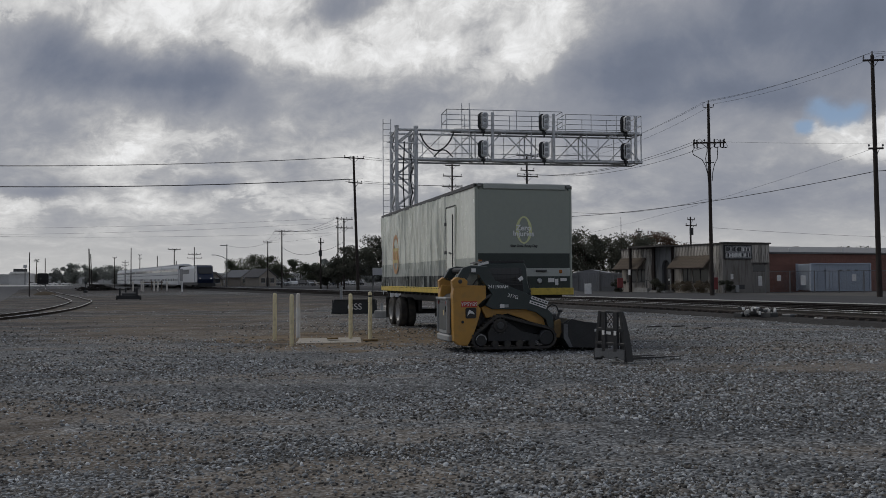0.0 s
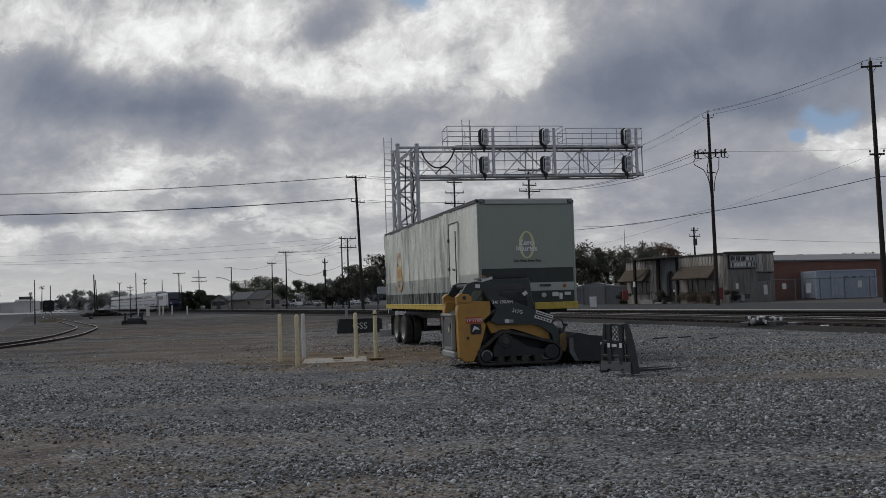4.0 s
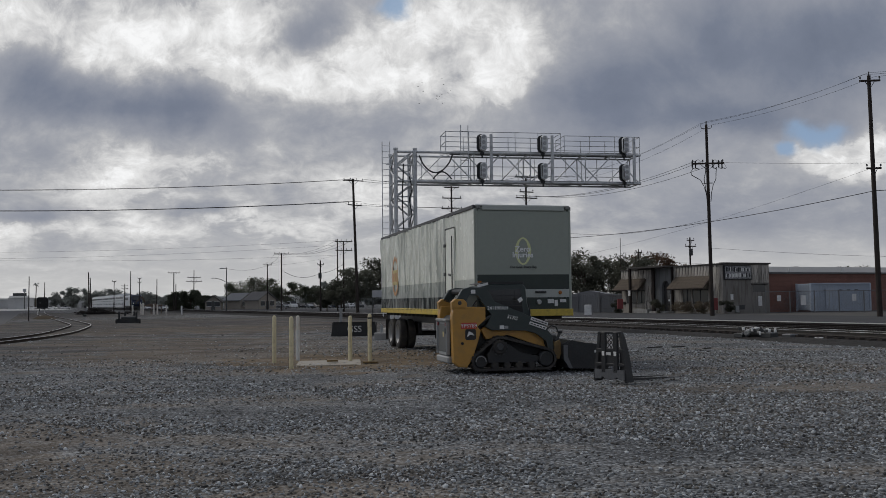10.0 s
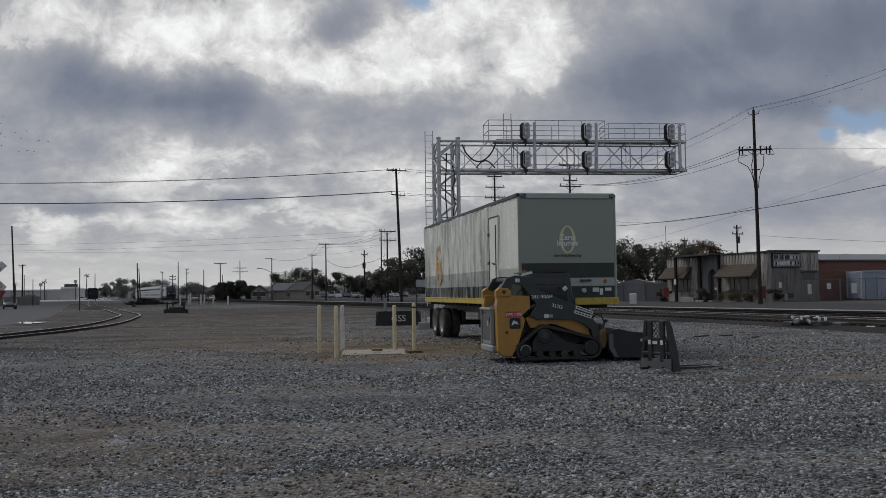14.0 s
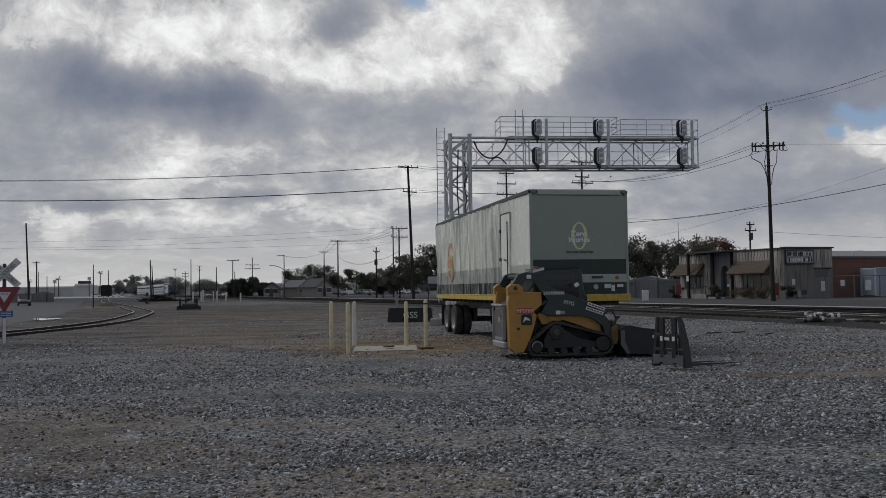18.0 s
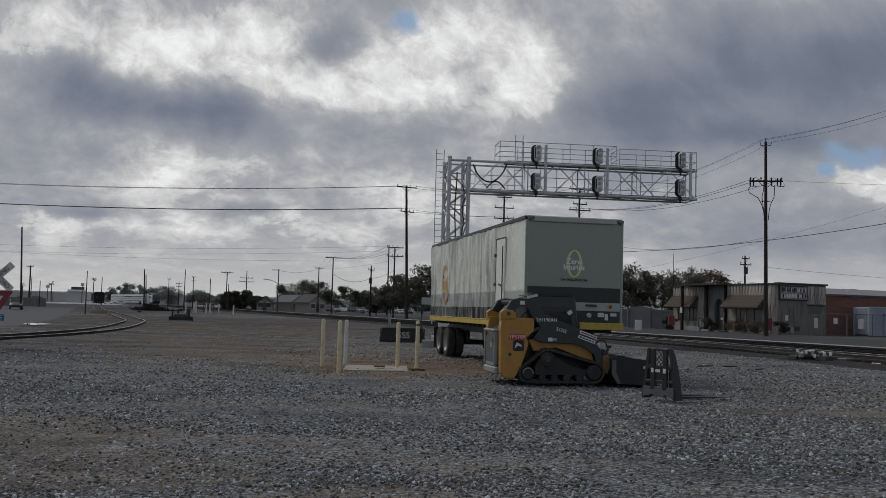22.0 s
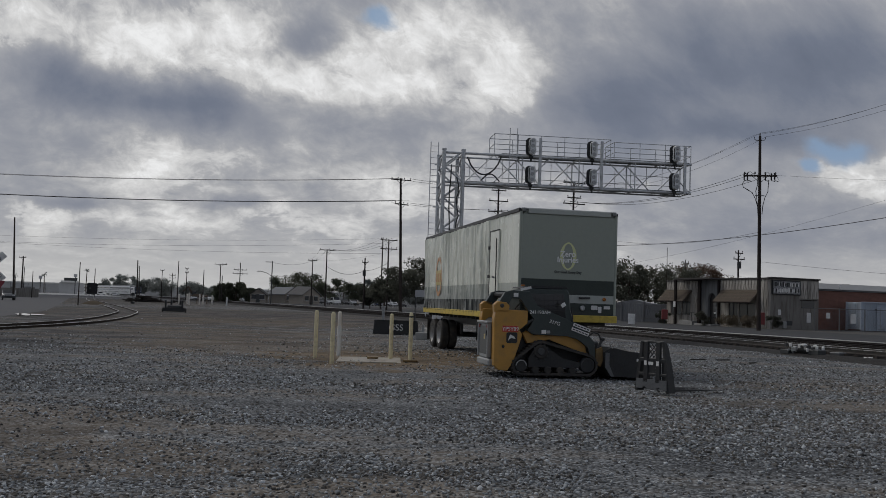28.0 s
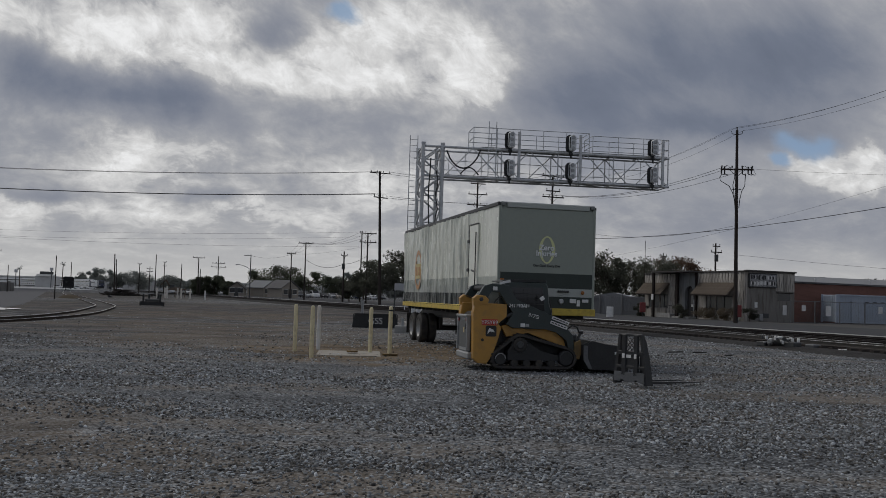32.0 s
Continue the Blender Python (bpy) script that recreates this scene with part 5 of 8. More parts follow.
def wires():
    pr = Vector((PR[0] - 0.1, PR[1], 15.6))
    pe = Vector((PE[0] - 0.2, PE[1], 17.2))
    p9 = Vector((9.7, 110, 16.0))
    for k in (-0.6, 0.0, 0.6):
        a = Vector((NX * k, NY * k, -0.35 * abs(k)))
        wire(pr + a, pe + a, 0.35, 0.011)
        wire(pr + a, p9 + a * 2 + Vector((0, 0, -0.1)), 1.4, 0.011)
        b = pe + (pe - pr) * 2.4
        wire(pe + a, (b.x, b.y, 17.6), 1.0, 0.011)
    for k in (-1.1, -0.5, 1.1):
        a = Vector((NX * k, NY * k, 0))
        wire(Vector((PR[0], PR[1], 12.45)) + a, Vector((9.7, 110, 13.8)) + a, 1.1)
    wire((PR[0] + 1.0, PR[1] + 0.4, 12.4), (60.0, 82.0, 14.2), 0.5, 0.009)
    wire((PE[0], PE[1], 10.6), (9.7, 110, 5.6), 0.7, 0.008)
    wire((PE[0] - 0.1, PE[1], 8.95), (9.7, 110, 8.7), 0.75, 0.026, "thick black cable bundle between poles")
    wire((PE[0] - 0.1, PE[1], 8.95), (48.0, 38.0, 9.6), 0.5, 0.026, "thick black cable bundle between poles")
    wire((PR[0], PR[1], 7.9), (9.7, 110, 10.4), 1.2, 0.012)
    wire((PR[0], PR[1], 5.6), (70, 100, 6.0), 0.6, 0.010)
    wire((9.7, 110, 7.2), (64, 112, 4.2), 0.4, 0.010)
    # the lines that leave the left-hand pole
    for dz, zz, r in ((0.15, 16.95, 0.022), (0.0, 16.95, 0.022)):
        wire((PL[0] - 0.9 + dz * 4, PL[1], 17.2), (-92.0, 100.0 + 8 * dz, 15.6), 1.3, r, n=24)
    for k in (-0.8, 0.0, 0.9):
        wire((PL[0] - 0.3 + k, PL[1], 14.4), (-92.0, 100.0 + 1.0 * k, 13.5), 1.3, 0.020, n=24)
    for k in (-1.2, 1.2):
        wire((PL[0] - 0.5 + k, PL[1], 17.2), (1.2 + k, 125.0, 16.9), 0.2, 0.02)
        wire((PL[0] - 0.4 + k, PL[1], 14.1), (1.2 + k, 125.0, 14.0), 0.2, 0.02)
        wire((1.2 + k, 125.0, 16.8), (9.7 + k, 110.0, 15.9), 0.3, 0.02)
    # low lines across the yards to the left
    for z0, z1, x1, y1 in ((12.4, 9.0, -125.0, 175.0), (11.6, 7.8, -125.0, 178.0), (9.9, 8.2, -125.0, 172.0)):
        wire((-17.7, 160.0, z0 - 0.3), (x1, y1, z1 + 3.5), 1.2, 0.014, n=24)
    for k in (-1.2, 0.0, 1.2):
        wire((-14.6 + k, 140.0, 10.7), (-28.8 + k, 170.0, 10.6), 0.9, 0.02)
        wire((-28.8 + k, 170.0, 10.6), (-35.0 + 0.6 * k, 190.0, 9.5), 0.5, 0.02)
    wire((-28.8, 170.0, 7.6), (-19.3, 150.0, 6.3), 1.0, 0.03)
    wire((-19.3, 150.0, 6.3), (-14.6, 140.0, 7.3), 0.3, 0.03)
    wire((-35.0, 190.0, 9.2), (-38.6, 170.0, 7.9), 0.6, 0.02)
    wire((-35.0, 190.0, 9.2), (-14.6, 140.0, 8.8), 0.4, 0.012)


wires()


# ---- compact track loader ----
def text_on(th, text, size, mat, m, label=""):
    return place(part("lettering", words(text, size, mat), None, th, label), m)


def loader():
    """Local: x forward, y to its left, z up, on the ground at its middle."""
    th = thing("track_loader", "yellow and black compact track loader with its bucket down", "loader", pose(1.46, 23.25, 0.0, 0, 0, 13))
    Y = 0.85

    def hull(cs, k=7):
        """Outline of a belt over round wheels, given in order: centre x, z, radius."""
        out = []
        n = len(cs)
        for i in range(n):
            x, z, r = cs[i]
            a0 = math.atan2(cs[i][1] - cs[i - 1][1], cs[i][0] - cs[i - 1][0]) + math.pi / 2
            j = (i + 1) % n
            a1 = math.atan2(cs[j][1] - z, cs[j][0] - x) + math.pi / 2
            while a1 > a0:
                a1 -= 2 * math.pi
            for q in range(k):
                a = a0 + (a1 - a0) * q / (k - 1)
                out.append((x + r * math.cos(a), z + r * math.sin(a)))
        return out
    wheels = [(-0.80, 0.235, 0.215), (-0.33, 0.56, 0.25), (0.80, 0.27, 0.25)]
    outer = hull(wheels)
    inner = hull([(x, z, r - 0.05) for x, z, r in wheels])
    for sgn in (-1, 1):
        y0, y1 = sgn * (Y - 0.32), sgn * Y
        n = len(outer)
        vs = [(x, y, z) for y in (y0, y1) for x, z in outer] + [(x, y, z) for y in (y0, y1) for x, z in inner]
        fs = [(i, (i + 1) % n, n + (i + 1) % n, n + i) for i in range(n)] + [(2 * n + i, 3 * n + i, 3 * n + (i + 1) % n, 2 * n + (i + 1) % n) for i in range(n)]
        fs += [(n + i, n + (i + 1) % n, 3 * n + (i + 1) % n, 3 * n + i) for i in range(n)] + [(i, 2 * n + i, 2 * n + (i + 1) % n, (i + 1) % n) for i in range(n)]
        tr = part("rubber_track", Shape().add(vs, fs), M_RUBBER, th, "dusty black rubber crawler track")
        # lugs along the belt
        loop = outer + [outer[0]]
        lens = [math.hypot(loop[i + 1][0] - loop[i][0], loop[i + 1][1] - loop[i][1]) for i in range(n)]
        tot = sum(lens)
        for q in range(54):
            d = tot * q / 54
            i = 0
            while d > lens[i]:
                d -= lens[i]
                i += 1
            t = d / lens[i]
            x = loop[i][0] + (loop[i + 1][0] - loop[i][0]) * t
            z = loop[i][1] + (loop[i + 1][1] - loop[i][1]) * t
            a = math.atan2(loop[i + 1][1] - loop[i][1], loop[i + 1][0] - loop[i][0])
            part("lug", LUG, None, tr).matrix_local = Matrix.Translation((x, (y0 + y1) / 2, z)) @ Matrix.Rotation(-a, 4, "Y")
        fr = part("track_frame", Shape().prism([(-0.62, 0.2), (0.62, 0.2), (0.68, 0.32), (0.2, 0.42), (-0.1, 0.62), (-0.5, 0.62), (-0.62, 0.4)], sgn * (Y - 0.30), sgn * (Y - 0.05), "y", ch=0.01), M_BLACK, th)
        sp = part("sprocket", Shape().disc((-0.33, sgn * (Y - 0.1), 0.56), 0.17, 0.2, "y", 16), M_RUBBER, th)
        part("hub", Shape().disc((-0.33, sgn * (Y + 0.0), 0.56), 0.09, 0.06, "y", 14), M_BLACKISH, sp)
        for i in range(12):
            a = 2 * math.pi * i / 12
            part("sprocket_tooth", Shape().box((-0.33 + 0.18 * math.cos(a), sgn * (Y - 0.06), 0.56 + 0.18 * math.sin(a)), (0.045, 0.06, 0.045), 0.008), M_BLACKISH, sp)
        for x, z, r in ((-0.80, 0.235, 0.15), (0.80, 0.27, 0.18)):
            w = part("idler_wheel", Shape().disc((x, sgn * (Y - 0.1), z), r, 0.2, "y", 20), M_BLACK, th)
            part("idler_ring", Shape().path([(x + (r - 0.03) * math.cos(a), sgn * (Y + 0.005), z + (r - 0.03) * math.sin(a)) for a in (math.pi * i / 16 for i in range(17))], 0.012), M_SILVER if x < 0 else M_BLACKISH, w, "worn rim")
        for x in (-0.45, -0.15, 0.15, 0.45):
            part("roller", Shape().disc((x, sgn * (Y - 0.12), 0.13), 0.09, 0.2, "y", 14), M_RUBBER, th)
    # chassis and yellow sides
    part("chassis", Shape().prism([(-1.2, 0.32), (0.85, 0.35), (0.95, 0.62), (0.6, 0.95), (-0.6, 1.05), (-1.3, 1.05)], -0.5, 0.5, "y", ch=0.03), M_BLACK, th)
    for sgn in (-1, 1):
        part("side_panel", Shape().prism([(-0.62, 0.74), (-0.1, 0.84), (0.55, 0.62), (0.86, 0.50), (0.74, 0.90), (0.05, 1.00), (-0.62, 1.04), (-0.74, 0.98)], sgn * 0.50, sgn * 0.64, "y", ch=0.012), M_LOADER, th)
        part("rear_panel", Shape().prism([(-1.44, 0.22), (-1.32, 0.12), (-1.12, 0.10), (-0.98, 0.30), (-0.84, 0.72), (-0.78, 0.95), (-0.86, 1.05), (-0.66, 1.22), (-0.66, 1.50), (-1.42, 1.52), (-1.46, 1.30)], sgn * 0.54, sgn * 0.80, "y", ch=0.018), M_LOADER, th, "yellow rear side panel")
        tw = part("arm_tower", Shape().prism([(-1.46, 1.45), (-1.12, 1.45), (-1.10, 1.60), (-1.18, 1.68), (-1.38, 1.70), (-1.47, 1.62)], sgn * 0.60, sgn * 0.80, "y", ch=0.015), M_LOADER, th)
        part("pivot_pin", Shape().disc((-1.28, sgn * 0.80, 1.60), 0.05, 0.04, "y", 12), M_BLACKISH, tw)
        part("lift_arm", Shape().prism([(-1.36, 1.66), (-1.20, 1.92), (-1.02, 1.97), (-0.62, 1.95), (-0.42, 1.62), (0.28, 1.34), (0.70, 1.12), (0.98, 0.82), (1.06, 0.36), (0.92, 0.34), (0.84, 0.68), (0.60, 0.86), (0.34, 0.93), (-0.50, 0.95), (-0.66, 1.04), (-0.50, 1.30), (-0.72, 1.60), (-0.84, 1.78), (-1.04, 1.80), (-1.16, 1.60)], sgn * 0.60, sgn * 0.76, "y", ch=0.012), M_LARM, th, "dark lift arm")
        part("lift_cylinder", Shape().tube((-1.0, sgn * 0.69, 1.05), (-0.25, sgn * 0.69, 1.40), 0.045, n=10), M_BLACKISH, th)
        part("tilt_cylinder", Shape().tube((0.88, sgn * 0.45, 0.95), (1.16, sgn * 0.45, 0.42), 0.04, n=10), M_BLACKISH, th)
        part("hose", Shape().path([(-0.95 + 0.05 * i, sgn * 0.70, 1.52 + 0.16 * math.sin(i * 0.45)) for i in range(9)], 0.016), M_BLACK, th)
    part("rear_cross_tube", Shape().tube((-1.08, -0.6, 1.86), (-1.08, 0.6, 1.86), 0.07, n=10), M_BLACK, th)
    part("bonnet", Shape().prism([(-1.44, 0.5), (-1.44, 1.18), (-1.30, 1.30), (-0.7, 1.36), (-0.7, 0.5)], -0.54, 0.54, "y", ch=0.02), M_BLACK, th)
    rd = part("rear_door", Shape().box((-1.47, 0.0, 0.78), (0.08, 1.02, 0.86), 0.03), M_SILVER, th, "grey rear engine door with a screen")
    part("grille_screen", Shape().box((-1.512, 0.0, 0.78), (0.02, 0.80, 0.66), 0.01), M_GRILL, rd)
    part("sticker", Shape().box((-1.526, -0.12, 0.86), (0.006, 0.10, 0.12)), M_EMBLEM, rd)
    part("latch", Shape().box((-1.53, -0.36, 0.95), (0.03, 0.06, 0.14), 0.01), M_BLACK, rd)
    part("door_frame", Shape().box((-1.50, 0.0, 1.20), (0.14, 1.1, 0.06), 0.015), M_SILVER, rd)
    part("door_frame", Shape().box((-1.50, -0.5, 0.78), (0.10, 0.06, 0.8), 0.012), M_SILVER, rd)
    part("door_frame", Shape().box((-1.50, 0.5, 0.78), (0.10, 0.06, 0.8), 0.012), M_SILVER, rd)
    for y in (-0.40, 0.40):
        part("tail_lamp", Shape().box((-1.53, y, 1.10), (0.03, 0.10, 0.08), 0.01), M_RED, rd)
    part("bumper", Shape().box((-1.46, 0.0, 0.27), (0.16, 1.2, 0.16), 0.03), M_SILVER, th)
    # cab
    cab = part("cab", Shape().prism([(-0.74, 1.05), (-0.80, 1.80), (-0.70, 2.00), (-0.55, 2.03), (0.36, 2.03), (0.42, 1.95), (0.46, 1.55), (0.60, 1.10), (0.60, 0.92)], -0.52, 0.52, "y", ch=0.02), M_CAB, th, "black cab with barred side windows")
    part("cab_roof", Shape().prism([(-0.72, 2.03), (0.40, 2.05), (0.36, 2.10), (-0.50, 2.09), (-0.70, 2.06)], -0.50, 0.50, "y", ch=0.012), M_BLACK, cab)
    for sgn in (-1, 1):
        wd = part("side_window", Shape().prism([(-0.58, 1.42), (-0.60, 1.90), (0.28, 1.92), (0.34, 1.36)], sgn * 0.522, sgn * 0.532, "y"), M_GLASS, cab, "dark side window")
        for i in range(8):
            x = -0.52 + i * 0.11
            part("window_bar", Shape().bar((x, sgn * 0.540, 1.42), (x, sgn * 0.540, 1.90), 0.010, 0.010), M_GLASS, wd)
        for z in (1.52, 1.64, 1.76):
            part("window_bar", Shape().bar((-0.58, sgn * 0.548, z), (0.32, sgn * 0.548, z), 0.014, 0.014), M_BLACK, wd)
    part("grab_handle", Shape().path([(0.44, -0.56, 1.18), (0.50, -0.58, 1.35), (0.46, -0.56, 1.62)], 0.014), M_BLACK, cab)
    part("roof_edge", Shape().bar((-0.78, -0.53, 1.99), (-0.52, -0.53, 2.05), 0.02, 0.06), M_WHITE, cab)
    part("beacon", Shape().tube((-0.5, 0.3, 2.09), (-0.5, 0.3, 2.13), 0.05, n=10), M_AMBER, cab)
    # decals on the seen side
    fac = lambda x, z, y=-0.803: pose(x, y, z, 90, 0, 0)
    pl = part("red_tag", Shape().box((-1.07, -0.803, 1.07), (0.38, 0.008, 0.14), 0.002), M_DECALRED, th, "red tag with white characters")
    text_on(pl, "YPSY89", 0.125, M_WHITE, fac(-1.07, 1.065, -0.809))
    lg = part("dark_emblem", Shape().prism([(-1.16, 0.77), (-1.13, 0.74), (-0.93, 0.74), (-0.90, 0.77), (-0.90, 0.96), (-0.93, 0.99), (-1.13, 0.99), (-1.16, 0.96)], -0.801, -0.808, "y"), M_BLACK, th, "small black emblem plate")
    part("emblem_shape", Shape().prism([(-1.12, 0.80), (-1.05, 0.86), (-0.94, 0.84), (-0.98, 0.90), (-1.07, 0.94), (-1.10, 0.88)], -0.808, -0.812, "y"), M_WHITE, lg)
    text_on(th, "241190AH", 0.115, M_LETTER, fac(-0.36, 1.47, -0.775), "white stencilled characters")
    text_on(th, "317G", 0.12, M_LETTER, fac(0.0, 1.24, -0.775) @ pose(0, 0, 0, 0, 0, -14), "white model number")
    for k in range(2):
        st = place(part("sticker", Shape().box((0, 0, 0), (0.44, 0.075, 0.006), 0.002), M_WHITE, th, "white sticker with small print"), fac(0.66, 1.15 - 0.105 * k, -0.79) @ pose(-0.04 * k, 0, 0, 0, 0, -19))
        for i in range(5):
            place(part("print_bar", Shape().box((0, 0, 0), (0.06, 0.03, 0.004)), M_BLACKISH, st), pose(-0.16 + 0.08 * i, 0, 0.004))
    for x, z, r in ((-0.95, 1.86, 0), (0.20, 1.66, 35), (-0.26, 1.02, 0)):
        place(part("sticker", Shape().box((0, 0, 0), (0.11, 0.09, 0.006), 0.002), M_WHITE, th), fac(x, z, -0.772) @ pose(0, 0, 0, 0, 0, r))
    place(part("sticker", Shape().box((0, 0, 0), (0.09, 0.07, 0.006), 0.002), M_SILVER, th), fac(-0.15, 1.02, -0.772))
    part("filler_cap", Shape().disc((-1.23, -0.803, 0.66), 0.035, 0.03, "y", 12), M_BLACK, th)
    part("step", Shape().box((0.42, -0.66, 0.98), (0.2, 0.08, 0.12), 0.01), M_LOADER, th)
    # quick coupler and bucket
    part("coupler", Shape().prism([(1.02, 0.22), (1.16, 0.16), (1.26, 0.50), (1.20, 0.66), (1.06, 0.60)], -0.55, 0.55, "y", ch=0.02), M_COUPLER, th, "worn yellow-brown coupler plate")
    bk = [(1.34, 0.03), (2.28, 0.0), (2.32, 0.02), (1.46, 0.10), (1.30, 0.30), (1.26, 0.54), (1.38, 0.66), (1.36, 0.70), (1.18, 0.60), (1.20, 0.24)]
    bucket = part("bucket", Shape().prism(bk, -0.92, 0.92, "y"), M_BLACK, th, "worn black steel bucket")
    for y in (-0.93, 0.93):
        part("bucket_side", Shape().prism([(1.36, 0.03), (2.31, 0.0), (2.34, 0.10), (2.16, 0.58), (1.72, 0.63), (1.40, 0.70), (1.24, 0.58), (1.26, 0.26)], y - 0.012, y + 0.012, "y"), M_BLACK, bucket)
        part("wear_plate", Shape().prism([(1.20, 0.24), (1.34, 0.03), (1.42, 0.03), (1.30, 0.30), (1.30, 0.58), (1.20, 0.58)], y - 0.02, y + 0.02, "y"), M_FORKPLATE, bucket, "scuffed grey back edge")
    part("cutting_edge", Shape().box((2.30, 0, 0.012), (0.16, 1.86, 0.02), 0.004), M_BLACKISH, bucket)
    for y in (-0.4, 0.4):
        part("bucket_lug", Shape().box((1.22, y, 0.56), (0.14, 0.1, 0.16), 0.02), M_COUPLER, bucket)
    place(part("sticker", Shape().box((0, 0, 0), (0.1, 0.06, 0.006), 0.002), M_WHITE, bucket), pose(2.02, -0.948, 0.42, 90, 0, 0))
    for y in (-0.62, 0.62):
        part("coupler_lever", Shape().bar((1.10, y, 0.62), (1.22, y, 0.86), 0.05, 0.06, 0.01), M_BLACKISH, th)
        part("lever_knob", Shape().box((1.24, y, 0.88), (0.10, 0.07, 0.07), 0.02), M_BLACK, th)
        part("hose", Shape().path([(0.92, y * 0.9, 0.95), (1.02, y * 0.95, 1.04), (1.14, y, 1.00), (1.20, y, 0.84), (1.18, y, 0.70)], 0.02), M_BLACK, th)
    part("hydraulic_block", Shape().box((1.14, -0.30, 0.74), (0.14, 0.26, 0.14), 0.02), M_BLACKISH, th)
    part("pin_plate", Shape().prism([(1.00, 0.30), (1.14, 0.24), (1.24, 0.52), (1.16, 0.70), (1.02, 0.64)], -0.80, -0.70, "y", ch=0.01), M_COUPLER, th)


LUG = Shape().box((0, 0, 0), (0.05, 0.31, 0.04), 0.008).mesh("lug", M_RUBBER)
M_LARM = surf("dark green-black arm paint", (0.034, 0.047, 0.045), 0.4, var=0.2, dirt=(0.06, 0.06, 0.055), amount=0.3)
M_CAB = surf("dark cab steel", (0.034, 0.048, 0.046), 0.38, var=0.2)
M_GRILL = surf("grey grille paint", (0.10, 0.105, 0.105), 0.5, var=0.15)
M_SILVER = surf("dusty grey frame", (0.33, 0.34, 0.34), 0.5, 0.2, var=0.12, dirt=(0.2, 0.18, 0.15), amount=0.4)
M_DECALRED = surf("red decal", (0.48, 0.045, 0.03), 0.45, var=0.05, bump=0.0)
M_FORKPLATE = surf("scuffed grey plate", (0.14, 0.145, 0.15), 0.5, 0.4, var=0.25)
M_COUPLER = surf("worn brown steel", (0.20, 0.13, 0.05), 0.6, 0.2, var=0.3, dirt=(0.06, 0.045, 0.03), amount=0.6)
loader()


def fork_frame():
    """Local: x along the tines, y across, z up."""
    th = thing("pallet_fork", "black pallet fork attachment standing on the gravel", "pallet fork", pose(3.38, 19.25, 0.0, 0, 0, 37))
    for y in (-0.42, 0.42):
        place(part("side_plate", Shape().prism([(-0.05, 0.0), (0.14, 0.0), (0.12, 0.45), (0.06, 0.86), (0.0, 1.0), (-0.05, 1.0)], -0.035, 0.035, "y", ch=0.006), M_BLACK, th), pose(0, y, 0, 8 if y > 0 else -8, 0, 0))
    for z, h, w in ((0.98, 0.05, 0.58), (0.62, 0.08, 0.68), (0.34, 0.06, 0.76)):
        part("cross_bar", Shape().box((-0.02, 0, z), (0.07, w, h), 0.01), M_BLACK, th)
    part("lower_plate", Shape().prism([(-0.40, 0.05), (-0.25, 0.05), (-0.22, 0.09), (-0.15, 0.09), (-0.12, 0.05), (0.12, 0.05), (0.15, 0.09), (0.22, 0.09), (0.25, 0.05), (0.40, 0.05), (0.40, 0.24), (-0.40, 0.24)], -0.07, -0.03, "x"), M_FORKPLATE, th, "scuffed grey lower mounting plate")
    for y in (-0.16, 0.16):
        part("mount_post", Shape().box((-0.04, y, 0.58), (0.06, 0.12, 0.82), 0.012), M_BLACK, th)
        place(part("sticker", Shape().box((0, 0, 0), (0.07, 0.09, 0.004), 0.001), M_WHITE, th), pose(-0.072, y, 0.56, 90, 0, -90))
    part("mount_plate", Shape().box((-0.03, 0.0, 0.48), (0.03, 0.34, 0.3), 0.01), M_BLACK, th)
    place(part("sticker", Shape().box((0, 0, 0), (0.16, 0.07, 0.004), 0.001), M_WHITE, th), pose(-0.05, 0.05, 0.56, 90, 0, -90))
    mesh_ = Shape()
    for i in range(-6, 12):
        a, b = (-0.40 + i * 0.09, 0.64), (-0.40 + i * 0.09 + 0.32, 0.98)
        for p, q in ((a, b), ((-a[0], a[1]), (-b[0], b[1]))):
            if max(abs(p[0]), abs(q[0])) < 0.30:
                mesh_.bar((0.0, p[0], p[1]), (0.0, q[0], q[1]), 0.01, 0.012)
    part("guard_mesh", mesh_, M_BLACK, th)
    for y in (-0.27, 0.20):
        t = part("tine", Shape().prism([(0.0, 0.04), (0.12, 0.02), (1.72, 0.015), (1.74, 0.022), (0.14, 0.075), (0.06, 0.10), (0.05, 0.62), (0.0, 0.62)], y - 0.055, y + 0.055, "y", ch=0.004), M_BLACK, th, "black steel tine")


fork_frame()


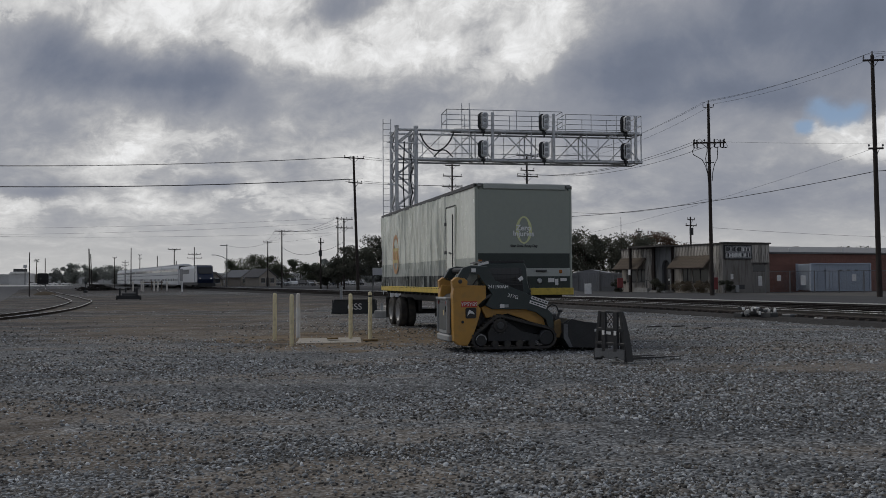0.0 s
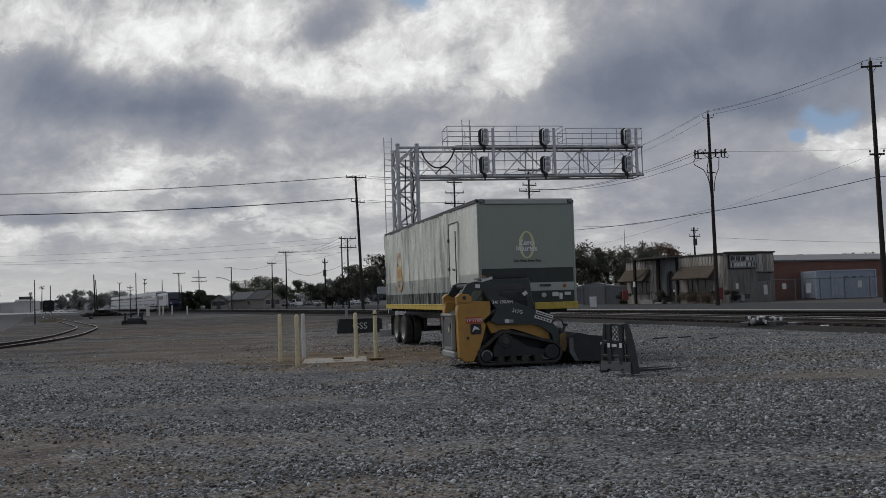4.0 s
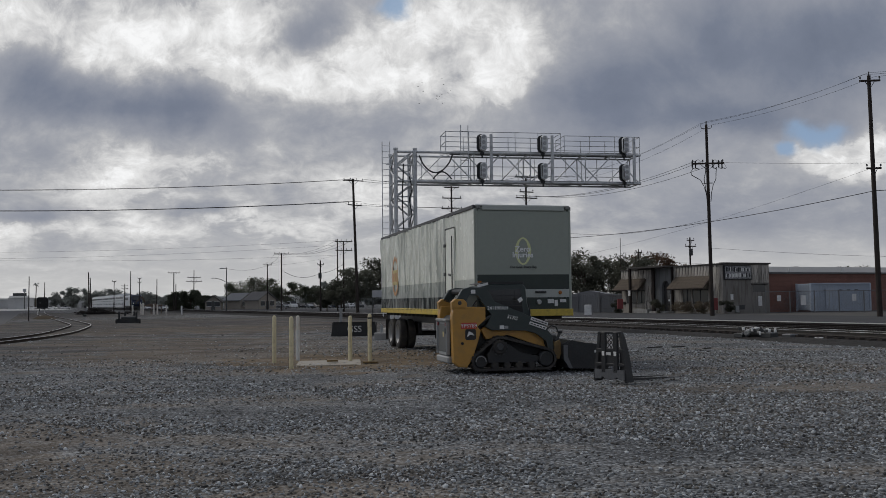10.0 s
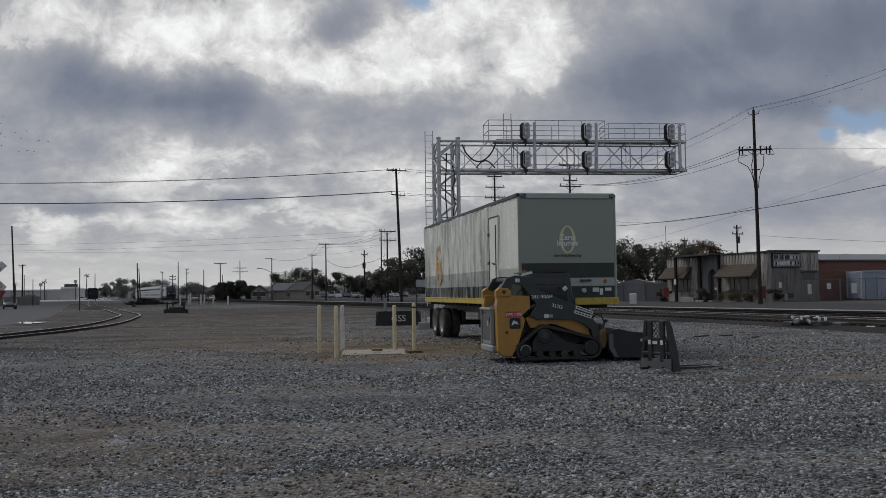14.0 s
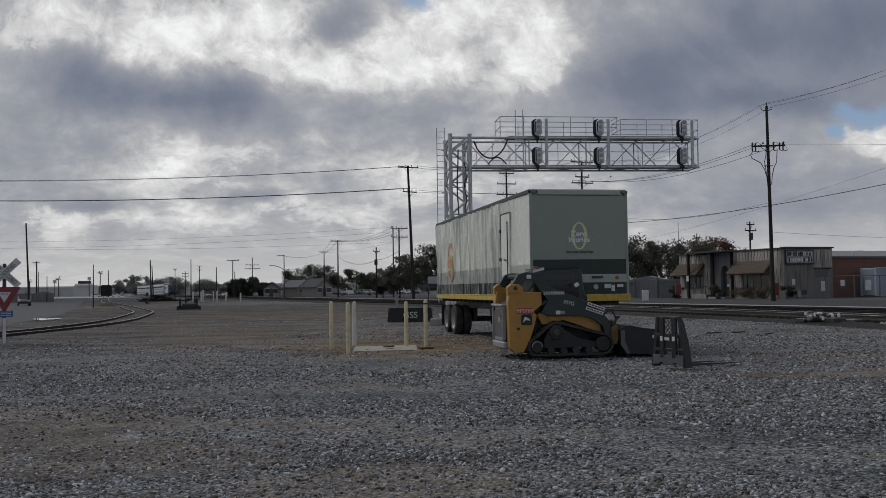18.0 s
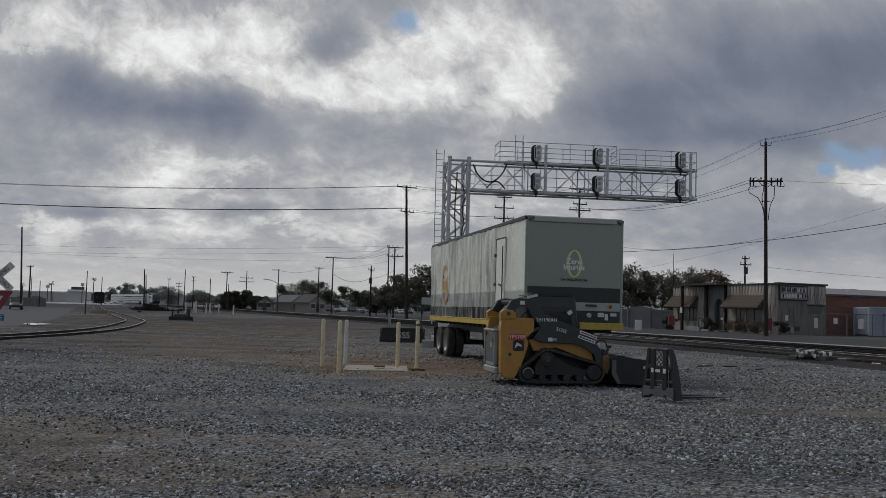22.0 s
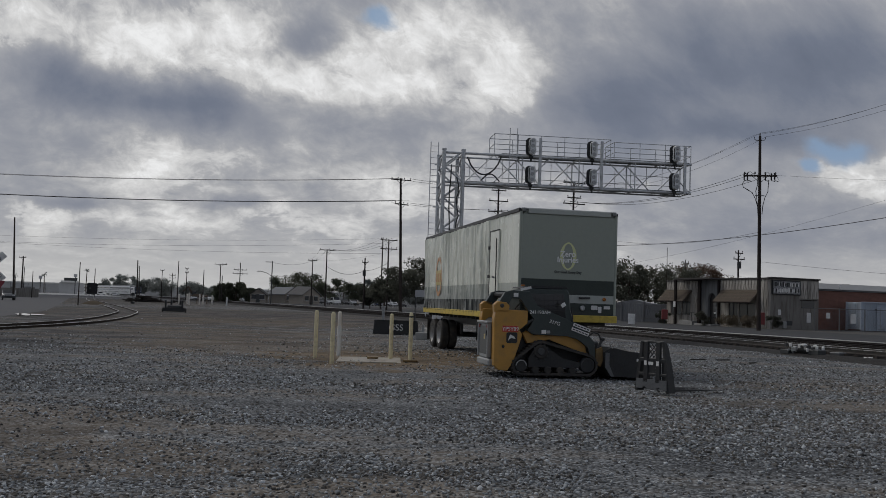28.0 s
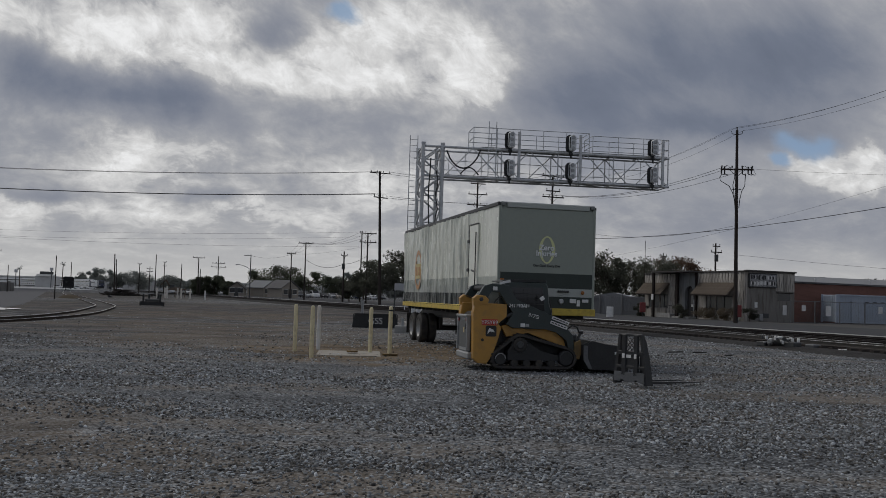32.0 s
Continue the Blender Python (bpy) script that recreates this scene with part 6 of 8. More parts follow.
# ---- bollards and pad ----
def bollards():
    for x, y, h, mat, lab in ((-4.70, 26.6, 1.30, M_CREAM, "cream-yellow steel bollard with a domed top"), (-3.88, 24.42, 1.30, M_CREAM, "cream-yellow steel bollard with a domed top"),
                              (-4.20, 27.6, 1.28, M_PALE, "pale grey and white painted bollard"), (-2.62, 26.9, 1.27, M_CREAM, "cream-yellow steel bollard with a domed top"), (-2.00, 26.0, 1.33, M_CREAM, "cream-yellow bollard with a dark collar below its dome")):
        th = thing("bollard", lab, "bollard", pose(x, y, 0), "bollards round the pad")
        r = 0.056
        sh = Shape()
        n = 18
        prof = [(r, -0.1), (r, h - 0.08), (r * 0.93, h - 0.045), (r * 0.72, h - 0.015), (r * 0.4, h - 0.002), (0.001, h)]
        vs = [(a * math.cos(2 * math.pi * i / n), a * math.sin(2 * math.pi * i / n), z) for i in range(n) for a, z in prof]
        k = len(prof)
        sh.add(vs, [(i * k + j, ((i + 1) % n) * k + j, ((i + 1) % n) * k + j + 1, i * k + j + 1) for i in range(n) for j in range(k - 1)])
        part("post", sh, mat, th, smooth=True)
        if x == -4.20:
            part("white_sleeve", Shape().tube((0, 0, 0.0), (0, 0, 0.86), r + 0.004, n=18), M_WHITE, th, "white painted lower half", smooth=True)
        if x == -2.00:
            part("collar", Shape().tube((0, 0, h - 0.14), (0, 0, h - 0.10), r + 0.004, n=18), M_BLACK, th, smooth=True)
            part("rust_base", Shape().box((0.02, 0, 0.02), (0.4, 0.3, 0.05), 0.01), M_COUPLER, th)
    th = thing("concrete_pad", "thin pale concrete slab with a steel lid", "slab", pose(-3.15, 26.3, -0.04, 0.6, -0.5, 6))
    part("slab", Shape().box((0, 0, 0.0), (1.75, 2.0, 0.07), 0.02), M_SLAB, th)
    part("lid", Shape().box((0.1, -0.1, 0.10), (0.3, 0.3, 0.05), 0.01), M_COUPLER, th)
    part("plank", Shape().box((-0.1, -1.04, 0.03), (1.7, 0.08, 0.04), 0.01), M_PALEWOOD, th)


M_SLAB = surf("pale concrete slab", (0.36, 0.335, 0.29), 0.8, var=0.15, scale=2, dirt=(0.26, 0.21, 0.15), amount=0.5)
M_PALEWOOD = surf("pale weathered wood", (0.26, 0.235, 0.19), 0.85, var=0.2)
bollards()


def spare_bucket():
    th = thing("spare_bucket", "black loader bucket with white painted letters lying in the yard", "bucket", pose(-4.4, 47.2, 0, 0, 0, 8))
    part("shell", Shape().prism([(-1.15, 0.0), (1.15, 0.0), (1.02, 0.66), (-1.02, 0.66)], -0.05, 0.05, "y", ch=0.015), M_BLACK, th)
    for x in (-1.08, 1.08):
        part("side", Shape().prism([(0.0, 0.0), (0.8, 0.0), (0.1, 0.66), (0.0, 0.66)], x - 0.02, x + 0.02, "x"), M_BLACK, th)
    part("floor_plate", Shape().box((0, 0.42, 0.02), (2.2, 0.8, 0.04), 0.01), M_BLACK, th)
    part("top_lip", Shape().box((0, -0.02, 0.67), (2.08, 0.14, 0.05), 0.01), M_BLACK, th)
    text_on(th, "GSS", 0.44, M_WHITE, pose(0.0, -0.056, 0.32, 90, 0, 0), "white hand-painted letters")


spare_bucket()


def yard_bits():
    """Sign board, signal box, pipe block and ground clutter near the trailer."""
    th = thing("notice_board", "plain grey board on two steel posts", "sign", pose(-5.0, 76.0, 0))
    for x in (-0.62, 0.62):
        part("sign_post", Shape().box((x, 0, 1.2), (0.08, 0.08, 2.5), 0.01), M_BLACKISH, th)
    part("board", Shape().box((0.0, -0.06, 2.30), (1.30, 0.04, 0.56), 0.008), M_BOARD, th)
    th = thing("marker_post", "short grey metal cabinet post", "post", pose(-8.8, 82.0, 0))
    part("shaft", Shape().box((0, 0, 0.5), (0.22, 0.2, 1.2), 0.02), M_SILVER, th)
    part("cap", Shape().box((0, 0, 1.12), (0.42, 0.3, 0.10), 0.02), M_SILVER, th)
    th = thing("valve_block", "pale concrete block with a pipe stub", "block", pose(-2.75, 42.5, 0))
    part("block", Shape().box((0, 0, 0.12), (0.65, 0.5, 0.34), 0.03), M_CONC, th)
    part("pipe", Shape().tube((0, 0, 0.25), (0, 0, 0.62), 0.07, n=10), M_SILVER, th)
    th = thing("utility_cabinet", "white metal utility cabinet beside the track", "cabinet", pose(13.0, 86.0, 0.12, 0, 0, -20))
    part("cabinet_body", Shape().box((0, 0, 0.55), (0.55, 0.45, 1.1), 0.02), M_WHITE, th)
    part("cabinet_door", Shape().box((0, -0.235, 0.55), (0.46, 0.02, 0.95), 0.006), M_WHITE, th)
    # switch machine
    th = thing("switch_machine", "grey switch machine with white parts beside the siding", "switch machine", pose(12.75, 38.7, 0.02, 0, 0, LINE))
    part("gear_case", Shape().box((-0.6, 0.0, 0.14), (0.6, 0.42, 0.24), 0.04), M_BLACKISH, th)
    part("motor", Shape().tube((-0.15, 0, 0.24), (0.35, 0, 0.24), 0.17, n=14), M_BLACKISH, th, smooth=True)
    part("lid", Shape().box((0.55, 0.0, 0.20), (0.30, 0.34, 0.22), 0.05), M_SILVER, th)
    part("lid", Shape().box((0.05, 0.05, 0.40), (0.16, 0.22, 0.10), 0.03), M_WHITE, th)
    for x, z in ((-0.75, 0.30), (-0.42, 0.32), (0.3, 0.36), (0.46, 0.12)):
        part("terminal", Shape().box((x, -0.16, z), (0.09, 0.10, 0.13), 0.02), M_WHITE, th)
        part("conduit", Shape().tube((x, -0.1, 0.0), (x + 0.1, -0.12, z), 0.03, n=8), M_BLACK, th)
    rb = random.Random(17)
    for i in range(20):
        x, z = -0.7 + 0.085 * i + rb.uniform(-0.05, 0.05), rb.uniform(0.10, 0.40)
        part("junction_box", Shape().box((x, (-0.24, 0.26)[i % 2] + rb.uniform(-0.04, 0.04), z), (rb.uniform(0.06, 0.14), 0.09, rb.uniform(0.06, 0.16)), 0.015), (M_WHITE, M_BLACKISH, M_SILVER)[i % 3], th)
    part("foot", Shape().box((0.95, 0.0, 0.10), (0.5, 0.5, 0.18), 0.02), M_BLACKISH, th)
    part("throw_rod", Shape().tube((0.2, 0.1, 0.12), (0.2, -2.2, 0.12), 0.03, n=6), M_RAIL, th)
    single("switch_block", Shape().box((0, 0, 0.10), (0.5, 0.4, 0.22), 0.03), M_FORKPLATE, "dull grey block beside the siding", "block", pose(13.75, 38.0, 0.0, 0, 0, LINE))
    single("switch_block", Shape().box((0, 0, 0.05), (0.35, 0.3, 0.14), 0.03), M_WHITE, "small white block in the gravel", "block", pose(14.4, 36.6, 0.0, 0, 0, LINE + 12))
    for x, y, l, a in ((7.05, 32.0, 0.5, 4), (7.9, 32.2, 0.45, -6), (8.55, 31.0, 0.2, 10)):
        single("scrap_strip", Shape().bar((-l / 2, 0, 0.03), (l / 2, 0.05, 0.05), 0.12, 0.04, 0.01), M_RUBBER, "flat black rubber strip on the gravel", "debris", pose(x, y, 0, 0, 0, a), "debris strips")


M_BOARD = surf("grey board", (0.42, 0.43, 0.44), 0.6, var=0.08)
yard_bits()


# ---- street-side buildings ----
def quad_wall(name, w, h, t, holes, mat, parent, m):
    """A wall in the xz plane, w wide and h high, t thick, with rectangular openings x0, x1, z0, z1."""
    xs = sorted({0.0, w, *[v for hh in holes for v in hh[:2]]})
    zs = sorted({0.0, h, *[v for hh in holes for v in hh[2:]]})
    nx, nz = len(xs), len(zs)

    def solid(i, j):
        if not (0 <= i < nx - 1 and 0 <= j < nz - 1):
            return False
        cx, cz = (xs[i] + xs[i + 1]) / 2, (zs[j] + zs[j + 1]) / 2
        return not any(a < cx < b and c < cz < d for a, b, c, d in holes)

    def at(i, j, k):
        return (k * nz + j) * nx + i
    vs = [(x, y, z) for y in (0.0, t) for z in zs for x in xs]
    fs = []
    for i in range(nx - 1):
        for j in range(nz - 1):
            if not solid(i, j):
                continue
            fs += [(at(i, j, 0), at(i + 1, j, 0), at(i + 1, j + 1, 0), at(i, j + 1, 0)), (at(i, j, 1), at(i, j + 1, 1), at(i + 1, j + 1, 1), at(i + 1, j, 1))]
            for di, dj, p, q in ((-1, 0, (i, j), (i, j + 1)), (1, 0, (i + 1, j), (i + 1, j + 1)), (0, -1, (i, j), (i + 1, j)), (0, 1, (i, j + 1), (i + 1, j + 1))):
                if not solid(i + di, j + dj):
                    fs.append((at(*p, 0), at(*q, 0), at(*q, 1), at(*p, 1)))
    used = sorted({k for f in fs for k in f})
    back = {k: n for n, k in enumerate(used)}
    sh = Shape().add([vs[k] for k in used], [tuple(back[k] for k in f) for f in fs])
    return place(part(name, sh, mat, parent), m)


M_SHOPGLASS = glass("dusty shop glass", (0.05, 0.052, 0.05), 0.25)


def shop():
    """Local: x along the street front, ending at the corner x = 0.3; y into the building."""
    c = T(34.5, 20.0, 0.28)
    th = thing("stucco_building", "run-down stained stucco building with shingled awnings and an arched entry", "building", Matrix.Translation(c) @ Matrix.Rotation(radians(LINE + 180), 4, "Z"))
    F, H, E0, E1 = 15.0, 4.45, 0.3, 5.74
    wins = [(-14.2, -12.5, 1.0, 2.3), (-12.3, -11.0, 1.0, 2.3), (-5.05, -3.8, 0.95, 2.25), (-3.6, -1.4, 0.95, 2.25)]
    left = quad_wall("front_wall", 5.2, H - 0.12, 0.3, [(a + F, b + F, p, q) for a, b, p, q in wins[:2]], M_STUCCO, th, pose(-F, 0, 0))
    right = quad_wall("front_wall", 6.72, H, 0.3, [(a + 6.42, b + 6.42, p, q) for a, b, p, q in wins[2:]], M_STUCCO, th, pose(-6.42, 0, 0))
    for x0, x1, z0, z1 in wins:
        w = part("window", Shape().box(((x0 + x1) / 2, 0.07, (z0 + z1) / 2), (x1 - x0, 0.03, z1 - z0)), M_SHOPGLASS, th, "dusty dark shop window")
        part("window_sill", Shape().box(((x0 + x1) / 2, 0.04, z0 - 0.03), (x1 - x0 + 0.1, 0.16, 0.06), 0.01), M_STUCCO2, w)
        part("mullion", Shape().box(((x0 + x1) / 2, 0.04, (z0 + z1) / 2), (0.05, 0.05, z1 - z0), 0.01), M_BLACKISH, w)
    # grey entry bay with an arched doorway between dark posts
    arch = [(-7.55 + 0.62 * math.cos(a), 2.45 + 0.72 * math.sin(a)) for a in (math.pi * i / 12 for i in range(13))]
    part("entry_bay", Shape().prism([(-9.8, 0.0), (-8.17, 0.0)] + arch[::-1] + [(-6.93, 0.0), (-6.42, 0.0), (-6.42, H + 0.05), (-9.8, H + 0.05)], -0.04, 0.3, "y"), M_ENTRY, th, "grey-blue plastered entry bay")
    d = part("door", Shape().prism([(-8.2, 0.0), (-6.9, 0.0)] + [(x, z) for x, z in arch], 0.24, 0.30, "y"), M_DOOR, th, "dark arched wooden door")
    part("door_glass", Shape().box((-7.4, 0.23, 1.5), (0.5, 0.02, 1.5), 0.005), M_GLASS, d)
    part("door_handle", Shape().box((-7.0, 0.21, 1.05), (0.05, 0.06, 0.2), 0.01), M_ALU, d)
    part("wall_lamp", Shape().box((-6.66, -0.12, 2.05), (0.16, 0.16, 0.4), 0.03), M_BLACKISH, th)
    part("door_notice", Shape().box((-7.4, 0.215, 1.25), (0.3, 0.01, 0.2)), M_WHITE, d)
    for x, w, y in ((-11.95, 0.30, -1.1), (-9.35, 0.24, -0.2), (-8.85, 0.30, -0.5), (-6.42, 0.20, -0.12)):
        part("dark_post", Shape().box((x, y, 2.2), (w, 0.2, 4.5), 0.02), M_DARKWOOD, th)
    part("entry_canopy", Shape().box((-9.2, -0.5, H + 0.06), (5.9, 1.5, 0.16), 0.02), M_DARKROOF, th)
    # street-end wall: dark lower wall, stained boards above
    part("end_wall", Shape().box((E0 - 0.15, (E1 + 0.3) / 2, 2.25), (0.3, E1 - 0.3, 4.5)), M_STUCCO2, th)
    part("window", Shape().box((E0 + 0.006, 4.5, 2.28), (0.02, 1.45, 0.66)), M_GLASS, th)
    part("window_hood", Shape().box((E0 + 0.06, 4.55, 2.66), (0.12, 1.9, 0.08), 0.01), M_DARKWOOD, th)
    part("back_wall", Shape().box((-F + 0.15, 2.85, 2.1), (0.3, 5.1, 4.2)).box((-F / 2, 5.55, 2.1), (F, 0.3, 4.2)), M_STUCCO2, th)
    part("roof", Shape().box((-F / 2, 2.85, 4.1), (F - 0.7, 5.0, 0.15)), M_DARKROOF, th)
    part("parapet_cap", Shape().box((-12.4, 0.1, H - 0.07), (5.3, 0.5, 0.10), 0.02), M_DARKROOF, th)
    part("parapet_cap", Shape().box((-2.9, 0.1, H + 0.05), (7.1, 0.5, 0.12), 0.02), M_DARKROOF, th)
    part("parapet_cap", Shape().box((E0 - 0.08, 3.0, H + 0.12), (0.5, 5.7, 0.13), 0.02), M_DARKROOF, th)
    # awnings with shingle courses
    for x0, x1 in ((-15.1, -10.8), (-6.05, -0.8)):
        aw = part("awning", Shape().prism([(0.02, 3.42), (-0.05, 3.45), (-1.1, 2.35), (-1.06, 2.25), (0.02, 3.3)], x0, x1, "x"), M_AWNING, th, "sagging brown shingled awning")
        part("awning_lip", Shape().box(((x0 + x1) / 2, -1.1, 2.27), (x1 - x0, 0.08, 0.10), 0.01), M_DARKWOOD, aw)
        k = int((x1 - x0) / 0.3)
        for i in range(k):
            for j in range(4):
                part("shingle", SHINGLE, None, aw).matrix_local = pose(x0 + 0.15 + i * 0.3 + 0.04 * math.sin(i * 3 + j), -0.17 - 0.26 * j, 3.33 - 0.27 * j + 0.02, 46, 0, 2 * math.sin(i * 1.7 + j))
    # stained vertical boards on the upper front and the pale corner boards
    random.seed(3)
    for i in range(34):
        x = -14.8 + i * 0.44
        if -9.9 < x < -6.3 or -10.7 < x < -10.2:
            continue
        part("board", BOARD, None, th).matrix_local = pose(x, -0.02 - 0.014 * random.random(), 3.86 + 0.08 * random.random())
    for x in (-10.5, -10.08, -0.45, 0.0):
        part("long_board", LONGBOARD, None, th).matrix_local = pose(x, -0.03, 2.15)
    for i in range(5):
        part("board", ENDBOARD, None, th).matrix_local = pose(E0 + 0.02, 3.75 + i * 0.44, 3.6, 0, 0, 90)
    sg = part("sign", Shape().box((E0 + 0.08, 1.98, 3.72), (0.12, 3.2, 1.30), 0.02), M_BLACK, th, "weathered black and white painted sign")
    part("sign_face", Shape().box((E0 + 0.148, 1.98, 3.72), (0.012, 3.0, 1.12)), M_SIGNFACE, sg)
    for row, zc in enumerate((3.99, 3.46)):
        y = 0.58
        while y < 3.3:
            w = 0.06 + 0.10 * random.random()
            h = 0.22 + 0.2 * random.random()
            part("sign_bar", Shape().box((E0 + 0.158, y + w / 2, zc + 0.06 * (random.random() - 0.5)), (0.012, w, h)), M_WHITE if random.random() < 0.45 else M_BLACK, sg)
            y += w + 0.03 + 0.04 * random.random()
    part("step", Shape().box((-7.6, -0.6, 0.08), (2.6, 1.0, 0.2), 0.02), M_CONC, th)
    part("planter", Shape().box((-10.4, -0.7, 0.2), (2.2, 0.6, 0.45), 0.03), M_CONC, th)
    part("door_rail", Shape().tube((-9.8, -1.0, 0.4), (-9.8, -1.0, 1.2), 0.03, n=6).tube((-9.4, -1.0, 0.4), (-9.4, -1.0, 1.2), 0.03, n=6).tube((-9.8, -1.0, 1.2), (-9.0, -1.0, 1.2), 0.03, n=6), M_BLACK, th)
    part("notice", Shape().box((-11.95, -1.22, 2.0), (0.36, 0.02, 0.55)), M_WHITE, th)
    for y, z, w, h in ((1.3, 1.5, 0.32, 0.5), (4.6, 1.1, 0.45, 0.9)):
        part("notice", Shape().box((E0 + 0.02, y, z), (0.02, w, h)), M_WHITE, th)
    part("wall_vent", Shape().box((E0 + 0.02, 2.4, 0.55), (0.03, 0.7, 0.4), 0.005), M_BLACKISH, th)
    part("meter", Shape().box((E0 + 0.1, 1.8, 0.4), (0.16, 0.4, 0.6), 0.03), M_SILVER, th)


M_ENTRY = surf("grey plaster", (0.22, 0.225, 0.225), 0.9, var=0.15, scale=1, dirt=(0.12, 0.115, 0.11), amount=0.5, streak=True, spec=0.05)
M_DARKWOOD = surf("dark stained post", (0.03, 0.024, 0.022), 0.8, var=0.2, spec=0.1)
M_SIGNFACE = surf("peeling sign paint", (0.30, 0.30, 0.30), 0.7, var=0.15, scale=3, dirt=(0.05, 0.05, 0.05), amount=0.95)
M_DOOR = surf("dark door wood", (0.03, 0.028, 0.028), 0.5, var=0.2)
SHINGLE = Shape().box((0, 0, 0), (0.27, 0.36, 0.02), 0.004).mesh("shingle", M_AWNING)
M_STAINED = surf("stained board", (0.46, 0.43, 0.385), 0.9, var=0.2, scale=1.5, bump=0.3, dirt=(0.075, 0.066, 0.058), amount=1.0, random_each=0.3, streak=True, spec=0.05)
BOARD = Shape().box((0, 0, 0), (0.41, 0.03, 1.0), 0.006).mesh("board", M_STAINED)
LONGBOARD = Shape().box((0, 0, 0), (0.40, 0.03, 4.2), 0.006).mesh("long_board", M_STAINED)
ENDBOARD = Shape().box((0, 0, 0), (0.41, 0.03, 1.6), 0.006).mesh("board", M_STAINED)
shop()


def brick_building():
    c = T(36.3, 25.2, 0.28)
    th = thing("brick_building", "long low dark red brick building with a grey roof edge", "building", Matrix.Translation(c) @ Matrix.Rotation(math.atan2(NY, NX), 4, "Z"))
    W = 34.0
    wall = part("front_wall", Shape().box((W / 2, 0.2, 1.85), (W, 0.38, 3.7)), M_MORTAR, th)
    part("roof", Shape().prism([(-0.2, 3.70), (14.0, 4.85), (14.0, 4.97), (-0.2, 3.84)], 0.0, W, "x"), M_ROOF, th, "pale grey sloping metal roof")
    part("gable", Shape().prism([(0.4, 3.6), (13.6, 3.6), (13.6, 4.80)], 0.02, 0.3, "x"), M_BRICK, th)
    part("roof_edge", Shape().box((W / 2, 0.1, 3.78), (W + 0.1, 0.6, 0.16), 0.02), M_ROOFEDGE, th)
    part("back_wall", Shape().box((0.2, 7.0, 1.8), (0.4, 13.0, 3.6)).box((W - 0.2, 7.0, 1.8), (0.4, 13.0, 3.6)).box((W / 2, 13.8, 1.8), (W, 0.4, 3.6)), M_BRICK, th)
    # courses: bricks are small at this range, so each course of the wall is one joined run of stretchers
    run = Shape()
    for j in range(46):
        for i in range(int(W / 0.44)):
            x = 0.22 + i * 0.44 + (0.22 if j % 2 else 0)
            if x < W - 0.2:
                run.box((x, 0.0, 0.06 + j * 0.079), (0.425, 0.03, 0.066))
    tagged(part("bricks", run, M_BRICK, th, "dark red brick courses"), kind="stuff")
    for x in (6.0, 13.0, 21.0):
        part("vent_pipe", Shape().tube((x, 1.0, 3.7), (x, 1.0, 4.3), 0.06, n=8), M_GALV, th)
    part("light", Shape().box((1.3, -0.12, 3.0), (0.8, 0.2, 0.3), 0.03), M_WHITE, th)
    # big shed behind
    th = thing("metal_shed", "large grey metal shed with a shallow roof", "building", pose(51.0, 138.0, 0.2, 0, 0, 20))
    part("wall_shell", Shape().prism([(-6.5, 0), (6.5, 0), (6.5, 4.5), (0, 5.7), (-6.5, 4.5)], 0, 22, "y"), M_FENCE, th)
    for sg in (-1, 1):
        part("roof", Shape().prism([(sg * 6.8, 4.45), (0, 5.75), (0, 5.9), (sg * 6.8, 4.6)], -0.3, 22.3, "y"), M_ROOF, th)
    part("ridge_cap", Shape().box((0, 11, 5.9), (0.6, 22.6, 0.12), 0.03), M_DARKROOF, th)


M_MORTAR = surf("dark mortar", (0.07, 0.05, 0.042), 0.9, var=0.2, spec=0.08)
M_ROOFEDGE = surf("grey roof edge", (0.22, 0.22, 0.22), 0.6, 0.2, var=0.15)
brick_building()


def container():
    c = Vector((34.25, 89.0, 0.28))
    th = thing("storage_container", "pale blue-grey storage container with ribbed sides and doors", "container", Matrix.Translation(c) @ pose(0, 0, 0, 0, 0, 10))
    L, W, H = 6.06, 2.44, 2.6
    part("body", Shape().box((L / 2, W / 2, H / 2 + 0.12), (L - 0.1, W - 0.1, H - 0.1), 0.02), M_CONTAINER, th)
    for i in range(22):
        part("rib", RIB, None, th).matrix_local = pose(0.2 + i * 0.27, 0.0, H / 2 + 0.12)
    for i in range(8):
        part("rib", RIB, None, th).matrix_local = pose(0.0, 0.25 + i * 0.28, H / 2 + 0.12, 0, 0, 90)
    for x in (0, L):
        for y in (0, W):
            part("corner_post", Shape().box((x, y, H / 2 + 0.1), (0.16, 0.16, H), 0.01), M_CONTAINER, th)
    for z in (0.15, H + 0.06):
        part("side_rail", Shape().box((L / 2, -0.01, z), (L, 0.12, 0.12), 0.01), M_CONTAINER, th)
    for x in (1.0, 2.5, 3.3, 4.1):
        part("vent_slot", Shape().box((x + 0.5, -0.07, 2.05), (0.35, 0.03, 0.1), 0.005), M_BLACKISH, th)
    dr = part("door", Shape().box((2.0, -0.08, 1.25), (1.1, 0.05, 2.0), 0.01), M_CONTAINER, th)
    for x in (1.8, 2.15):
        part("lock_rod", Shape().tube((x, -0.13, 0.3), (x, -0.13, 2.2), 0.02, n=6), M_ALU, dr)


RIB = Shape().box((0, 0, 0), (0.16, 0.010, 2.4), 0.004).mesh("rib", M_CONTAINER)
container()


M_FENCEPOST = surf("dull fence steel", (0.17, 0.17, 0.17), 0.6, 0.2, var=0.2)


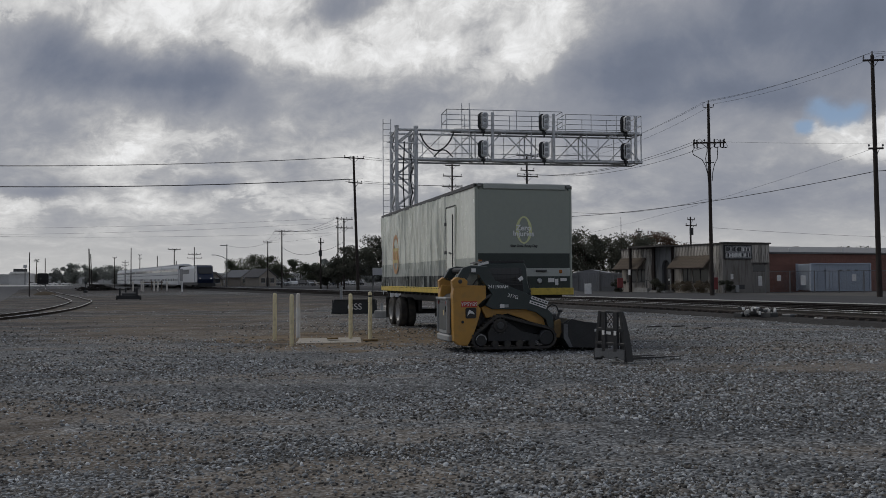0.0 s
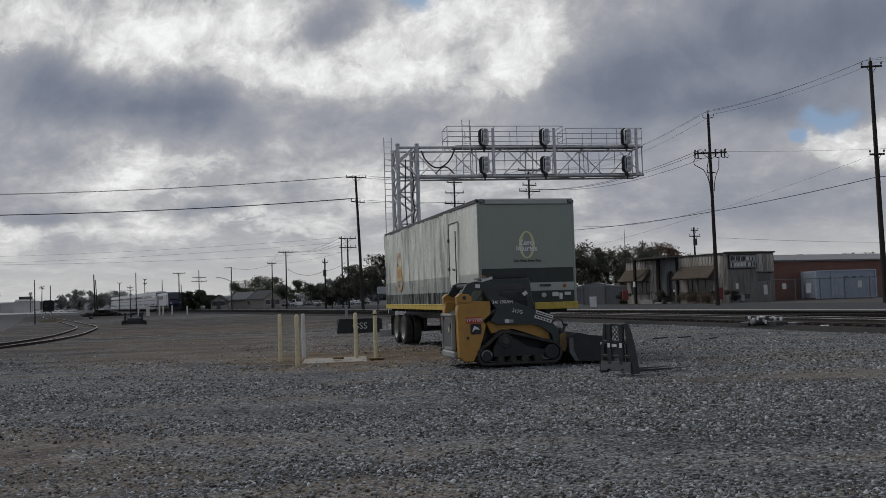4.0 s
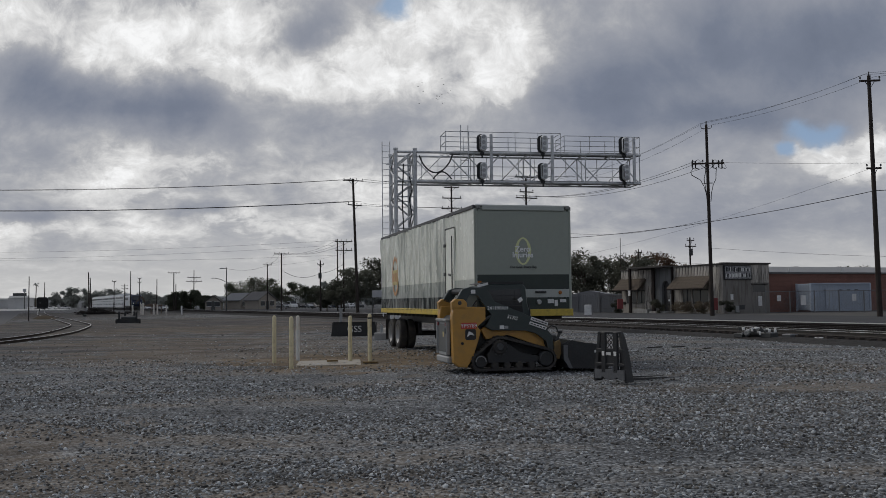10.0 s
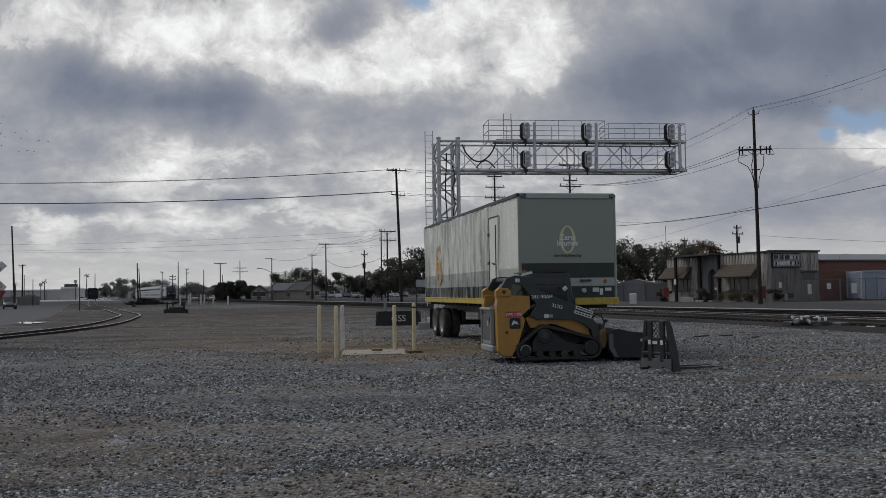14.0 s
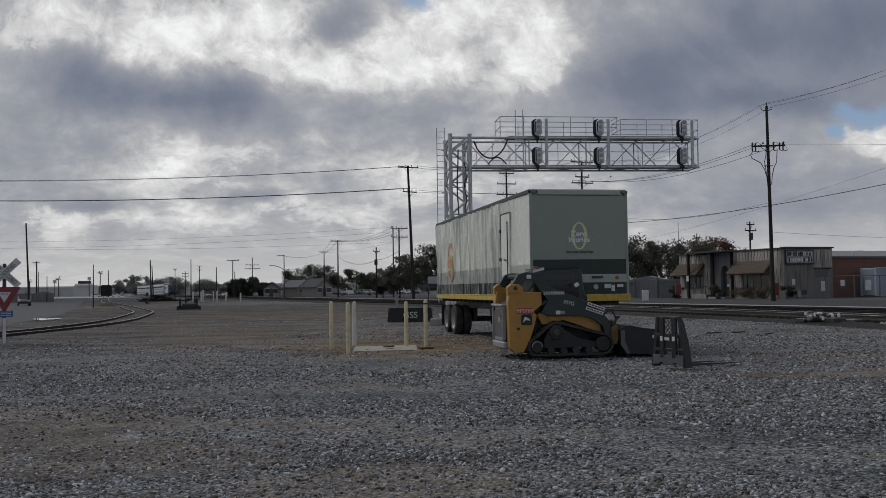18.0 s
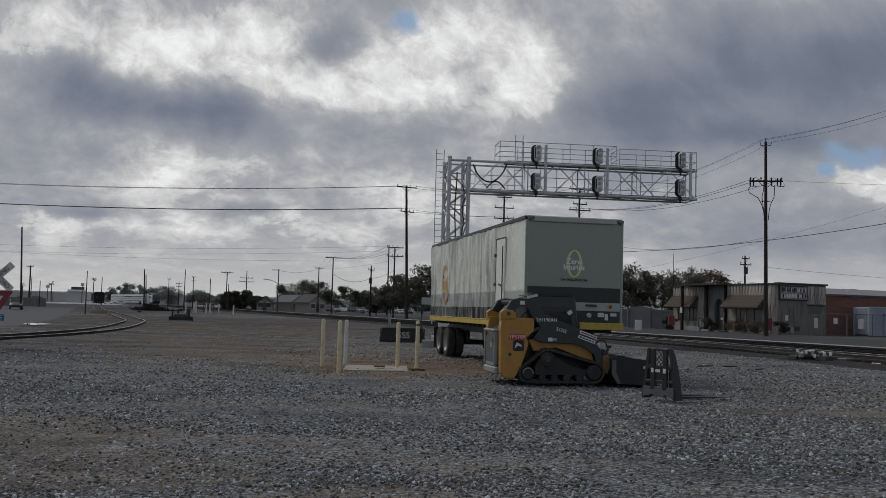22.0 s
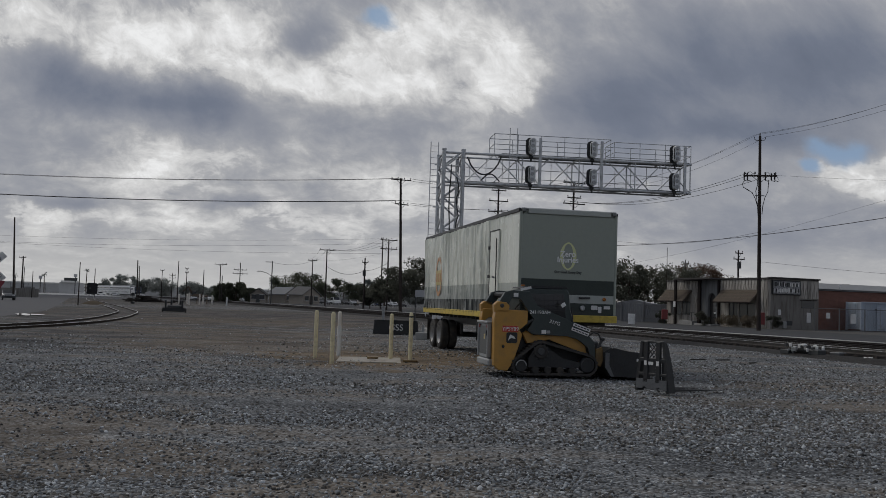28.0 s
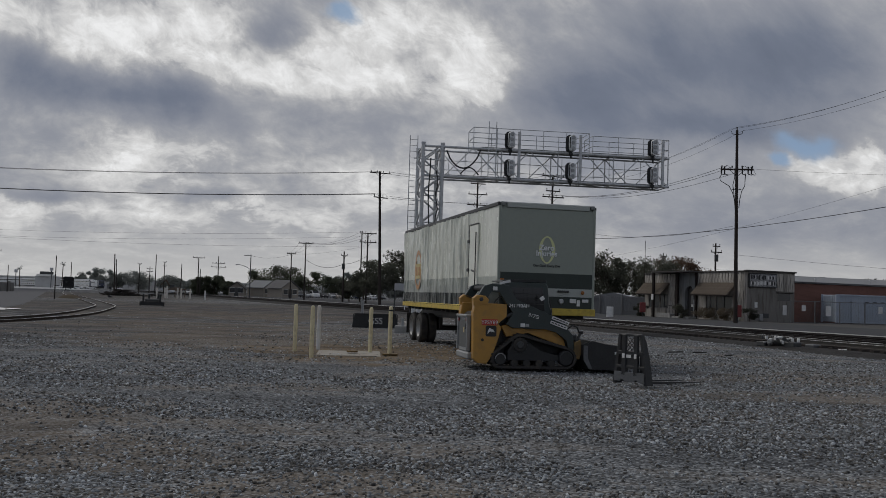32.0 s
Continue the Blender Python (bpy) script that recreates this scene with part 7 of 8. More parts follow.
def fences():
    """Chain-link yard fence before the brick building, and the sheet fence with its gate."""
    th = thing("chain_link_fence", "chain-link yard fence with steel posts and hung notices", "fence")
    a, b = Vector((28.6, 84.8, 0.28)), Vector((47.0, 82.0, 0.28))
    M_GALV = M_FENCEPOST
    n = 9
    for i in range(n + 1):
        p = a.lerp(b, i / n)
        part("post", Shape().tube(p, p + Vector((0, 0, 2.0)), 0.05, n=8), M_GALV, th)
    for z in (1.95, 0.1):
        part("top_rail" if z > 1 else "bottom_wire", Shape().tube(a + Vector((0, 0, z)), b + Vector((0, 0, z)), 0.03 if z > 1 else 0.01, n=6), M_GALV, th)
    mesh_ = Shape()
    d = (b - a)
    k = 150
    for i in range(k):
        p = a + d * (i / k)
        for s in (-1, 1):
            q = p + d.normalized() * (1.9 * s)
            if 0 < (q - a).dot(d) < d.length_squared:
                mesh_.bar(p + Vector((0, 0, 0.05)), q + Vector((0, 0, 1.95)), 0.006, 0.006)
    tagged(part("wire_mesh", mesh_, M_GALV, th), kind="stuff")
    for i, (f, z, w, h, m) in enumerate(((0.06, 1.55, 0.35, 0.5, M_WHITE), (0.17, 1.35, 0.45, 0.85, M_WHITE), (0.40, 1.55, 0.35, 0.6, M_WHITE), (0.60, 1.35, 0.45, 0.85, M_WHITE), (0.68, 1.75, 0.35, 0.6, M_WHITE), (0.92, 1.6, 0.6, 1.2, M_WHITE))):
        p = a.lerp(b, f)
        part("notice", Shape().box((p.x, p.y - 0.07, p.z + z - 0.2), (w, 0.02, h)), m, th, "white notice plate")
    th = thing("sheet_fence", "grey corrugated sheet fence with a braced gate", "fence")
    a, b = Vector((14.6, 104.0, 0.28)), Vector((19.3, 101.0, 0.28))
    d = (b - a)
    nn = 26
    for i in range(nn):
        p = a + d * ((i + 0.5) / nn)
        ob = part("sheet", SHEET, None, th)
        ob.matrix_local = Matrix.Translation(p + Vector((0, 0, 1.0))) @ Matrix.Rotation(math.atan2(d.y, d.x), 4, "Z")
    for f in (0.0, 0.46, 1.0):
        p = a + d * f
        part("post", Shape().box((p.x, p.y - 0.1, 1.35), (0.14, 0.14, 2.3), 0.01), M_GALV, th)
    for z in (0.5, 1.9):
        part("gate_rail", Shape().bar(a + d * 0.46 + Vector((0, -0.12, z - 0.1)), b + Vector((0, -0.12, z - 0.1)), 0.06, 0.08), M_GALV, th)
    part("gate_brace", Shape().bar(a + d * 0.46 + Vector((0, -0.14, 1.8)), b + Vector((0, -0.14, 0.4)), 0.06, 0.08), M_GALV, th)
    # roofs and a plank heap behind the sheet fence
    th = thing("low_shed", "low grey shed roof behind the sheet fence", "shed", pose(17.5, 112.0, 0.28, 0, 0, -20))
    part("wall_shell", Shape().box((0, 0, 0.9), (5.6, 3.0, 1.8)), M_FENCE, th)
    part("roof", Shape().prism([(-3.0, 1.75), (3.0, 1.75), (3.0, 1.87), (0, 2.45), (-3.0, 1.87)], -1.8, 1.8, "y"), M_ROOF, th)
    for x, y in ((17.2, 93.0), (21.3, 75.2)):
        t2 = thing("red_sign_box", "faded red box on a thin post", "box", pose(x, y, 0.28))
        part("box_body", Shape().box((0, 0, 0.95), (0.55, 0.3, 0.95), 0.03), M_RED, t2)
        part("thin_post", Shape().tube((0, 0, 0), (0, 0, 0.6), 0.04, n=6), M_BLACKISH, t2)


SHEET = Shape().box((0, 0, 0), (0.19, 0.05, 2.0), 0.012).mesh("sheet", M_FENCE)
fences()


# ---- trees and shrubs ----
def leaf_mesh(name, h, w, n_clump, n_leaf, size, mat, seed, base=0.25):
    """A crown of loose clumps of small leaves, with gaps."""
    rng = np.random.default_rng(seed)
    cz = h * (base + (0.9 - base) * rng.random(n_clump) ** 0.8)
    prof = np.sqrt(np.clip(1 - ((cz / h - 0.55) / 0.52) ** 2, 0.05, 1))
    rad = w / 2 * prof * np.sqrt(rng.random(n_clump)) * 0.9
    ang = rng.random(n_clump) * 2 * np.pi
    cen = np.stack([rad * np.cos(ang), rad * np.sin(ang), cz], 1)
    cr = w * (0.10 + 0.12 * rng.random(n_clump))
    per = n_leaf // n_clump
    d = rng.normal(size=(n_clump, per, 3))
    d /= np.linalg.norm(d, axis=2, keepdims=True)
    r = rng.random((n_clump, per, 1)) ** 0.45
    p = (cen[:, None] + d * r * cr[:, None, None] * np.array([1, 1, 0.75])).reshape(-1, 3)
    m = len(p)
    a = rng.normal(size=(m, 3))
    a /= np.linalg.norm(a, axis=1, keepdims=True)
    b = np.cross(a, rng.normal(size=(m, 3)))
    b /= np.linalg.norm(b, axis=1, keepdims=True)
    s = size * (0.6 + 0.8 * rng.random((m, 1)))
    vs = np.stack([p - a * s, p + b * s * 0.5, p + a * s, p - b * s * 0.5], 1).reshape(-1, 3)
    me = bpy.data.meshes.new(name)
    me.from_pydata(vs.tolist(), [], np.arange(4 * m).reshape(-1, 4).tolist())
    me.materials.append(mat)
    return me, cen


def tree(x, y, h, w, seed, label, leaves=2600, size=0.22, mat=None, z0=0.2, clumps=26, group="trees along the street", base=0.25, name="tree"):
    th = thing(name, label, "tree" if name == "tree" else "shrub", pose(x, y, z0, 0, 0, seed * 37), group)
    me, cen = leaf_mesh("crown", h, w, clumps, leaves, size, mat or M_LEAF, seed, base)
    part("crown", me, None, th)
    sh = Shape()
    tr = 0.03 * h
    sh.tube((0, 0, -0.2), (0.02 * h, 0, h * 0.3), tr, tr * 0.7, n=8).tube((0.02 * h, 0, h * 0.3), (0, 0.02 * h, h * 0.75), tr * 0.7, tr * 0.2, n=8)
    part("trunk", sh, M_BARK, th)
    for c in cen[:: max(1, len(cen) // 7)]:
        part("limb", Shape().tube((0.02 * h, 0, min(h * 0.32, c[2])), tuple(c), tr * 0.35, tr * 0.08, n=6), M_BARK, th)
    return th


def trees():
    dk = "dark green street tree with a broad uneven crown"
    for i, (x, y, h, w) in enumerate(((-12.2, 136, 6.6, 6.0), (-8.8, 141, 8.6, 7.0), (-15.6, 146, 5.2, 5.0), (-4.5, 145, 9.4, 8.0), (-18.5, 152, 3.6, 4.0))):
        tree(x, y, h, w, 10 + i, dk, 6000, 0.15, clumps=44)
    for i, (x, y, h, w) in enumerate(((17.0, 138, 8.9, 8.0), (20.4, 137, 8.2, 7.0), (23.4, 139, 7.6, 7.5), (27.2, 136, 8.2, 8.0), (31.5, 142, 8.6, 8.0), (36.0, 146, 6.8, 7.0), (40.5, 150, 6.2, 6.0))):
        brown = i in (4, 5)
        tree(x, y, h, w, 30 + i, "street tree with reddish-brown autumn leaves" if brown else dk, 6000, 0.15, M_LEAFBROWN if brown else None, clumps=40)
    tree(72.0, 170, 7.0, 8.0, 41, "rounded tree behind the sheds", 2200, 0.3)
    for i, (x, y, h, w) in enumerate(((-56, 262, 7.0, 10), (-49, 258, 8.4, 11), (-42, 255, 7.0, 9), (-36, 262, 6.0, 8))):
        tree(x, y, h, w, 50 + i, "dark green garden tree behind the houses", 7000, 0.18, M_LEAFMID)
    for i, (x, y, h, w) in enumerate(((-67, 240, 4.4, 5.6), (-63, 238, 4.8, 5.4), (-59.2, 236, 3.8, 4.6), (-70, 250, 3.4, 4.5))):
        tree(x, y, h, w, 60 + i, "low bushy green tree beside the houses", 7000, 0.17, M_LEAFMID, base=0.08)
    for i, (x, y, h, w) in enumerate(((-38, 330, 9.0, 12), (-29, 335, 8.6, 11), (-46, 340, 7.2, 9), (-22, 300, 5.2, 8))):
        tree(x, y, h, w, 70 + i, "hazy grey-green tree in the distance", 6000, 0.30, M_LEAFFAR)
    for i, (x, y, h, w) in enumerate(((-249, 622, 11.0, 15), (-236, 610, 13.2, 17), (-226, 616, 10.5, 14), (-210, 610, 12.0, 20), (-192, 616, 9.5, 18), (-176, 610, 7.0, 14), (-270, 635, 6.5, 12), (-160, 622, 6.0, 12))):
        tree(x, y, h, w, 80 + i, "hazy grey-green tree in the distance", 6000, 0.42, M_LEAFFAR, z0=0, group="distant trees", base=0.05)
    for i, (x, y, h) in enumerate(((-222, 520, 13), (-100, 470, 12), (-72, 480, 10), (-262, 520, 9), (-236, 500, 10))):
        palm(x, y, h, i)
    for i, (x, y, h, w) in enumerate(((20.9, 92.6, 1.5, 2.0), (25.0, 84.6, 1.2, 1.4), (18.1, 98.4, 1.5, 1.5))):
        tree(x, y, h, w, 90 + i, "small dark shrub before the building", 3000, 0.05, z0=0.28, clumps=14, group="shrubs", base=0.05, name="shrub")
    for i, (x, y, h, w) in enumerate(((22.4, 89.4, 1.15, 2.2), (23.6, 86.9, 1.1, 2.0))):
        tree(x, y, h, w, 95 + i, "dry straw-brown bush under the windows", 5000, 0.04, M_STRAW, z0=0.28, clumps=18, group="shrubs", base=0.03, name="shrub")


def palm(x, y, h, seed):
    th = thing("palm_tree", "distant fan palm with a thin trunk", "palm tree", pose(x, y, 0, 0, 0, seed * 50), "distant palms")
    part("trunk", Shape().tube((0, 0, -0.2), (0.3, 0, h), 0.3, 0.2, n=8), M_BARK, th)
    random.seed(seed)
    for i in range(14):
        a, e = 2 * math.pi * i / 14, radians(random.uniform(-40, 60))
        d = Vector((math.cos(a) * math.cos(e), math.sin(a) * math.cos(e), math.sin(e)))
        s = Vector((-d.y, d.x, 0)).normalized() * 0.35
        b = Vector((0.3, 0, h))
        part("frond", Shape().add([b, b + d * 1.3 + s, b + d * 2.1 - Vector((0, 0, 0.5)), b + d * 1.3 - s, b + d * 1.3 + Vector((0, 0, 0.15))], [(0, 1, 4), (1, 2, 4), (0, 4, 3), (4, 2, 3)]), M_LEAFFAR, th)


trees()


# ---- houses and the far side ----
def house(x, y, rz, w, d, wall_h, ridge, label, wall_mat, roof_mat):
    th = thing("house", label, "house", pose(x, y, 0.15, 0, 0, rz), "houses beyond the tracks")
    part("wall_shell", Shape().prism([(-w / 2, 0), (w / 2, 0), (w / 2, wall_h), (0, ridge - 0.1), (-w / 2, wall_h)], 0, d, "y"), wall_mat, th)
    for s in (-1, 1):
        part("roof", Shape().prism([(s * (w / 2 + 0.4), wall_h - 0.25), (0, ridge), (0, ridge + 0.18), (s * (w / 2 + 0.4), wall_h - 0.08)], -0.4, d + 0.4, "y"), roof_mat, th)
    for s in (-0.27, 0.27):
        wn = part("window", Shape().box((s * w, -0.03, 1.5), (1.1, 0.08, 1.1), 0.02), M_GLASS, th)
        part("window_frame", Shape().box((s * w, -0.06, 0.92), (1.3, 0.1, 0.1), 0.02).box((s * w, -0.06, 2.08), (1.3, 0.1, 0.1), 0.02), M_WHITE, wn)
    part("door", Shape().box((0, -0.03, 1.05), (0.95, 0.08, 2.1), 0.02), M_BLACKISH, th)
    return th


M_HOUSEROOF = surf("grey-brown shingle", (0.17, 0.165, 0.16), 0.85, var=0.2, scale=2, spec=0.08)
house(-40.9, 222, 48, 4.9, 5.4, 2.4, 4.1, "beige gabled house with a grey-brown roof", M_TANWALL, M_HOUSEROOF)
house(-47.0, 230, 55, 5.0, 5.6, 2.4, 3.9, "low beige house with a grey roof", M_TANWALL, M_ROOF)
house(-54.0, 224, 5, 3.6, 4.0, 2.0, 3.4, "small brown gabled porch house", M_TANWALL, M_DARKROOF)


def far_buildings():
    th = thing("warehouse", "very long low pale grey warehouse in the distance", "warehouse", pose(-190, 690, 0))
    part("wall", Shape().box((0, 0, 3.2), (430, 20, 6.4)), M_FARWALL, th)
    part("roof_edge", Shape().box((0, -10.1, 6.7), (430, 0.6, 0.9)), M_WHITE, th, "white roof edge")
    for i in range(33):
        part("panel_joint", Shape().box((-208 + i * 13, -10.05, 3.2), (0.3, 0.2, 6.2)), M_ROOF, th)
    for i in range(16):
        part("dock_door", Shape().box((-195 + i * 26, -10.1, 1.8), (5.0, 0.25, 3.6)), M_ROOFEDGE, th)
    th = thing("roadside_shop", "white flat-roofed shop with a dark sign in the distance", "shop", pose(-221, 500, 0))
    part("wall_shell", Shape().box((0, 0, 3.0), (10, 8, 6.0)), M_FARWALL, th)
    part("canopy", Shape().box((1, -4.5, 6.4), (9, 3, 0.9)), M_WHITE, th)
    part("sign_panel", Shape().box((1, -4, 7.6), (7.0, 0.5, 1.5)), M_BLACKISH, th)
    part("sign_post", Shape().box((0, -3.5, 6.5), (0.6, 0.5, 2.0)), M_BLACKISH, th)
    for x, h in ((-228.7, 8.0), (-210.5, 9.4)):
        t2 = thing("roadside_sign", "tall roadside sign on a single post", "sign", pose(x, 480, 0))
        part("sign_post", Shape().tube((0, 0, 0), (0, 0, h), 0.2, n=8), M_BLACKISH, t2)
        part("sign_panel", Shape().box((0, 0, h), (1.7, 0.4, 1.6), 0.1), M_BOARD, t2)
    # low walls and fences on the way
    th = thing("yard_wall", "low dark block wall beside the access road", "wall", pose(-101, 186, 0, 0, 0, 25))
    part("wall_body", Shape().box((0, 0, 0.9), (22, 0.3, 1.8)), M_STUCCO2, th)
    for i in range(6):
        part("pier", Shape().box((-10 + i * 4, 0, 1.0), (0.5, 0.5, 2.1)), M_STUCCO2, th)


far_buildings()


# ---- vehicles ----
def car(label, m, colour, group="parked cars", van=False):
    """Local: x forward, z up."""
    th = thing("car", label, "car", m, group)
    mat = surf(f"car paint {label[:12]}", colour, 0.25, var=0.05, bump=0.0, scale=1)
    if van:
        prof = [(-2.2, 0.35), (-2.28, 1.0), (-2.1, 1.85), (0.7, 1.88), (1.3, 1.2), (2.2, 1.0), (2.28, 0.4)]
        cab = [(-2.02, 1.15), (-1.92, 1.72), (0.62, 1.76), (1.08, 1.18)]
    else:
        prof = [(-2.1, 0.32), (-2.2, 0.6), (-2.12, 0.92), (-1.5, 0.98), (-0.95, 1.40), (0.25, 1.44), (0.95, 1.0), (1.95, 0.82), (2.18, 0.6), (2.12, 0.3)]
        cab = [(-1.35, 1.0), (-0.92, 1.34), (0.22, 1.37), (0.78, 1.0)]
    body = part("body", Shape().prism(prof, -0.86, 0.86, "y", ch=0.08), mat, th, smooth=True)
    for s in (-1, 1):
        part("side_window", Shape().prism(cab, s * 0.855, s * 0.87, "y"), M_GLASS, body)
        part("headlamp", Shape().box((2.12, s * 0.62, 0.68), (0.12, 0.3, 0.14), 0.03), M_LAMP, body)
        part("tail_lamp", Shape().box((-2.14, s * 0.65, 0.8), (0.1, 0.25, 0.16), 0.03), M_RED, body)
    if not van:
        part("windscreen", Shape().prism([(0.27, 1.41), (0.92, 1.0), (0.96, 1.02), (0.30, 1.45)], -0.74, 0.74, "y"), M_GLASS, body)
        part("rear_window", Shape().prism([(-0.97, 1.38), (-1.47, 1.0), (-1.51, 1.02), (-1.0, 1.43)], -0.72, 0.72, "y"), M_GLASS, body)
    else:
        part("windscreen", Shape().prism([(0.72, 1.84), (1.3, 1.22), (1.34, 1.25), (0.75, 1.88)], -0.74, 0.74, "y"), M_GLASS, body)
    part("grille", Shape().box((2.17, 0, 0.5), (0.06, 1.0, 0.2), 0.02), M_BLACK, body)
    for x in (-1.35, 1.35):
        for y in (-0.78, 0.78):
            wheel(th, (x, y, 0.32), 0.32, 0.2, M_RIMGREY)
    return th


M_LAMP = glass("headlamp glass", (0.6, 0.6, 0.6), 0.1)


def cars():
    random.seed(11)
    kinds = [("silver", (0.45, 0.46, 0.47)), ("white", (0.72, 0.72, 0.71)), ("dark grey", (0.05, 0.055, 0.06)), ("black", (0.02, 0.02, 0.022)), ("tan", (0.35, 0.31, 0.26)), ("dark blue", (0.03, 0.05, 0.10))]
    first = {}
    spots = [(245 * (-0.184 + 0.0086 * i), 245 + (i % 3) * 0.7) for i in range(12)] + [(-69 + i * 3.0, 250 - i * 1.5) for i in range(4)] + [(-83 + 4 * i, 268 + 2 * (i % 2)) for i in range(3)]
    for i, (x, y) in enumerate(spots):
        nm, col = kinds[(1, 2, 0, 1, 3, 0, 4, 1, 5, 0, 1, 2, 3, 1, 0, 3, 0, 1, 2)[i]]
        m = pose(x, y, 0.28 if i < 12 else 0.05, 0, 0, -66 + random.uniform(-7, 7))
        van = i in (3, 10)
        key = (nm, van)
        if key in first:
            copy_thing(first[key], m)
        else:
            first[key] = car(f"{nm} {'van' if van else 'car'} parked beside the street", m, col, van=van)
    car("dark grey car stopped on the access road", pose(-66.8, 131.0, 0.02, 0, 0, -63), (0.09, 0.095, 0.10), "")
    # White cars added in place of sun glints on bonnets and wet road.
    for i, (x, y) in enumerate(((-176, 430), (-186, 440), (-168, 425), (-194, 450), (-158, 430))):
        copy_thing(first["white", False], pose(x, y, 0.02, 0, 0, 10 * i))


cars()


# ---- left side of the yard ----
def crossing_sign():
    """Railway crossing sign with a give-way triangle; the face looks to the camera's side."""
    th = thing("crossing_sign", "weathered railway crossbuck with a red yield sign on a post", "road sign", pose(-16.43, 30.9, 0, 0, 0, 28))
    part("post", Shape().box((0, 0.05, 1.3), (0.12, 0.1, 2.7), 0.008), M_BLACKISH, th)
    part("white_post_strip", Shape().box((0.0, -0.02, 0.42), (0.10, 0.03, 0.85), 0.004), M_WHITE, th, "white reflective strip")
    for k, (tx, a) in enumerate((("RAIL  ROAD", -45), ("CROSSING", 45))):
        b = place(part("blade", Shape().box((0, 0, 0), (1.22, 0.23, 0.012), 0.004), M_SIGNWHITE, th, "white crossbuck blade with black letters"), pose(0, -0.03 - 0.02 * k, 2.33, 90, 0, 0) @ pose(0, 0, 0, 0, 0, a))
        place(part("lettering", words(tx, 0.185, M_BLACK), None, b), pose(0, 0, 0.009))
    tri = place(part("yield_sign", Shape().prism([(-0.46, 0.40), (0.46, 0.40), (0.48, 0.36), (0.03, -0.42), (-0.03, -0.42), (-0.48, 0.36)], 0.0, 0.01, "z"), M_YIELD, th, "red triangle sign with a white middle"), pose(0, -0.10, 1.47, 90, 0, 0))
    part("triangle_middle", Shape().prism([(-0.20, 0.23), (0.20, 0.23), (0.0, -0.12)], 0.011, 0.014, "z"), M_SIGNWHITE, tri)
    place(part("lettering", words("YIELD", 0.085, M_DECALRED), None, tri), pose(0, 0.16, 0.016))
    pl = part("blue_plate", Shape().box((0.05, -0.06, 0.98), (0.42, 0.012, 0.20), 0.004), M_BLUE, th, "small blue notice plate")
    for k in range(3):
        part("print_bar", Shape().box((0.05, -0.07, 1.04 - 0.055 * k), (0.32, 0.006, 0.022)), M_SIGNWHITE, pl)


M_YIELD = surf("faded sign red", (0.24, 0.040, 0.052), 0.5, var=0.1, bump=0.0)
M_SIGNWHITE = surf("white sign sheet", (0.66, 0.66, 0.64), 0.45, var=0.1, scale=3, dirt=(0.35, 0.34, 0.32), amount=0.4)
crossing_sign()


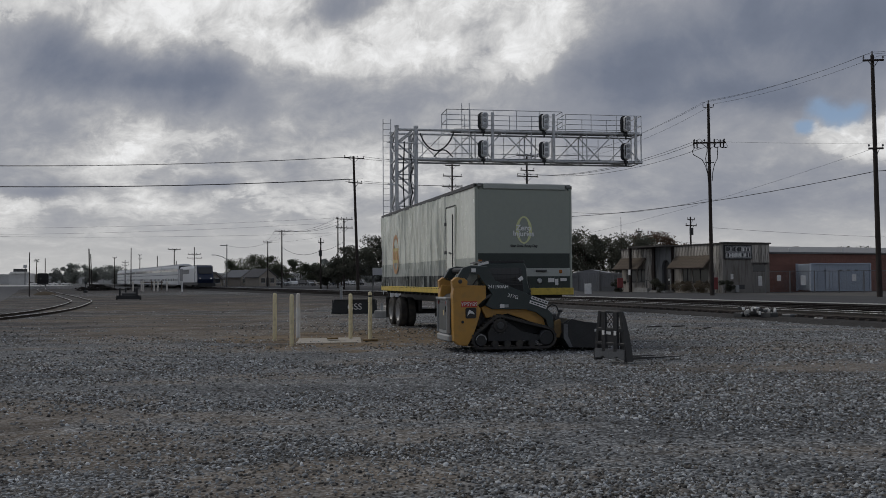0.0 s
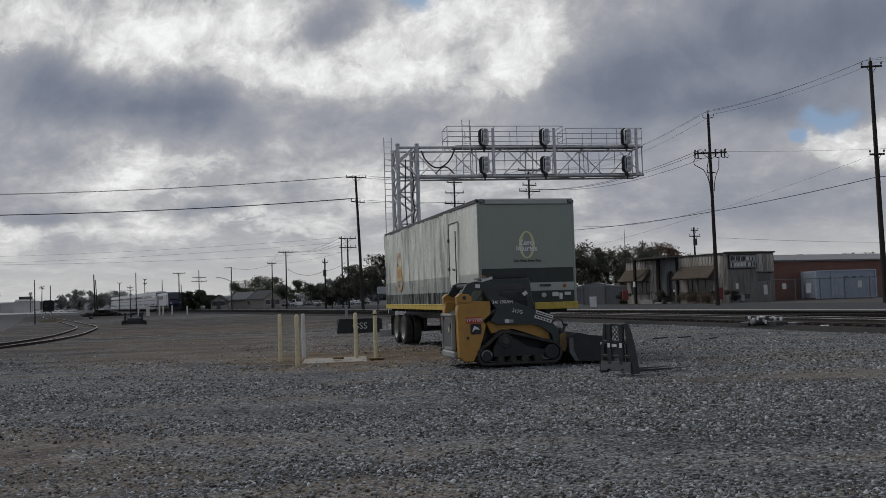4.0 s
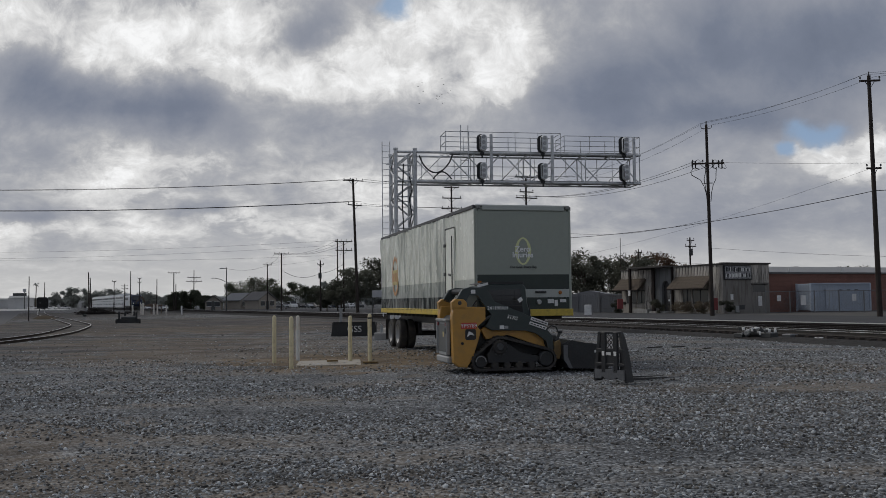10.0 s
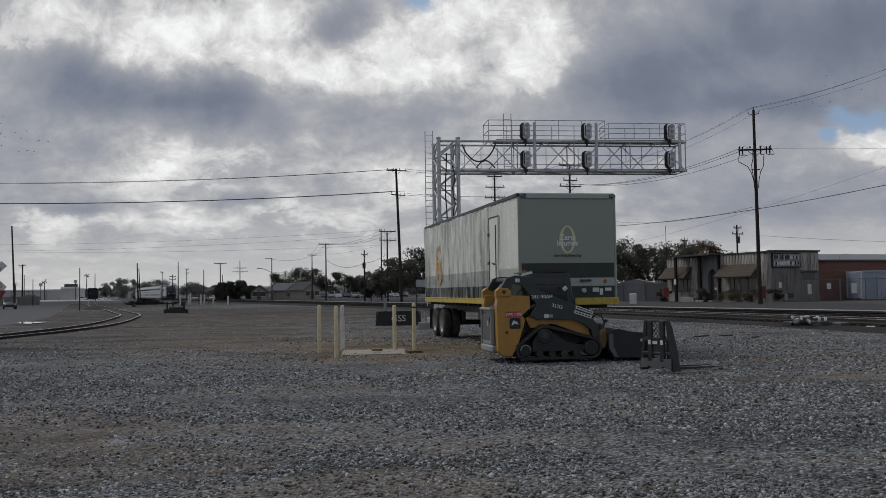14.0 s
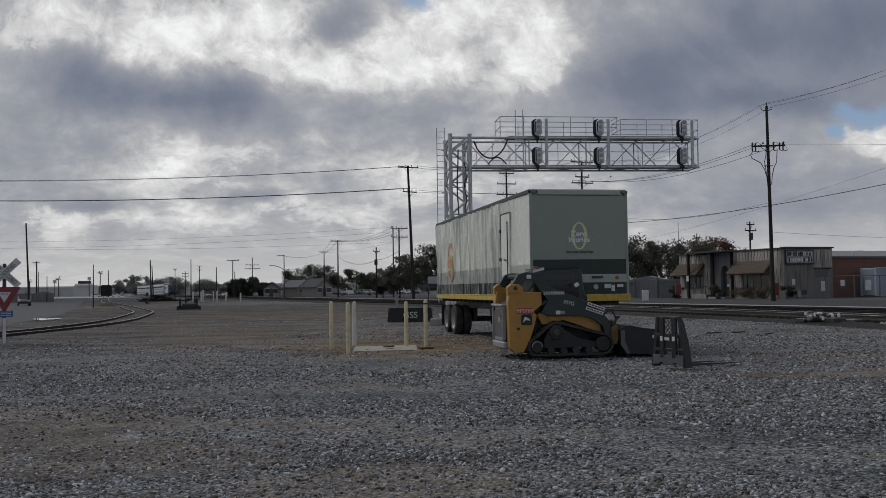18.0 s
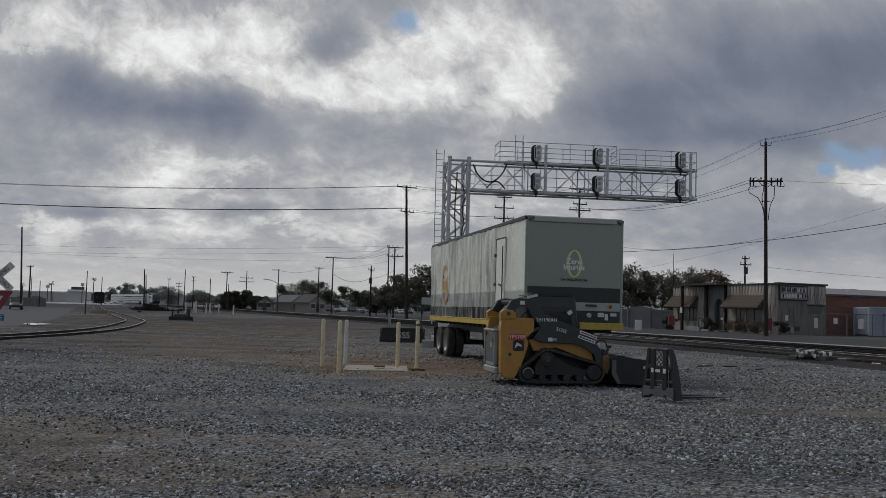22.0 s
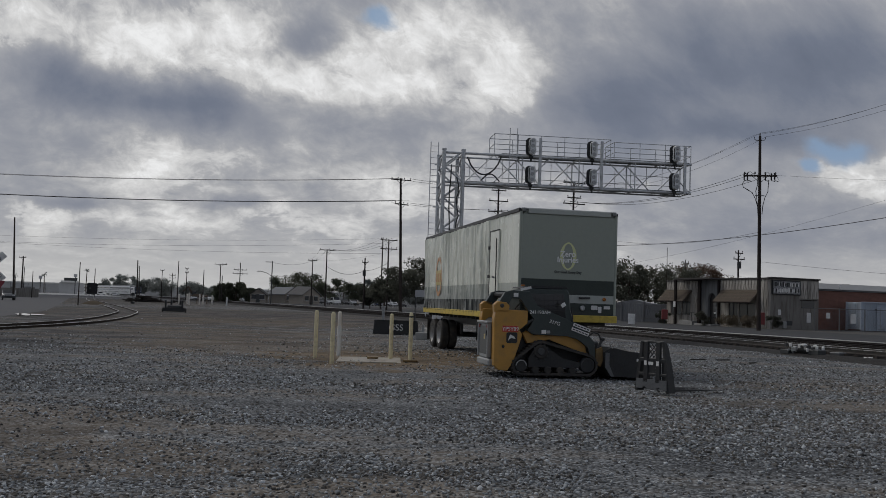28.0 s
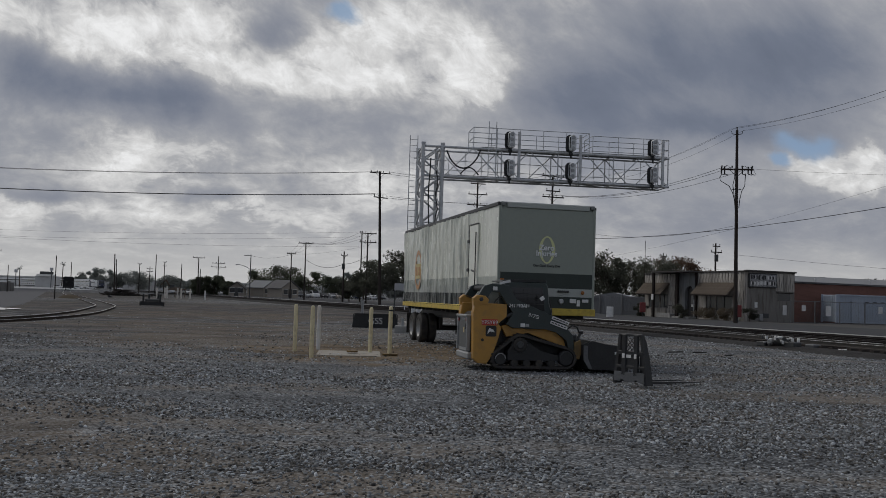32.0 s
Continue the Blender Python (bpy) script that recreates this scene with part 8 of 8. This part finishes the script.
def left_clutter():
    # puddle
    pud = Shape()
    n = 40
    vs = [(0, 0, 0)]
    for i in range(n):
        a = 2 * math.pi * i / n
        k = 1 + 0.25 * math.sin(3 * a + 1) + 0.12 * math.sin(7 * a)
        vs.append((0.75 * k * math.cos(a), 2.3 * k * math.sin(a), 0))
    pud.add(vs, [(0, i + 1, (i + 1) % n + 1) for i in range(n)])
    single("puddle", pud, M_WATER, "shallow rain puddle on the access road", "puddle", pose(-28.9, 59.3, 0.034, 0, 0, 26), kind="structure")
    # steel cradle with four uprights
    th = thing("steel_cradle", "dark steel cradle with four uprights standing in the yard", "cradle", pose(-27.4, 83.2, 0, 0, 0, 8))
    part("base_frame", Shape().box((0, -0.35, 0.25), (1.9, 0.14, 0.35), 0.02).box((0, 0.35, 0.25), (1.9, 0.14, 0.35), 0.02).box((-0.85, 0, 0.25), (0.14, 0.7, 0.3), 0.02).box((0.85, 0, 0.25), (0.14, 0.7, 0.3), 0.02), M_BLACK, th)
    for x, y in ((-0.72, -0.35), (-0.36, 0.35), (0.42, 0.35), (0.72, -0.35)):
        part("upright", Shape().box((x, y, 0.62), (0.16, 0.14, 0.9), 0.02), M_BLACK, th)
    part("roller", Shape().tube((-0.6, 0, 0.5), (0.6, 0, 0.5), 0.16, n=12), M_BLACKISH, th, smooth=True)
    for s in (-1, 1):
        part("end_wheel", Shape().disc((s * 0.98, -0.2, 0.22), 0.2, 0.12, "x", 16), M_RUBBER, th)
    # scrap heap of old ties
    random.seed(21)
    hp = thing("scrap_heap", "dark heap of old ties and scrap", "scrap heap", pose(-62.0, 171.0, 0, 0, 0, 10))
    for i in range(46):
        x = random.gauss(0, 1.3)
        z = max(0.1, 1.0 - 0.38 * abs(x)) * random.random()
        ob = part("old_tie", TIE, None, hp)
        ob.matrix_local = pose(x, random.uniform(-0.9, 0.9), 0.1 + z, random.uniform(-14, 14), random.uniform(-14, 14), random.uniform(40, 140))
    for i in range(8):
        ob = part("old_tie", TIE, None, hp)
        ob.matrix_local = pose(1.9 + 0.34 * i, random.uniform(-0.6, 0.6), 0.12, 0, random.uniform(-6, 6), random.uniform(60, 100))
    # pale posts and the yellow barrier
    for i, (x, y, h) in enumerate(((-51.4, 158, 1.6), (-50.0, 158, 1.7), (-47.8, 152, 1.9), (-47.3, 156, 1.7), (-46.4, 155, 1.7), (-45.8, 158, 1.6))):
        single("marker_post", Shape().tube((0, 0, -0.1), (0, 0, h - 0.06), 0.13, n=10).tube((0, 0, h - 0.06), (0, 0, h), 0.13, 0.07, n=10), M_PALE, "pale painted steel post in the yard", "bollard", pose(x, y, 0), "far marker posts", smooth=True)
    single("marker_post", Shape().tube((0, 0, -0.1), (0, 0, 1.35), 0.12, n=10).tube((0, 0, 1.35), (0, 0, 1.42), 0.12, 0.06, n=10), M_WHITE, "white post beside the track", "bollard", pose(-40.0, 146, 0), "far marker posts", smooth=True)
    th = thing("barrier", "faded orange barrier rail on posts", "barrier", pose(-52.0, 170, 0))
    part("rail_bar", Shape().box((0, 0, 1.45), (4.0, 0.12, 0.22), 0.03), M_RUST, th)
    for x in (-1.8, 0, 1.8):
        part("barrier_post", Shape().box((x, 0, 0.9), (0.14, 0.14, 1.7), 0.02), M_RUST, th)
    # excavator
    th = thing("excavator", "weathered orange-brown excavator with a raised arm", "excavator", pose(-84.4, 275, 0, 0, 0, 200))
    part("crawler", Shape().box((0, -0.9, 0.4), (3.2, 0.5, 0.8), 0.2).box((0, 0.9, 0.4), (3.2, 0.5, 0.8), 0.2), M_RUBBER, th)
    part("house_body", Shape().box((-0.3, 0, 1.4), (2.6, 2.2, 1.1), 0.15), M_RUST, th)
    cb = part("cab", Shape().box((0.7, 0.6, 1.9), (1.2, 0.9, 1.5), 0.1), M_BLACKISH, th)
    part("boom", Shape().bar((0.9, -0.2, 1.5), (2.4, -0.2, 4.0), 0.35, 0.45, 0.04), M_RUST, th)
    part("stick", Shape().bar((2.3, -0.2, 4.0), (3.9, -0.2, 2.4), 0.28, 0.35, 0.04), M_RUST, th)
    part("bucket", Shape().prism([(3.7, 2.5), (4.2, 2.3), (4.1, 1.7), (3.5, 1.8)], -0.55, 0.15, "y"), M_BLACKISH, th)
    # freight car standing at the end of the spur
    a = math.degrees(math.atan2(326 - 183, -137 + 77))
    th = thing("freight_car", "dark covered freight car standing on the spur", "freight car", pose(-114.6, 273, 0.12, 0, 0, a))
    part("car_body", Shape().prism([(-1.45, 0.7), (1.45, 0.7), (1.5, 1.1), (1.5, 3.6), (1.1, 3.95), (-1.1, 3.95), (-1.5, 3.6), (-1.5, 1.1)], 0, 15, "x"), M_FREIGHT, th)
    part("end_sill", Shape().box((-0.15, 0, 0.9), (0.4, 2.9, 0.35), 0.03), M_BLACK, th)
    for z in (1.4, 2.0, 2.6, 3.2):
        part("end_rib", Shape().box((-0.05, 0, z), (0.12, 2.8, 0.14), 0.03), M_FREIGHT, th)
    for i in range(5):
        part("rung", Shape().tube((-0.15, -1.3, 1.3 + 0.4 * i), (-0.15, -0.9, 1.3 + 0.4 * i), 0.025, n=6), M_BLACKISH, th)
    for x in (1.6, 3.3, 11.7, 13.4):
        for y in (-0.75, 0.75):
            part("rail_wheel", Shape().disc((x, y, 0.45), 0.45, 0.13, "y", 18), M_BLACK, th)
    part("brake_wheel", Shape().disc((-0.18, 0.6, 2.4), 0.28, 0.04, "x", 16), M_BLACKISH, th)
    # mound and stake by the thin post
    md = Shape()
    vs = [(0, 0, 0.5)] + [((1.5 + 0.2 * math.sin(i * 2.1)) * math.cos(2 * math.pi * i / 16), (0.9 + 0.1 * math.cos(i)) * math.sin(2 * math.pi * i / 16), -0.03) for i in range(16)]
    mid = [(0.6 * x, 0.6 * y, 0.32) for x, y, z in vs[1:]]
    md.add([vs[0], *mid, *vs[1:]], [(0, i + 1, (i + 1) % 16 + 1) for i in range(16)] + [(i + 1, i + 17, (i + 1) % 16 + 17, (i + 1) % 16 + 1) for i in range(16)])
    single("dirt_mound", md, M_DIRT, "small mound of brown dirt", "mound", pose(-48.5, 116, 0), smooth=True)
    th = thing("switch_stand", "small black switch stand beside the spur", "switch stand", pose(-52.5, 140, 0))
    part("stand_base", Shape().box((0, 0, 0.15), (0.5, 0.5, 0.3), 0.03), M_BLACK, th)
    part("stand_mast", Shape().tube((0, 0, 0.2), (0, 0, 1.5), 0.05, n=8), M_BLACK, th)
    part("target", Shape().box((0, 0, 1.45), (0.35, 0.05, 0.35), 0.03), M_BLACK, th)
    single("spare_ties", Shape().box((0, 0, 0.18), (2.5, 0.7, 0.36), 0.03), M_TIE, "low stack of dark ties beside the spur", "ties", pose(-62, 190, 0, 0, 0, 10))


M_RUST = surf("weathered rust-orange paint", (0.13, 0.092, 0.065), 0.7, var=0.25, dirt=(0.10, 0.08, 0.06), amount=0.5)
M_WATER = glass("puddle water", (0.02, 0.02, 0.02), 0.02)
M_FREIGHT = surf("dark freight car paint", (0.018, 0.017, 0.018), 0.8, var=0.3, dirt=(0.03, 0.027, 0.024), amount=0.4)
M_DIRT = surf("brown dirt", (0.11, 0.09, 0.065), 0.95, var=0.3, bump=0.5, spec=0.08)
left_clutter()


# ---- train ----
def coach(label):
    """A bi-level coach about its middle; x along, rail at z 0."""
    th = thing("passenger_coach", label, "train car", None, "coaches of the train")
    L, W = 25.3, 3.05
    prof = [(-W / 2, 0.55), (-W / 2, 4.1), (-W / 2 + 0.18, 4.55), (-0.7, 4.85), (0.7, 4.85), (W / 2 - 0.18, 4.55), (W / 2, 4.1), (W / 2, 0.55), (W / 2 - 0.15, 0.4), (-W / 2 + 0.15, 0.4)]
    body = part("car_body", Shape().prism(prof, -L / 2, L / 2, "x", ch=0.05), M_COACH, th)
    part("roof", Shape().prism([(-W / 2 + 0.17, 4.57), (-0.7, 4.87), (0.7, 4.87), (W / 2 - 0.17, 4.57)], -L / 2 + 0.1, L / 2 - 0.1, "x"), M_COACHROOF, th)
    for s in (-1, 1):
        for z, h, m in ((3.55, 0.75, M_GLASS), (1.55, 0.65, M_GLASS)):
            for i in range(10):
                part("window", COACHWIN[z], None, body).matrix_local = pose(-L / 2 + 1.6 + i * 2.45, s * (W / 2 + 0.004), z)
        part("stripe", Shape().box((0, s * (W / 2 + 0.003), 2.62), (L - 0.4, 0.012, 0.12)), M_TRAINBLUE, body)
        part("skirt", Shape().box((0, s * (W / 2 - 0.12), 0.35), (L - 8.0, 0.06, 0.4)), M_BLACKISH, th)
        part("end_frame", Shape().box((s * (L / 2 + 0.06), 0, 2.0), (0.14, 1.1, 2.1), 0.05), M_COACHROOF, body)
        part("end_band", Shape().box((s * (L / 2 + 0.02), 0, 4.05), (0.1, 2.7, 0.9), 0.05), M_BLACKISH, body)
    for x in (-9.2, -6.7, 6.7, 9.2):
        for y in (-0.75, 0.75):
            part("rail_wheel", Shape().disc((x, y, 0.46), 0.46, 0.13, "y", 16), M_BLACK, th)
    for x in (-7.95, 7.95):
        part("truck_frame", Shape().box((x, 0, 0.5), (3.6, 2.2, 0.35), 0.05), M_BLACK, th)
    return th


def locomotive():
    """The locomotive about its middle; its cab end looks along -x."""
    th = thing("locomotive", "white and dark blue passenger diesel locomotive at the train's end", "locomotive")
    L, W = 21.6, 3.0
    part("hood", Shape().prism([(-W / 2, 1.0), (-W / 2, 3.7), (-W / 2 + 0.35, 4.2), (W / 2 - 0.35, 4.2), (W / 2, 3.7), (W / 2, 1.0)], -L / 2 + 3.2, L / 2, "x", ch=0.06), M_LOCOWHITE, th)
    part("cab_shell", Shape().prism([(-L / 2, 0.9), (-L / 2 - 0.35, 1.6), (-L / 2 - 0.1, 2.4), (-L / 2 + 1.1, 4.0), (-L / 2 + 1.6, 4.28), (-L / 2 + 3.2, 4.28), (-L / 2 + 3.2, 0.9)], -W / 2, W / 2, "y", ch=0.12), M_TRAINBLUE, th, "dark blue cab front")
    part("windscreen", Shape().prism([(-L / 2 - 0.06, 2.62), (-L / 2 + 0.86, 3.82), (-L / 2 + 0.80, 3.86), (-L / 2 - 0.12, 2.66)], -1.25, 1.25, "y"), M_GLASS, th)
    part("pillar_white", Shape().box((-L / 2 + 1.4, W / 2 + 0.01, 2.6), (1.4, 0.03, 3.0)).box((-L / 2 + 1.4, -W / 2 - 0.01, 2.6), (1.4, 0.03, 3.0)), M_LOCOWHITE, th)
    for y in (-1.0, 1.0):
        part("headlight", Shape().disc((-L / 2 - 0.36, y, 1.75), 0.13, 0.08, "x", 12), M_HEADLIGHT, th, "small dim headlight")
    for s in (-1, 1):
        part("side_window", Shape().box((-L / 2 + 2.4, s * (W / 2 + 0.02), 3.1), (0.9, 0.04, 0.7), 0.01), M_GLASS, th)
        part("blue_panel", Shape().box((L / 2 - 2.6, s * (W / 2 + 0.008), 2.5), (4.0, 0.02, 2.6)), M_TRAINBLUE, th)
        for i in range(6):
            part("louvre", Shape().box((-1.0 + i * 1.3, s * (W / 2 + 0.012), 3.1), (1.0, 0.03, 0.8), 0.01), M_ROOFEDGE, th)
        part("underframe", Shape().box((0, s * 1.2, 0.75), (L - 1.5, 0.2, 0.5), 0.03), M_BLACK, th)
    part("fuel_tank", Shape().box((0, 0, 0.55), (5.5, 2.4, 0.75), 0.12), M_BLACK, th)
    part("pilot", Shape().box((-L / 2 + 0.1, 0, 0.55), (0.3, 2.8, 0.75), 0.05), M_BLACK, th)
    for x in (-8.0, -5.2, 5.2, 8.0):
        for y in (-0.75, 0.75):
            part("rail_wheel", Shape().disc((x, y, 0.51), 0.51, 0.13, "y", 16), M_BLACK, th)
    for x in (-6.6, 6.6):
        part("truck_frame", Shape().box((x, 0, 0.6), (4.2, 2.3, 0.4), 0.05), M_BLACK, th)
    for x in (-2.0, 2.5, 5.5):
        part("roof_fan", Shape().tube((x, 0, 4.18), (x, 0, 4.34), 0.6, n=16), M_BLACKISH, th)
    return th


M_COACH = surf("white-silver coach skin", (0.74, 0.745, 0.74), 0.4, 0.0, var=0.08, scale=0.5)
M_COACHROOF = surf("pale grey coach roof", (0.42, 0.425, 0.43), 0.6, var=0.15)
M_TRAINBLUE = surf("dark navy paint", (0.012, 0.022, 0.055), 0.35, var=0.1, bump=0.0)
M_LOCOWHITE = surf("white locomotive paint", (0.74, 0.745, 0.75), 0.4, var=0.06, bump=0.0)
M_HEADLIGHT = bpy.data.materials.new("lit headlight")
M_HEADLIGHT.use_nodes = True
M_HEADLIGHT.node_tree.nodes["Principled BSDF"].inputs["Emission Color"].default_value = (1.0, 0.95, 0.85, 1)
M_HEADLIGHT.node_tree.nodes["Principled BSDF"].inputs["Emission Strength"].default_value = 0.12
COACHWIN = {3.55: Shape().box((0, 0, 0), (2.25, 0.02, 0.55)).mesh("window", M_GLASS), 1.55: Shape().box((0, 0, 0), (1.0, 0.02, 0.50)).mesh("window", M_GLASS)}
LOCO = locomotive()
COACHES = [coach("white bi-level passenger coach with dark window bands")]
for _ in range(4):
    COACHES.append(copy_thing(COACHES[0], pose(0, 0, 0)))


# ---- birds ----
def bird():
    th = thing("bird", "small dark bird in flight over the yard", "bird", None, "flock of birds")
    part("body", Shape().tube((-0.07, 0, 0), (0.0, 0, 0.005), 0.012, 0.028, n=6).tube((0.0, 0, 0.005), (0.09, 0, 0.01), 0.028, 0.010, n=6), M_BLACK, th)
    for s in (-1, 1):
        part("wing", Shape().prism([(0.04, 0.0), (0.02, s * 0.07), (-0.02, s * 0.14), (-0.04, s * 0.07), (-0.04, 0.0)], 0.006, 0.012, "z", pose(0, 0, 0, 18 * s, 0, 0)), M_BLACK, th)
    part("tail", Shape().prism([(-0.06, -0.012), (-0.14, -0.03), (-0.14, 0.03), (-0.06, 0.012)], 0.0, 0.006, "z"), M_BLACK, th)
    return th


BIRDS = [bird()]
for _ in range(32):
    BIRDS.append(copy_thing(BIRDS[0], pose(0, 0, 0)))


# ---- stones on the ground, ties under the rails ----
def stones():
    """Loose crushed stone, one joined mesh: crowded near the viewer, thinner further out and on the dirt."""
    rng = np.random.default_rng(4)
    ico = np.array([(0, 0, 1), (0.894, 0, 0.447), (0.276, 0.851, 0.447), (-0.724, 0.526, 0.447), (-0.724, -0.526, 0.447), (0.276, -0.851, 0.447), (0.724, 0.526, -0.447), (-0.276, 0.851, -0.447), (-0.894, 0, -0.447), (-0.276, -0.851, -0.447), (0.724, -0.526, -0.447)])
    tri = [(0, 1, 2), (0, 2, 3), (0, 3, 4), (0, 4, 5), (0, 5, 1), (1, 6, 2), (2, 7, 3), (3, 8, 4), (4, 9, 5), (5, 10, 1), (6, 7, 2), (7, 8, 3), (8, 9, 4), (9, 10, 5), (10, 6, 1)]
    P, S = [], []
    for y0, y1, dens, s0, s1 in ((6.0, 11.0, 820, 0.009, 0.023), (11.0, 18.0, 370, 0.011, 0.027), (18.0, 30.0, 130, 0.014, 0.032), (30.0, 48.0, 26, 0.018, 0.036), (48.0, 75.0, 3.0, 0.022, 0.040)):
        half0, half1 = 0.62 * y0 + 0.6, 0.62 * y1 + 0.6
        n = int(dens * (half0 + half1) * (y1 - y0))
        y = rng.uniform(y0, y1, n)
        x = rng.uniform(-1, 1, n) * (0.62 * y + 0.6)
        keep = np.ones(n, bool)
        bare = np.array([noise.noise(Vector((a * 0.13, b * 0.42, 8.0))) + 0.5 * noise.noise(Vector((a * 0.9, b * 0.9, 2.0))) for a, b in zip(x, y)])
        if y0 >= 18:
            y = y0 + (y1 - y0) * rng.random(n) ** 1.35
        keep &= rng.random(n) < np.clip(0.72 - bare * 2.0, 0.16, 1.0)
        rough = np.array([noise.noise(Vector((a * 0.25, b * 0.25, 5.0))) for a, b in zip(x, y)])
        sunk = np.clip((y - 15) / 18 + 1.1 * rough, 0, 0.88) * np.clip((-0.10 * y - x) / 6 + 0.5 + rough, 0, 1)
        keep &= rng.random(n) > sunk
        for cx, cy, wx, wy in ((-1.1, 8.0, 1.3, 1.2), (-4.0, 9.5, 2.0, 1.1), (-6.5, 12.0, 2.8, 1.6), (6.5, 17.5, 3.0, 1.0)):
            keep &= ~((((x - cx) / wx) ** 2 + ((y - cy) / wy) ** 2 + 1.2 * rough < 0.9) & (rng.random(n) < 0.66))
        keep &= ~((np.abs(x + 2.6) / 3.4) ** 2 + (np.abs(y - 27.0) / 3.6) ** 2 < rng.random(n) * 1.2)
        P.append(np.stack([x, y], 1)[keep])
        S.append((s0 + (s1 - s0) * rng.random(n) ** 2)[keep])
    P, S = np.concatenate(P), np.concatenate(S)
    n = len(P)
    z = np.array([max(0.0, 1 - max(abs(a) / 60, abs(b - 30) / 50)) * 0.10 * noise.noise(Vector((a * 0.16, b * 0.16, 3.0))) - 0.02 for a, b in P])
    v = ico[None] * rng.uniform(0.5, 1.4, (n, len(ico), 1)) * (S[:, None, None] * rng.uniform(0.6, 1.4, (n, 1, 3)))
    a = rng.random(n) * 2 * np.pi
    c, s = np.cos(a), np.sin(a)
    x2 = v[..., 0] * c[:, None] - v[..., 1] * s[:, None]
    y2 = v[..., 0] * s[:, None] + v[..., 1] * c[:, None]
    v = np.stack([x2 + P[:, :1], y2 + P[:, 1:], v[..., 2] * 0.7 + z[:, None] + S[:, None] * 0.35], 2).reshape(-1, 3)
    f = (np.array(tri)[None] + (np.arange(n) * len(ico))[:, None, None]).reshape(-1, 3)
    me = bpy.data.meshes.new("stones")
    me.vertices.add(len(v))
    me.vertices.foreach_set("co", v.ravel())
    me.loops.add(f.size)
    me.loops.foreach_set("vertex_index", f.ravel().astype(np.int32))
    me.polygons.add(len(f))
    me.polygons.foreach_set("loop_start", np.arange(0, f.size, 3, dtype=np.int32))
    me.update(calc_edges=True)
    me.materials.append(M_LOOSE)
    tagged(new("loose_stones", me), "loose grey crushed stone scattered over the yard", "gravel", kind="stuff")


def loose_material():
    mt, nt, bsdf = nodes_of("loose stone")
    N, L = nt.nodes.new, nt.links.new
    geo = N("ShaderNodeNewGeometry")
    cr = N("ShaderNodeValToRGB")
    e = cr.color_ramp.elements
    e[0].color, e[1].color = (0.050, 0.050, 0.050, 1), (0.58, 0.60, 0.61, 1)
    k = e.new(0.30)
    k.color = (0.150, 0.138, 0.120, 1)
    k = e.new(0.55)
    k.color = (0.205, 0.216, 0.222, 1)
    k = e.new(0.8)
    k.color = (0.315, 0.333, 0.342, 1)
    L(geo.outputs["Random Per Island"], cr.inputs[0])
    L(cr.outputs[0], bsdf.inputs["Base Color"])
    bsdf.inputs["Roughness"].default_value = 0.8
    bsdf.inputs["Specular IOR Level"].default_value = 0.15
    return mt


M_LOOSE = loose_material()
stones()
lay_ties(TRACKS[2][0], [p for p in siding if p.y < 75], MAIN_Z, 0.55, 110)
lay_ties(TRACKS[1][0], [T(s, -5.2) for s in range(-40, 100, 10)], MAIN_Z, 0.55, 90)
lay_ties(TRACKS[0][0], [T(s, -1.3) for s in range(-40, 100, 10)], MAIN_Z, 0.55, 60)


# ---- what moves ----
def line_at(d):
    """A point and heading d metres along the near main track, measured from its zero; beyond 442 m it bends to the left."""
    if d <= 442:
        p = T(d, -5.2)
        return p, math.atan2(UY, UX)
    R = 360.0
    a0 = math.atan2(UY, UX)
    a = a0 + (d - 442) / R
    c = T(442, -5.2) + Vector((-math.sin(a0), math.cos(a0), 0)) * R
    return c + Vector((math.sin(a), -math.cos(a), 0)) * R, a


def motions():
    times = (0, 2, 3.5, 6, 9, 11, 14, 17, 21, 24, 28, 30, 32)
    depth = (180, 201, 216, 240, 270, 289, 314, 343, 381, 411, 452, 473, 494)
    z = MAIN_Z + 0.175

    def rows(lead):
        out = []
        for t, y in zip(times, depth):
            p, a = line_at((y - 44.7) / UY + lead)
            out.append((t, pose(p.x, p.y, z, 0, 0, math.degrees(a))))
        return out
    walk(CLOUDS, [(t, pose(-4.0 * (t - 10), 2.0 * (t - 10), 0)) for t in (0, 16, 32)])
    walk(LOCO, rows(11.2))
    for i, c in enumerate(COACHES):
        walk(c, rows(22.4 + 0.6 + 12.9 + 26.0 * i))
    # two passes of birds: seconds, slope x, slope z, at their distance from the yard
    first_pass = [(0, -1.109, 0.284), (8, -0.2295, 0.2637), (10, -0.0096, 0.2206), (12, 0.1771, 0.2027), (13, 0.2633, 0.1978), (32, 1.901, 0.248)]
    second_pass = [(0, -3.166, 0.194), (14, -0.5036, 0.1745), (14.5, -0.4085, 0.1565), (16.5, -0.099, 0.1242), (32, 2.3, 0.174)]
    rng = random.Random(8)
    for k, b in enumerate(BIRDS):
        dist, way = (130.0, first_pass) if k < 17 else (100.0, second_pass)
        dx, dy, dz = rng.gauss(0, 1.2), rng.gauss(0, 4.0), rng.gauss(0, 0.9)
        walk(b, [(t, pose(dist * u + dx + 0.3 * math.sin(t + dy), dist + dy, 1.63 + dist * w + dz + 0.3 * math.sin(0.8 * t + dx), 0, 0, 2)) for t, u, w in way])


motions()
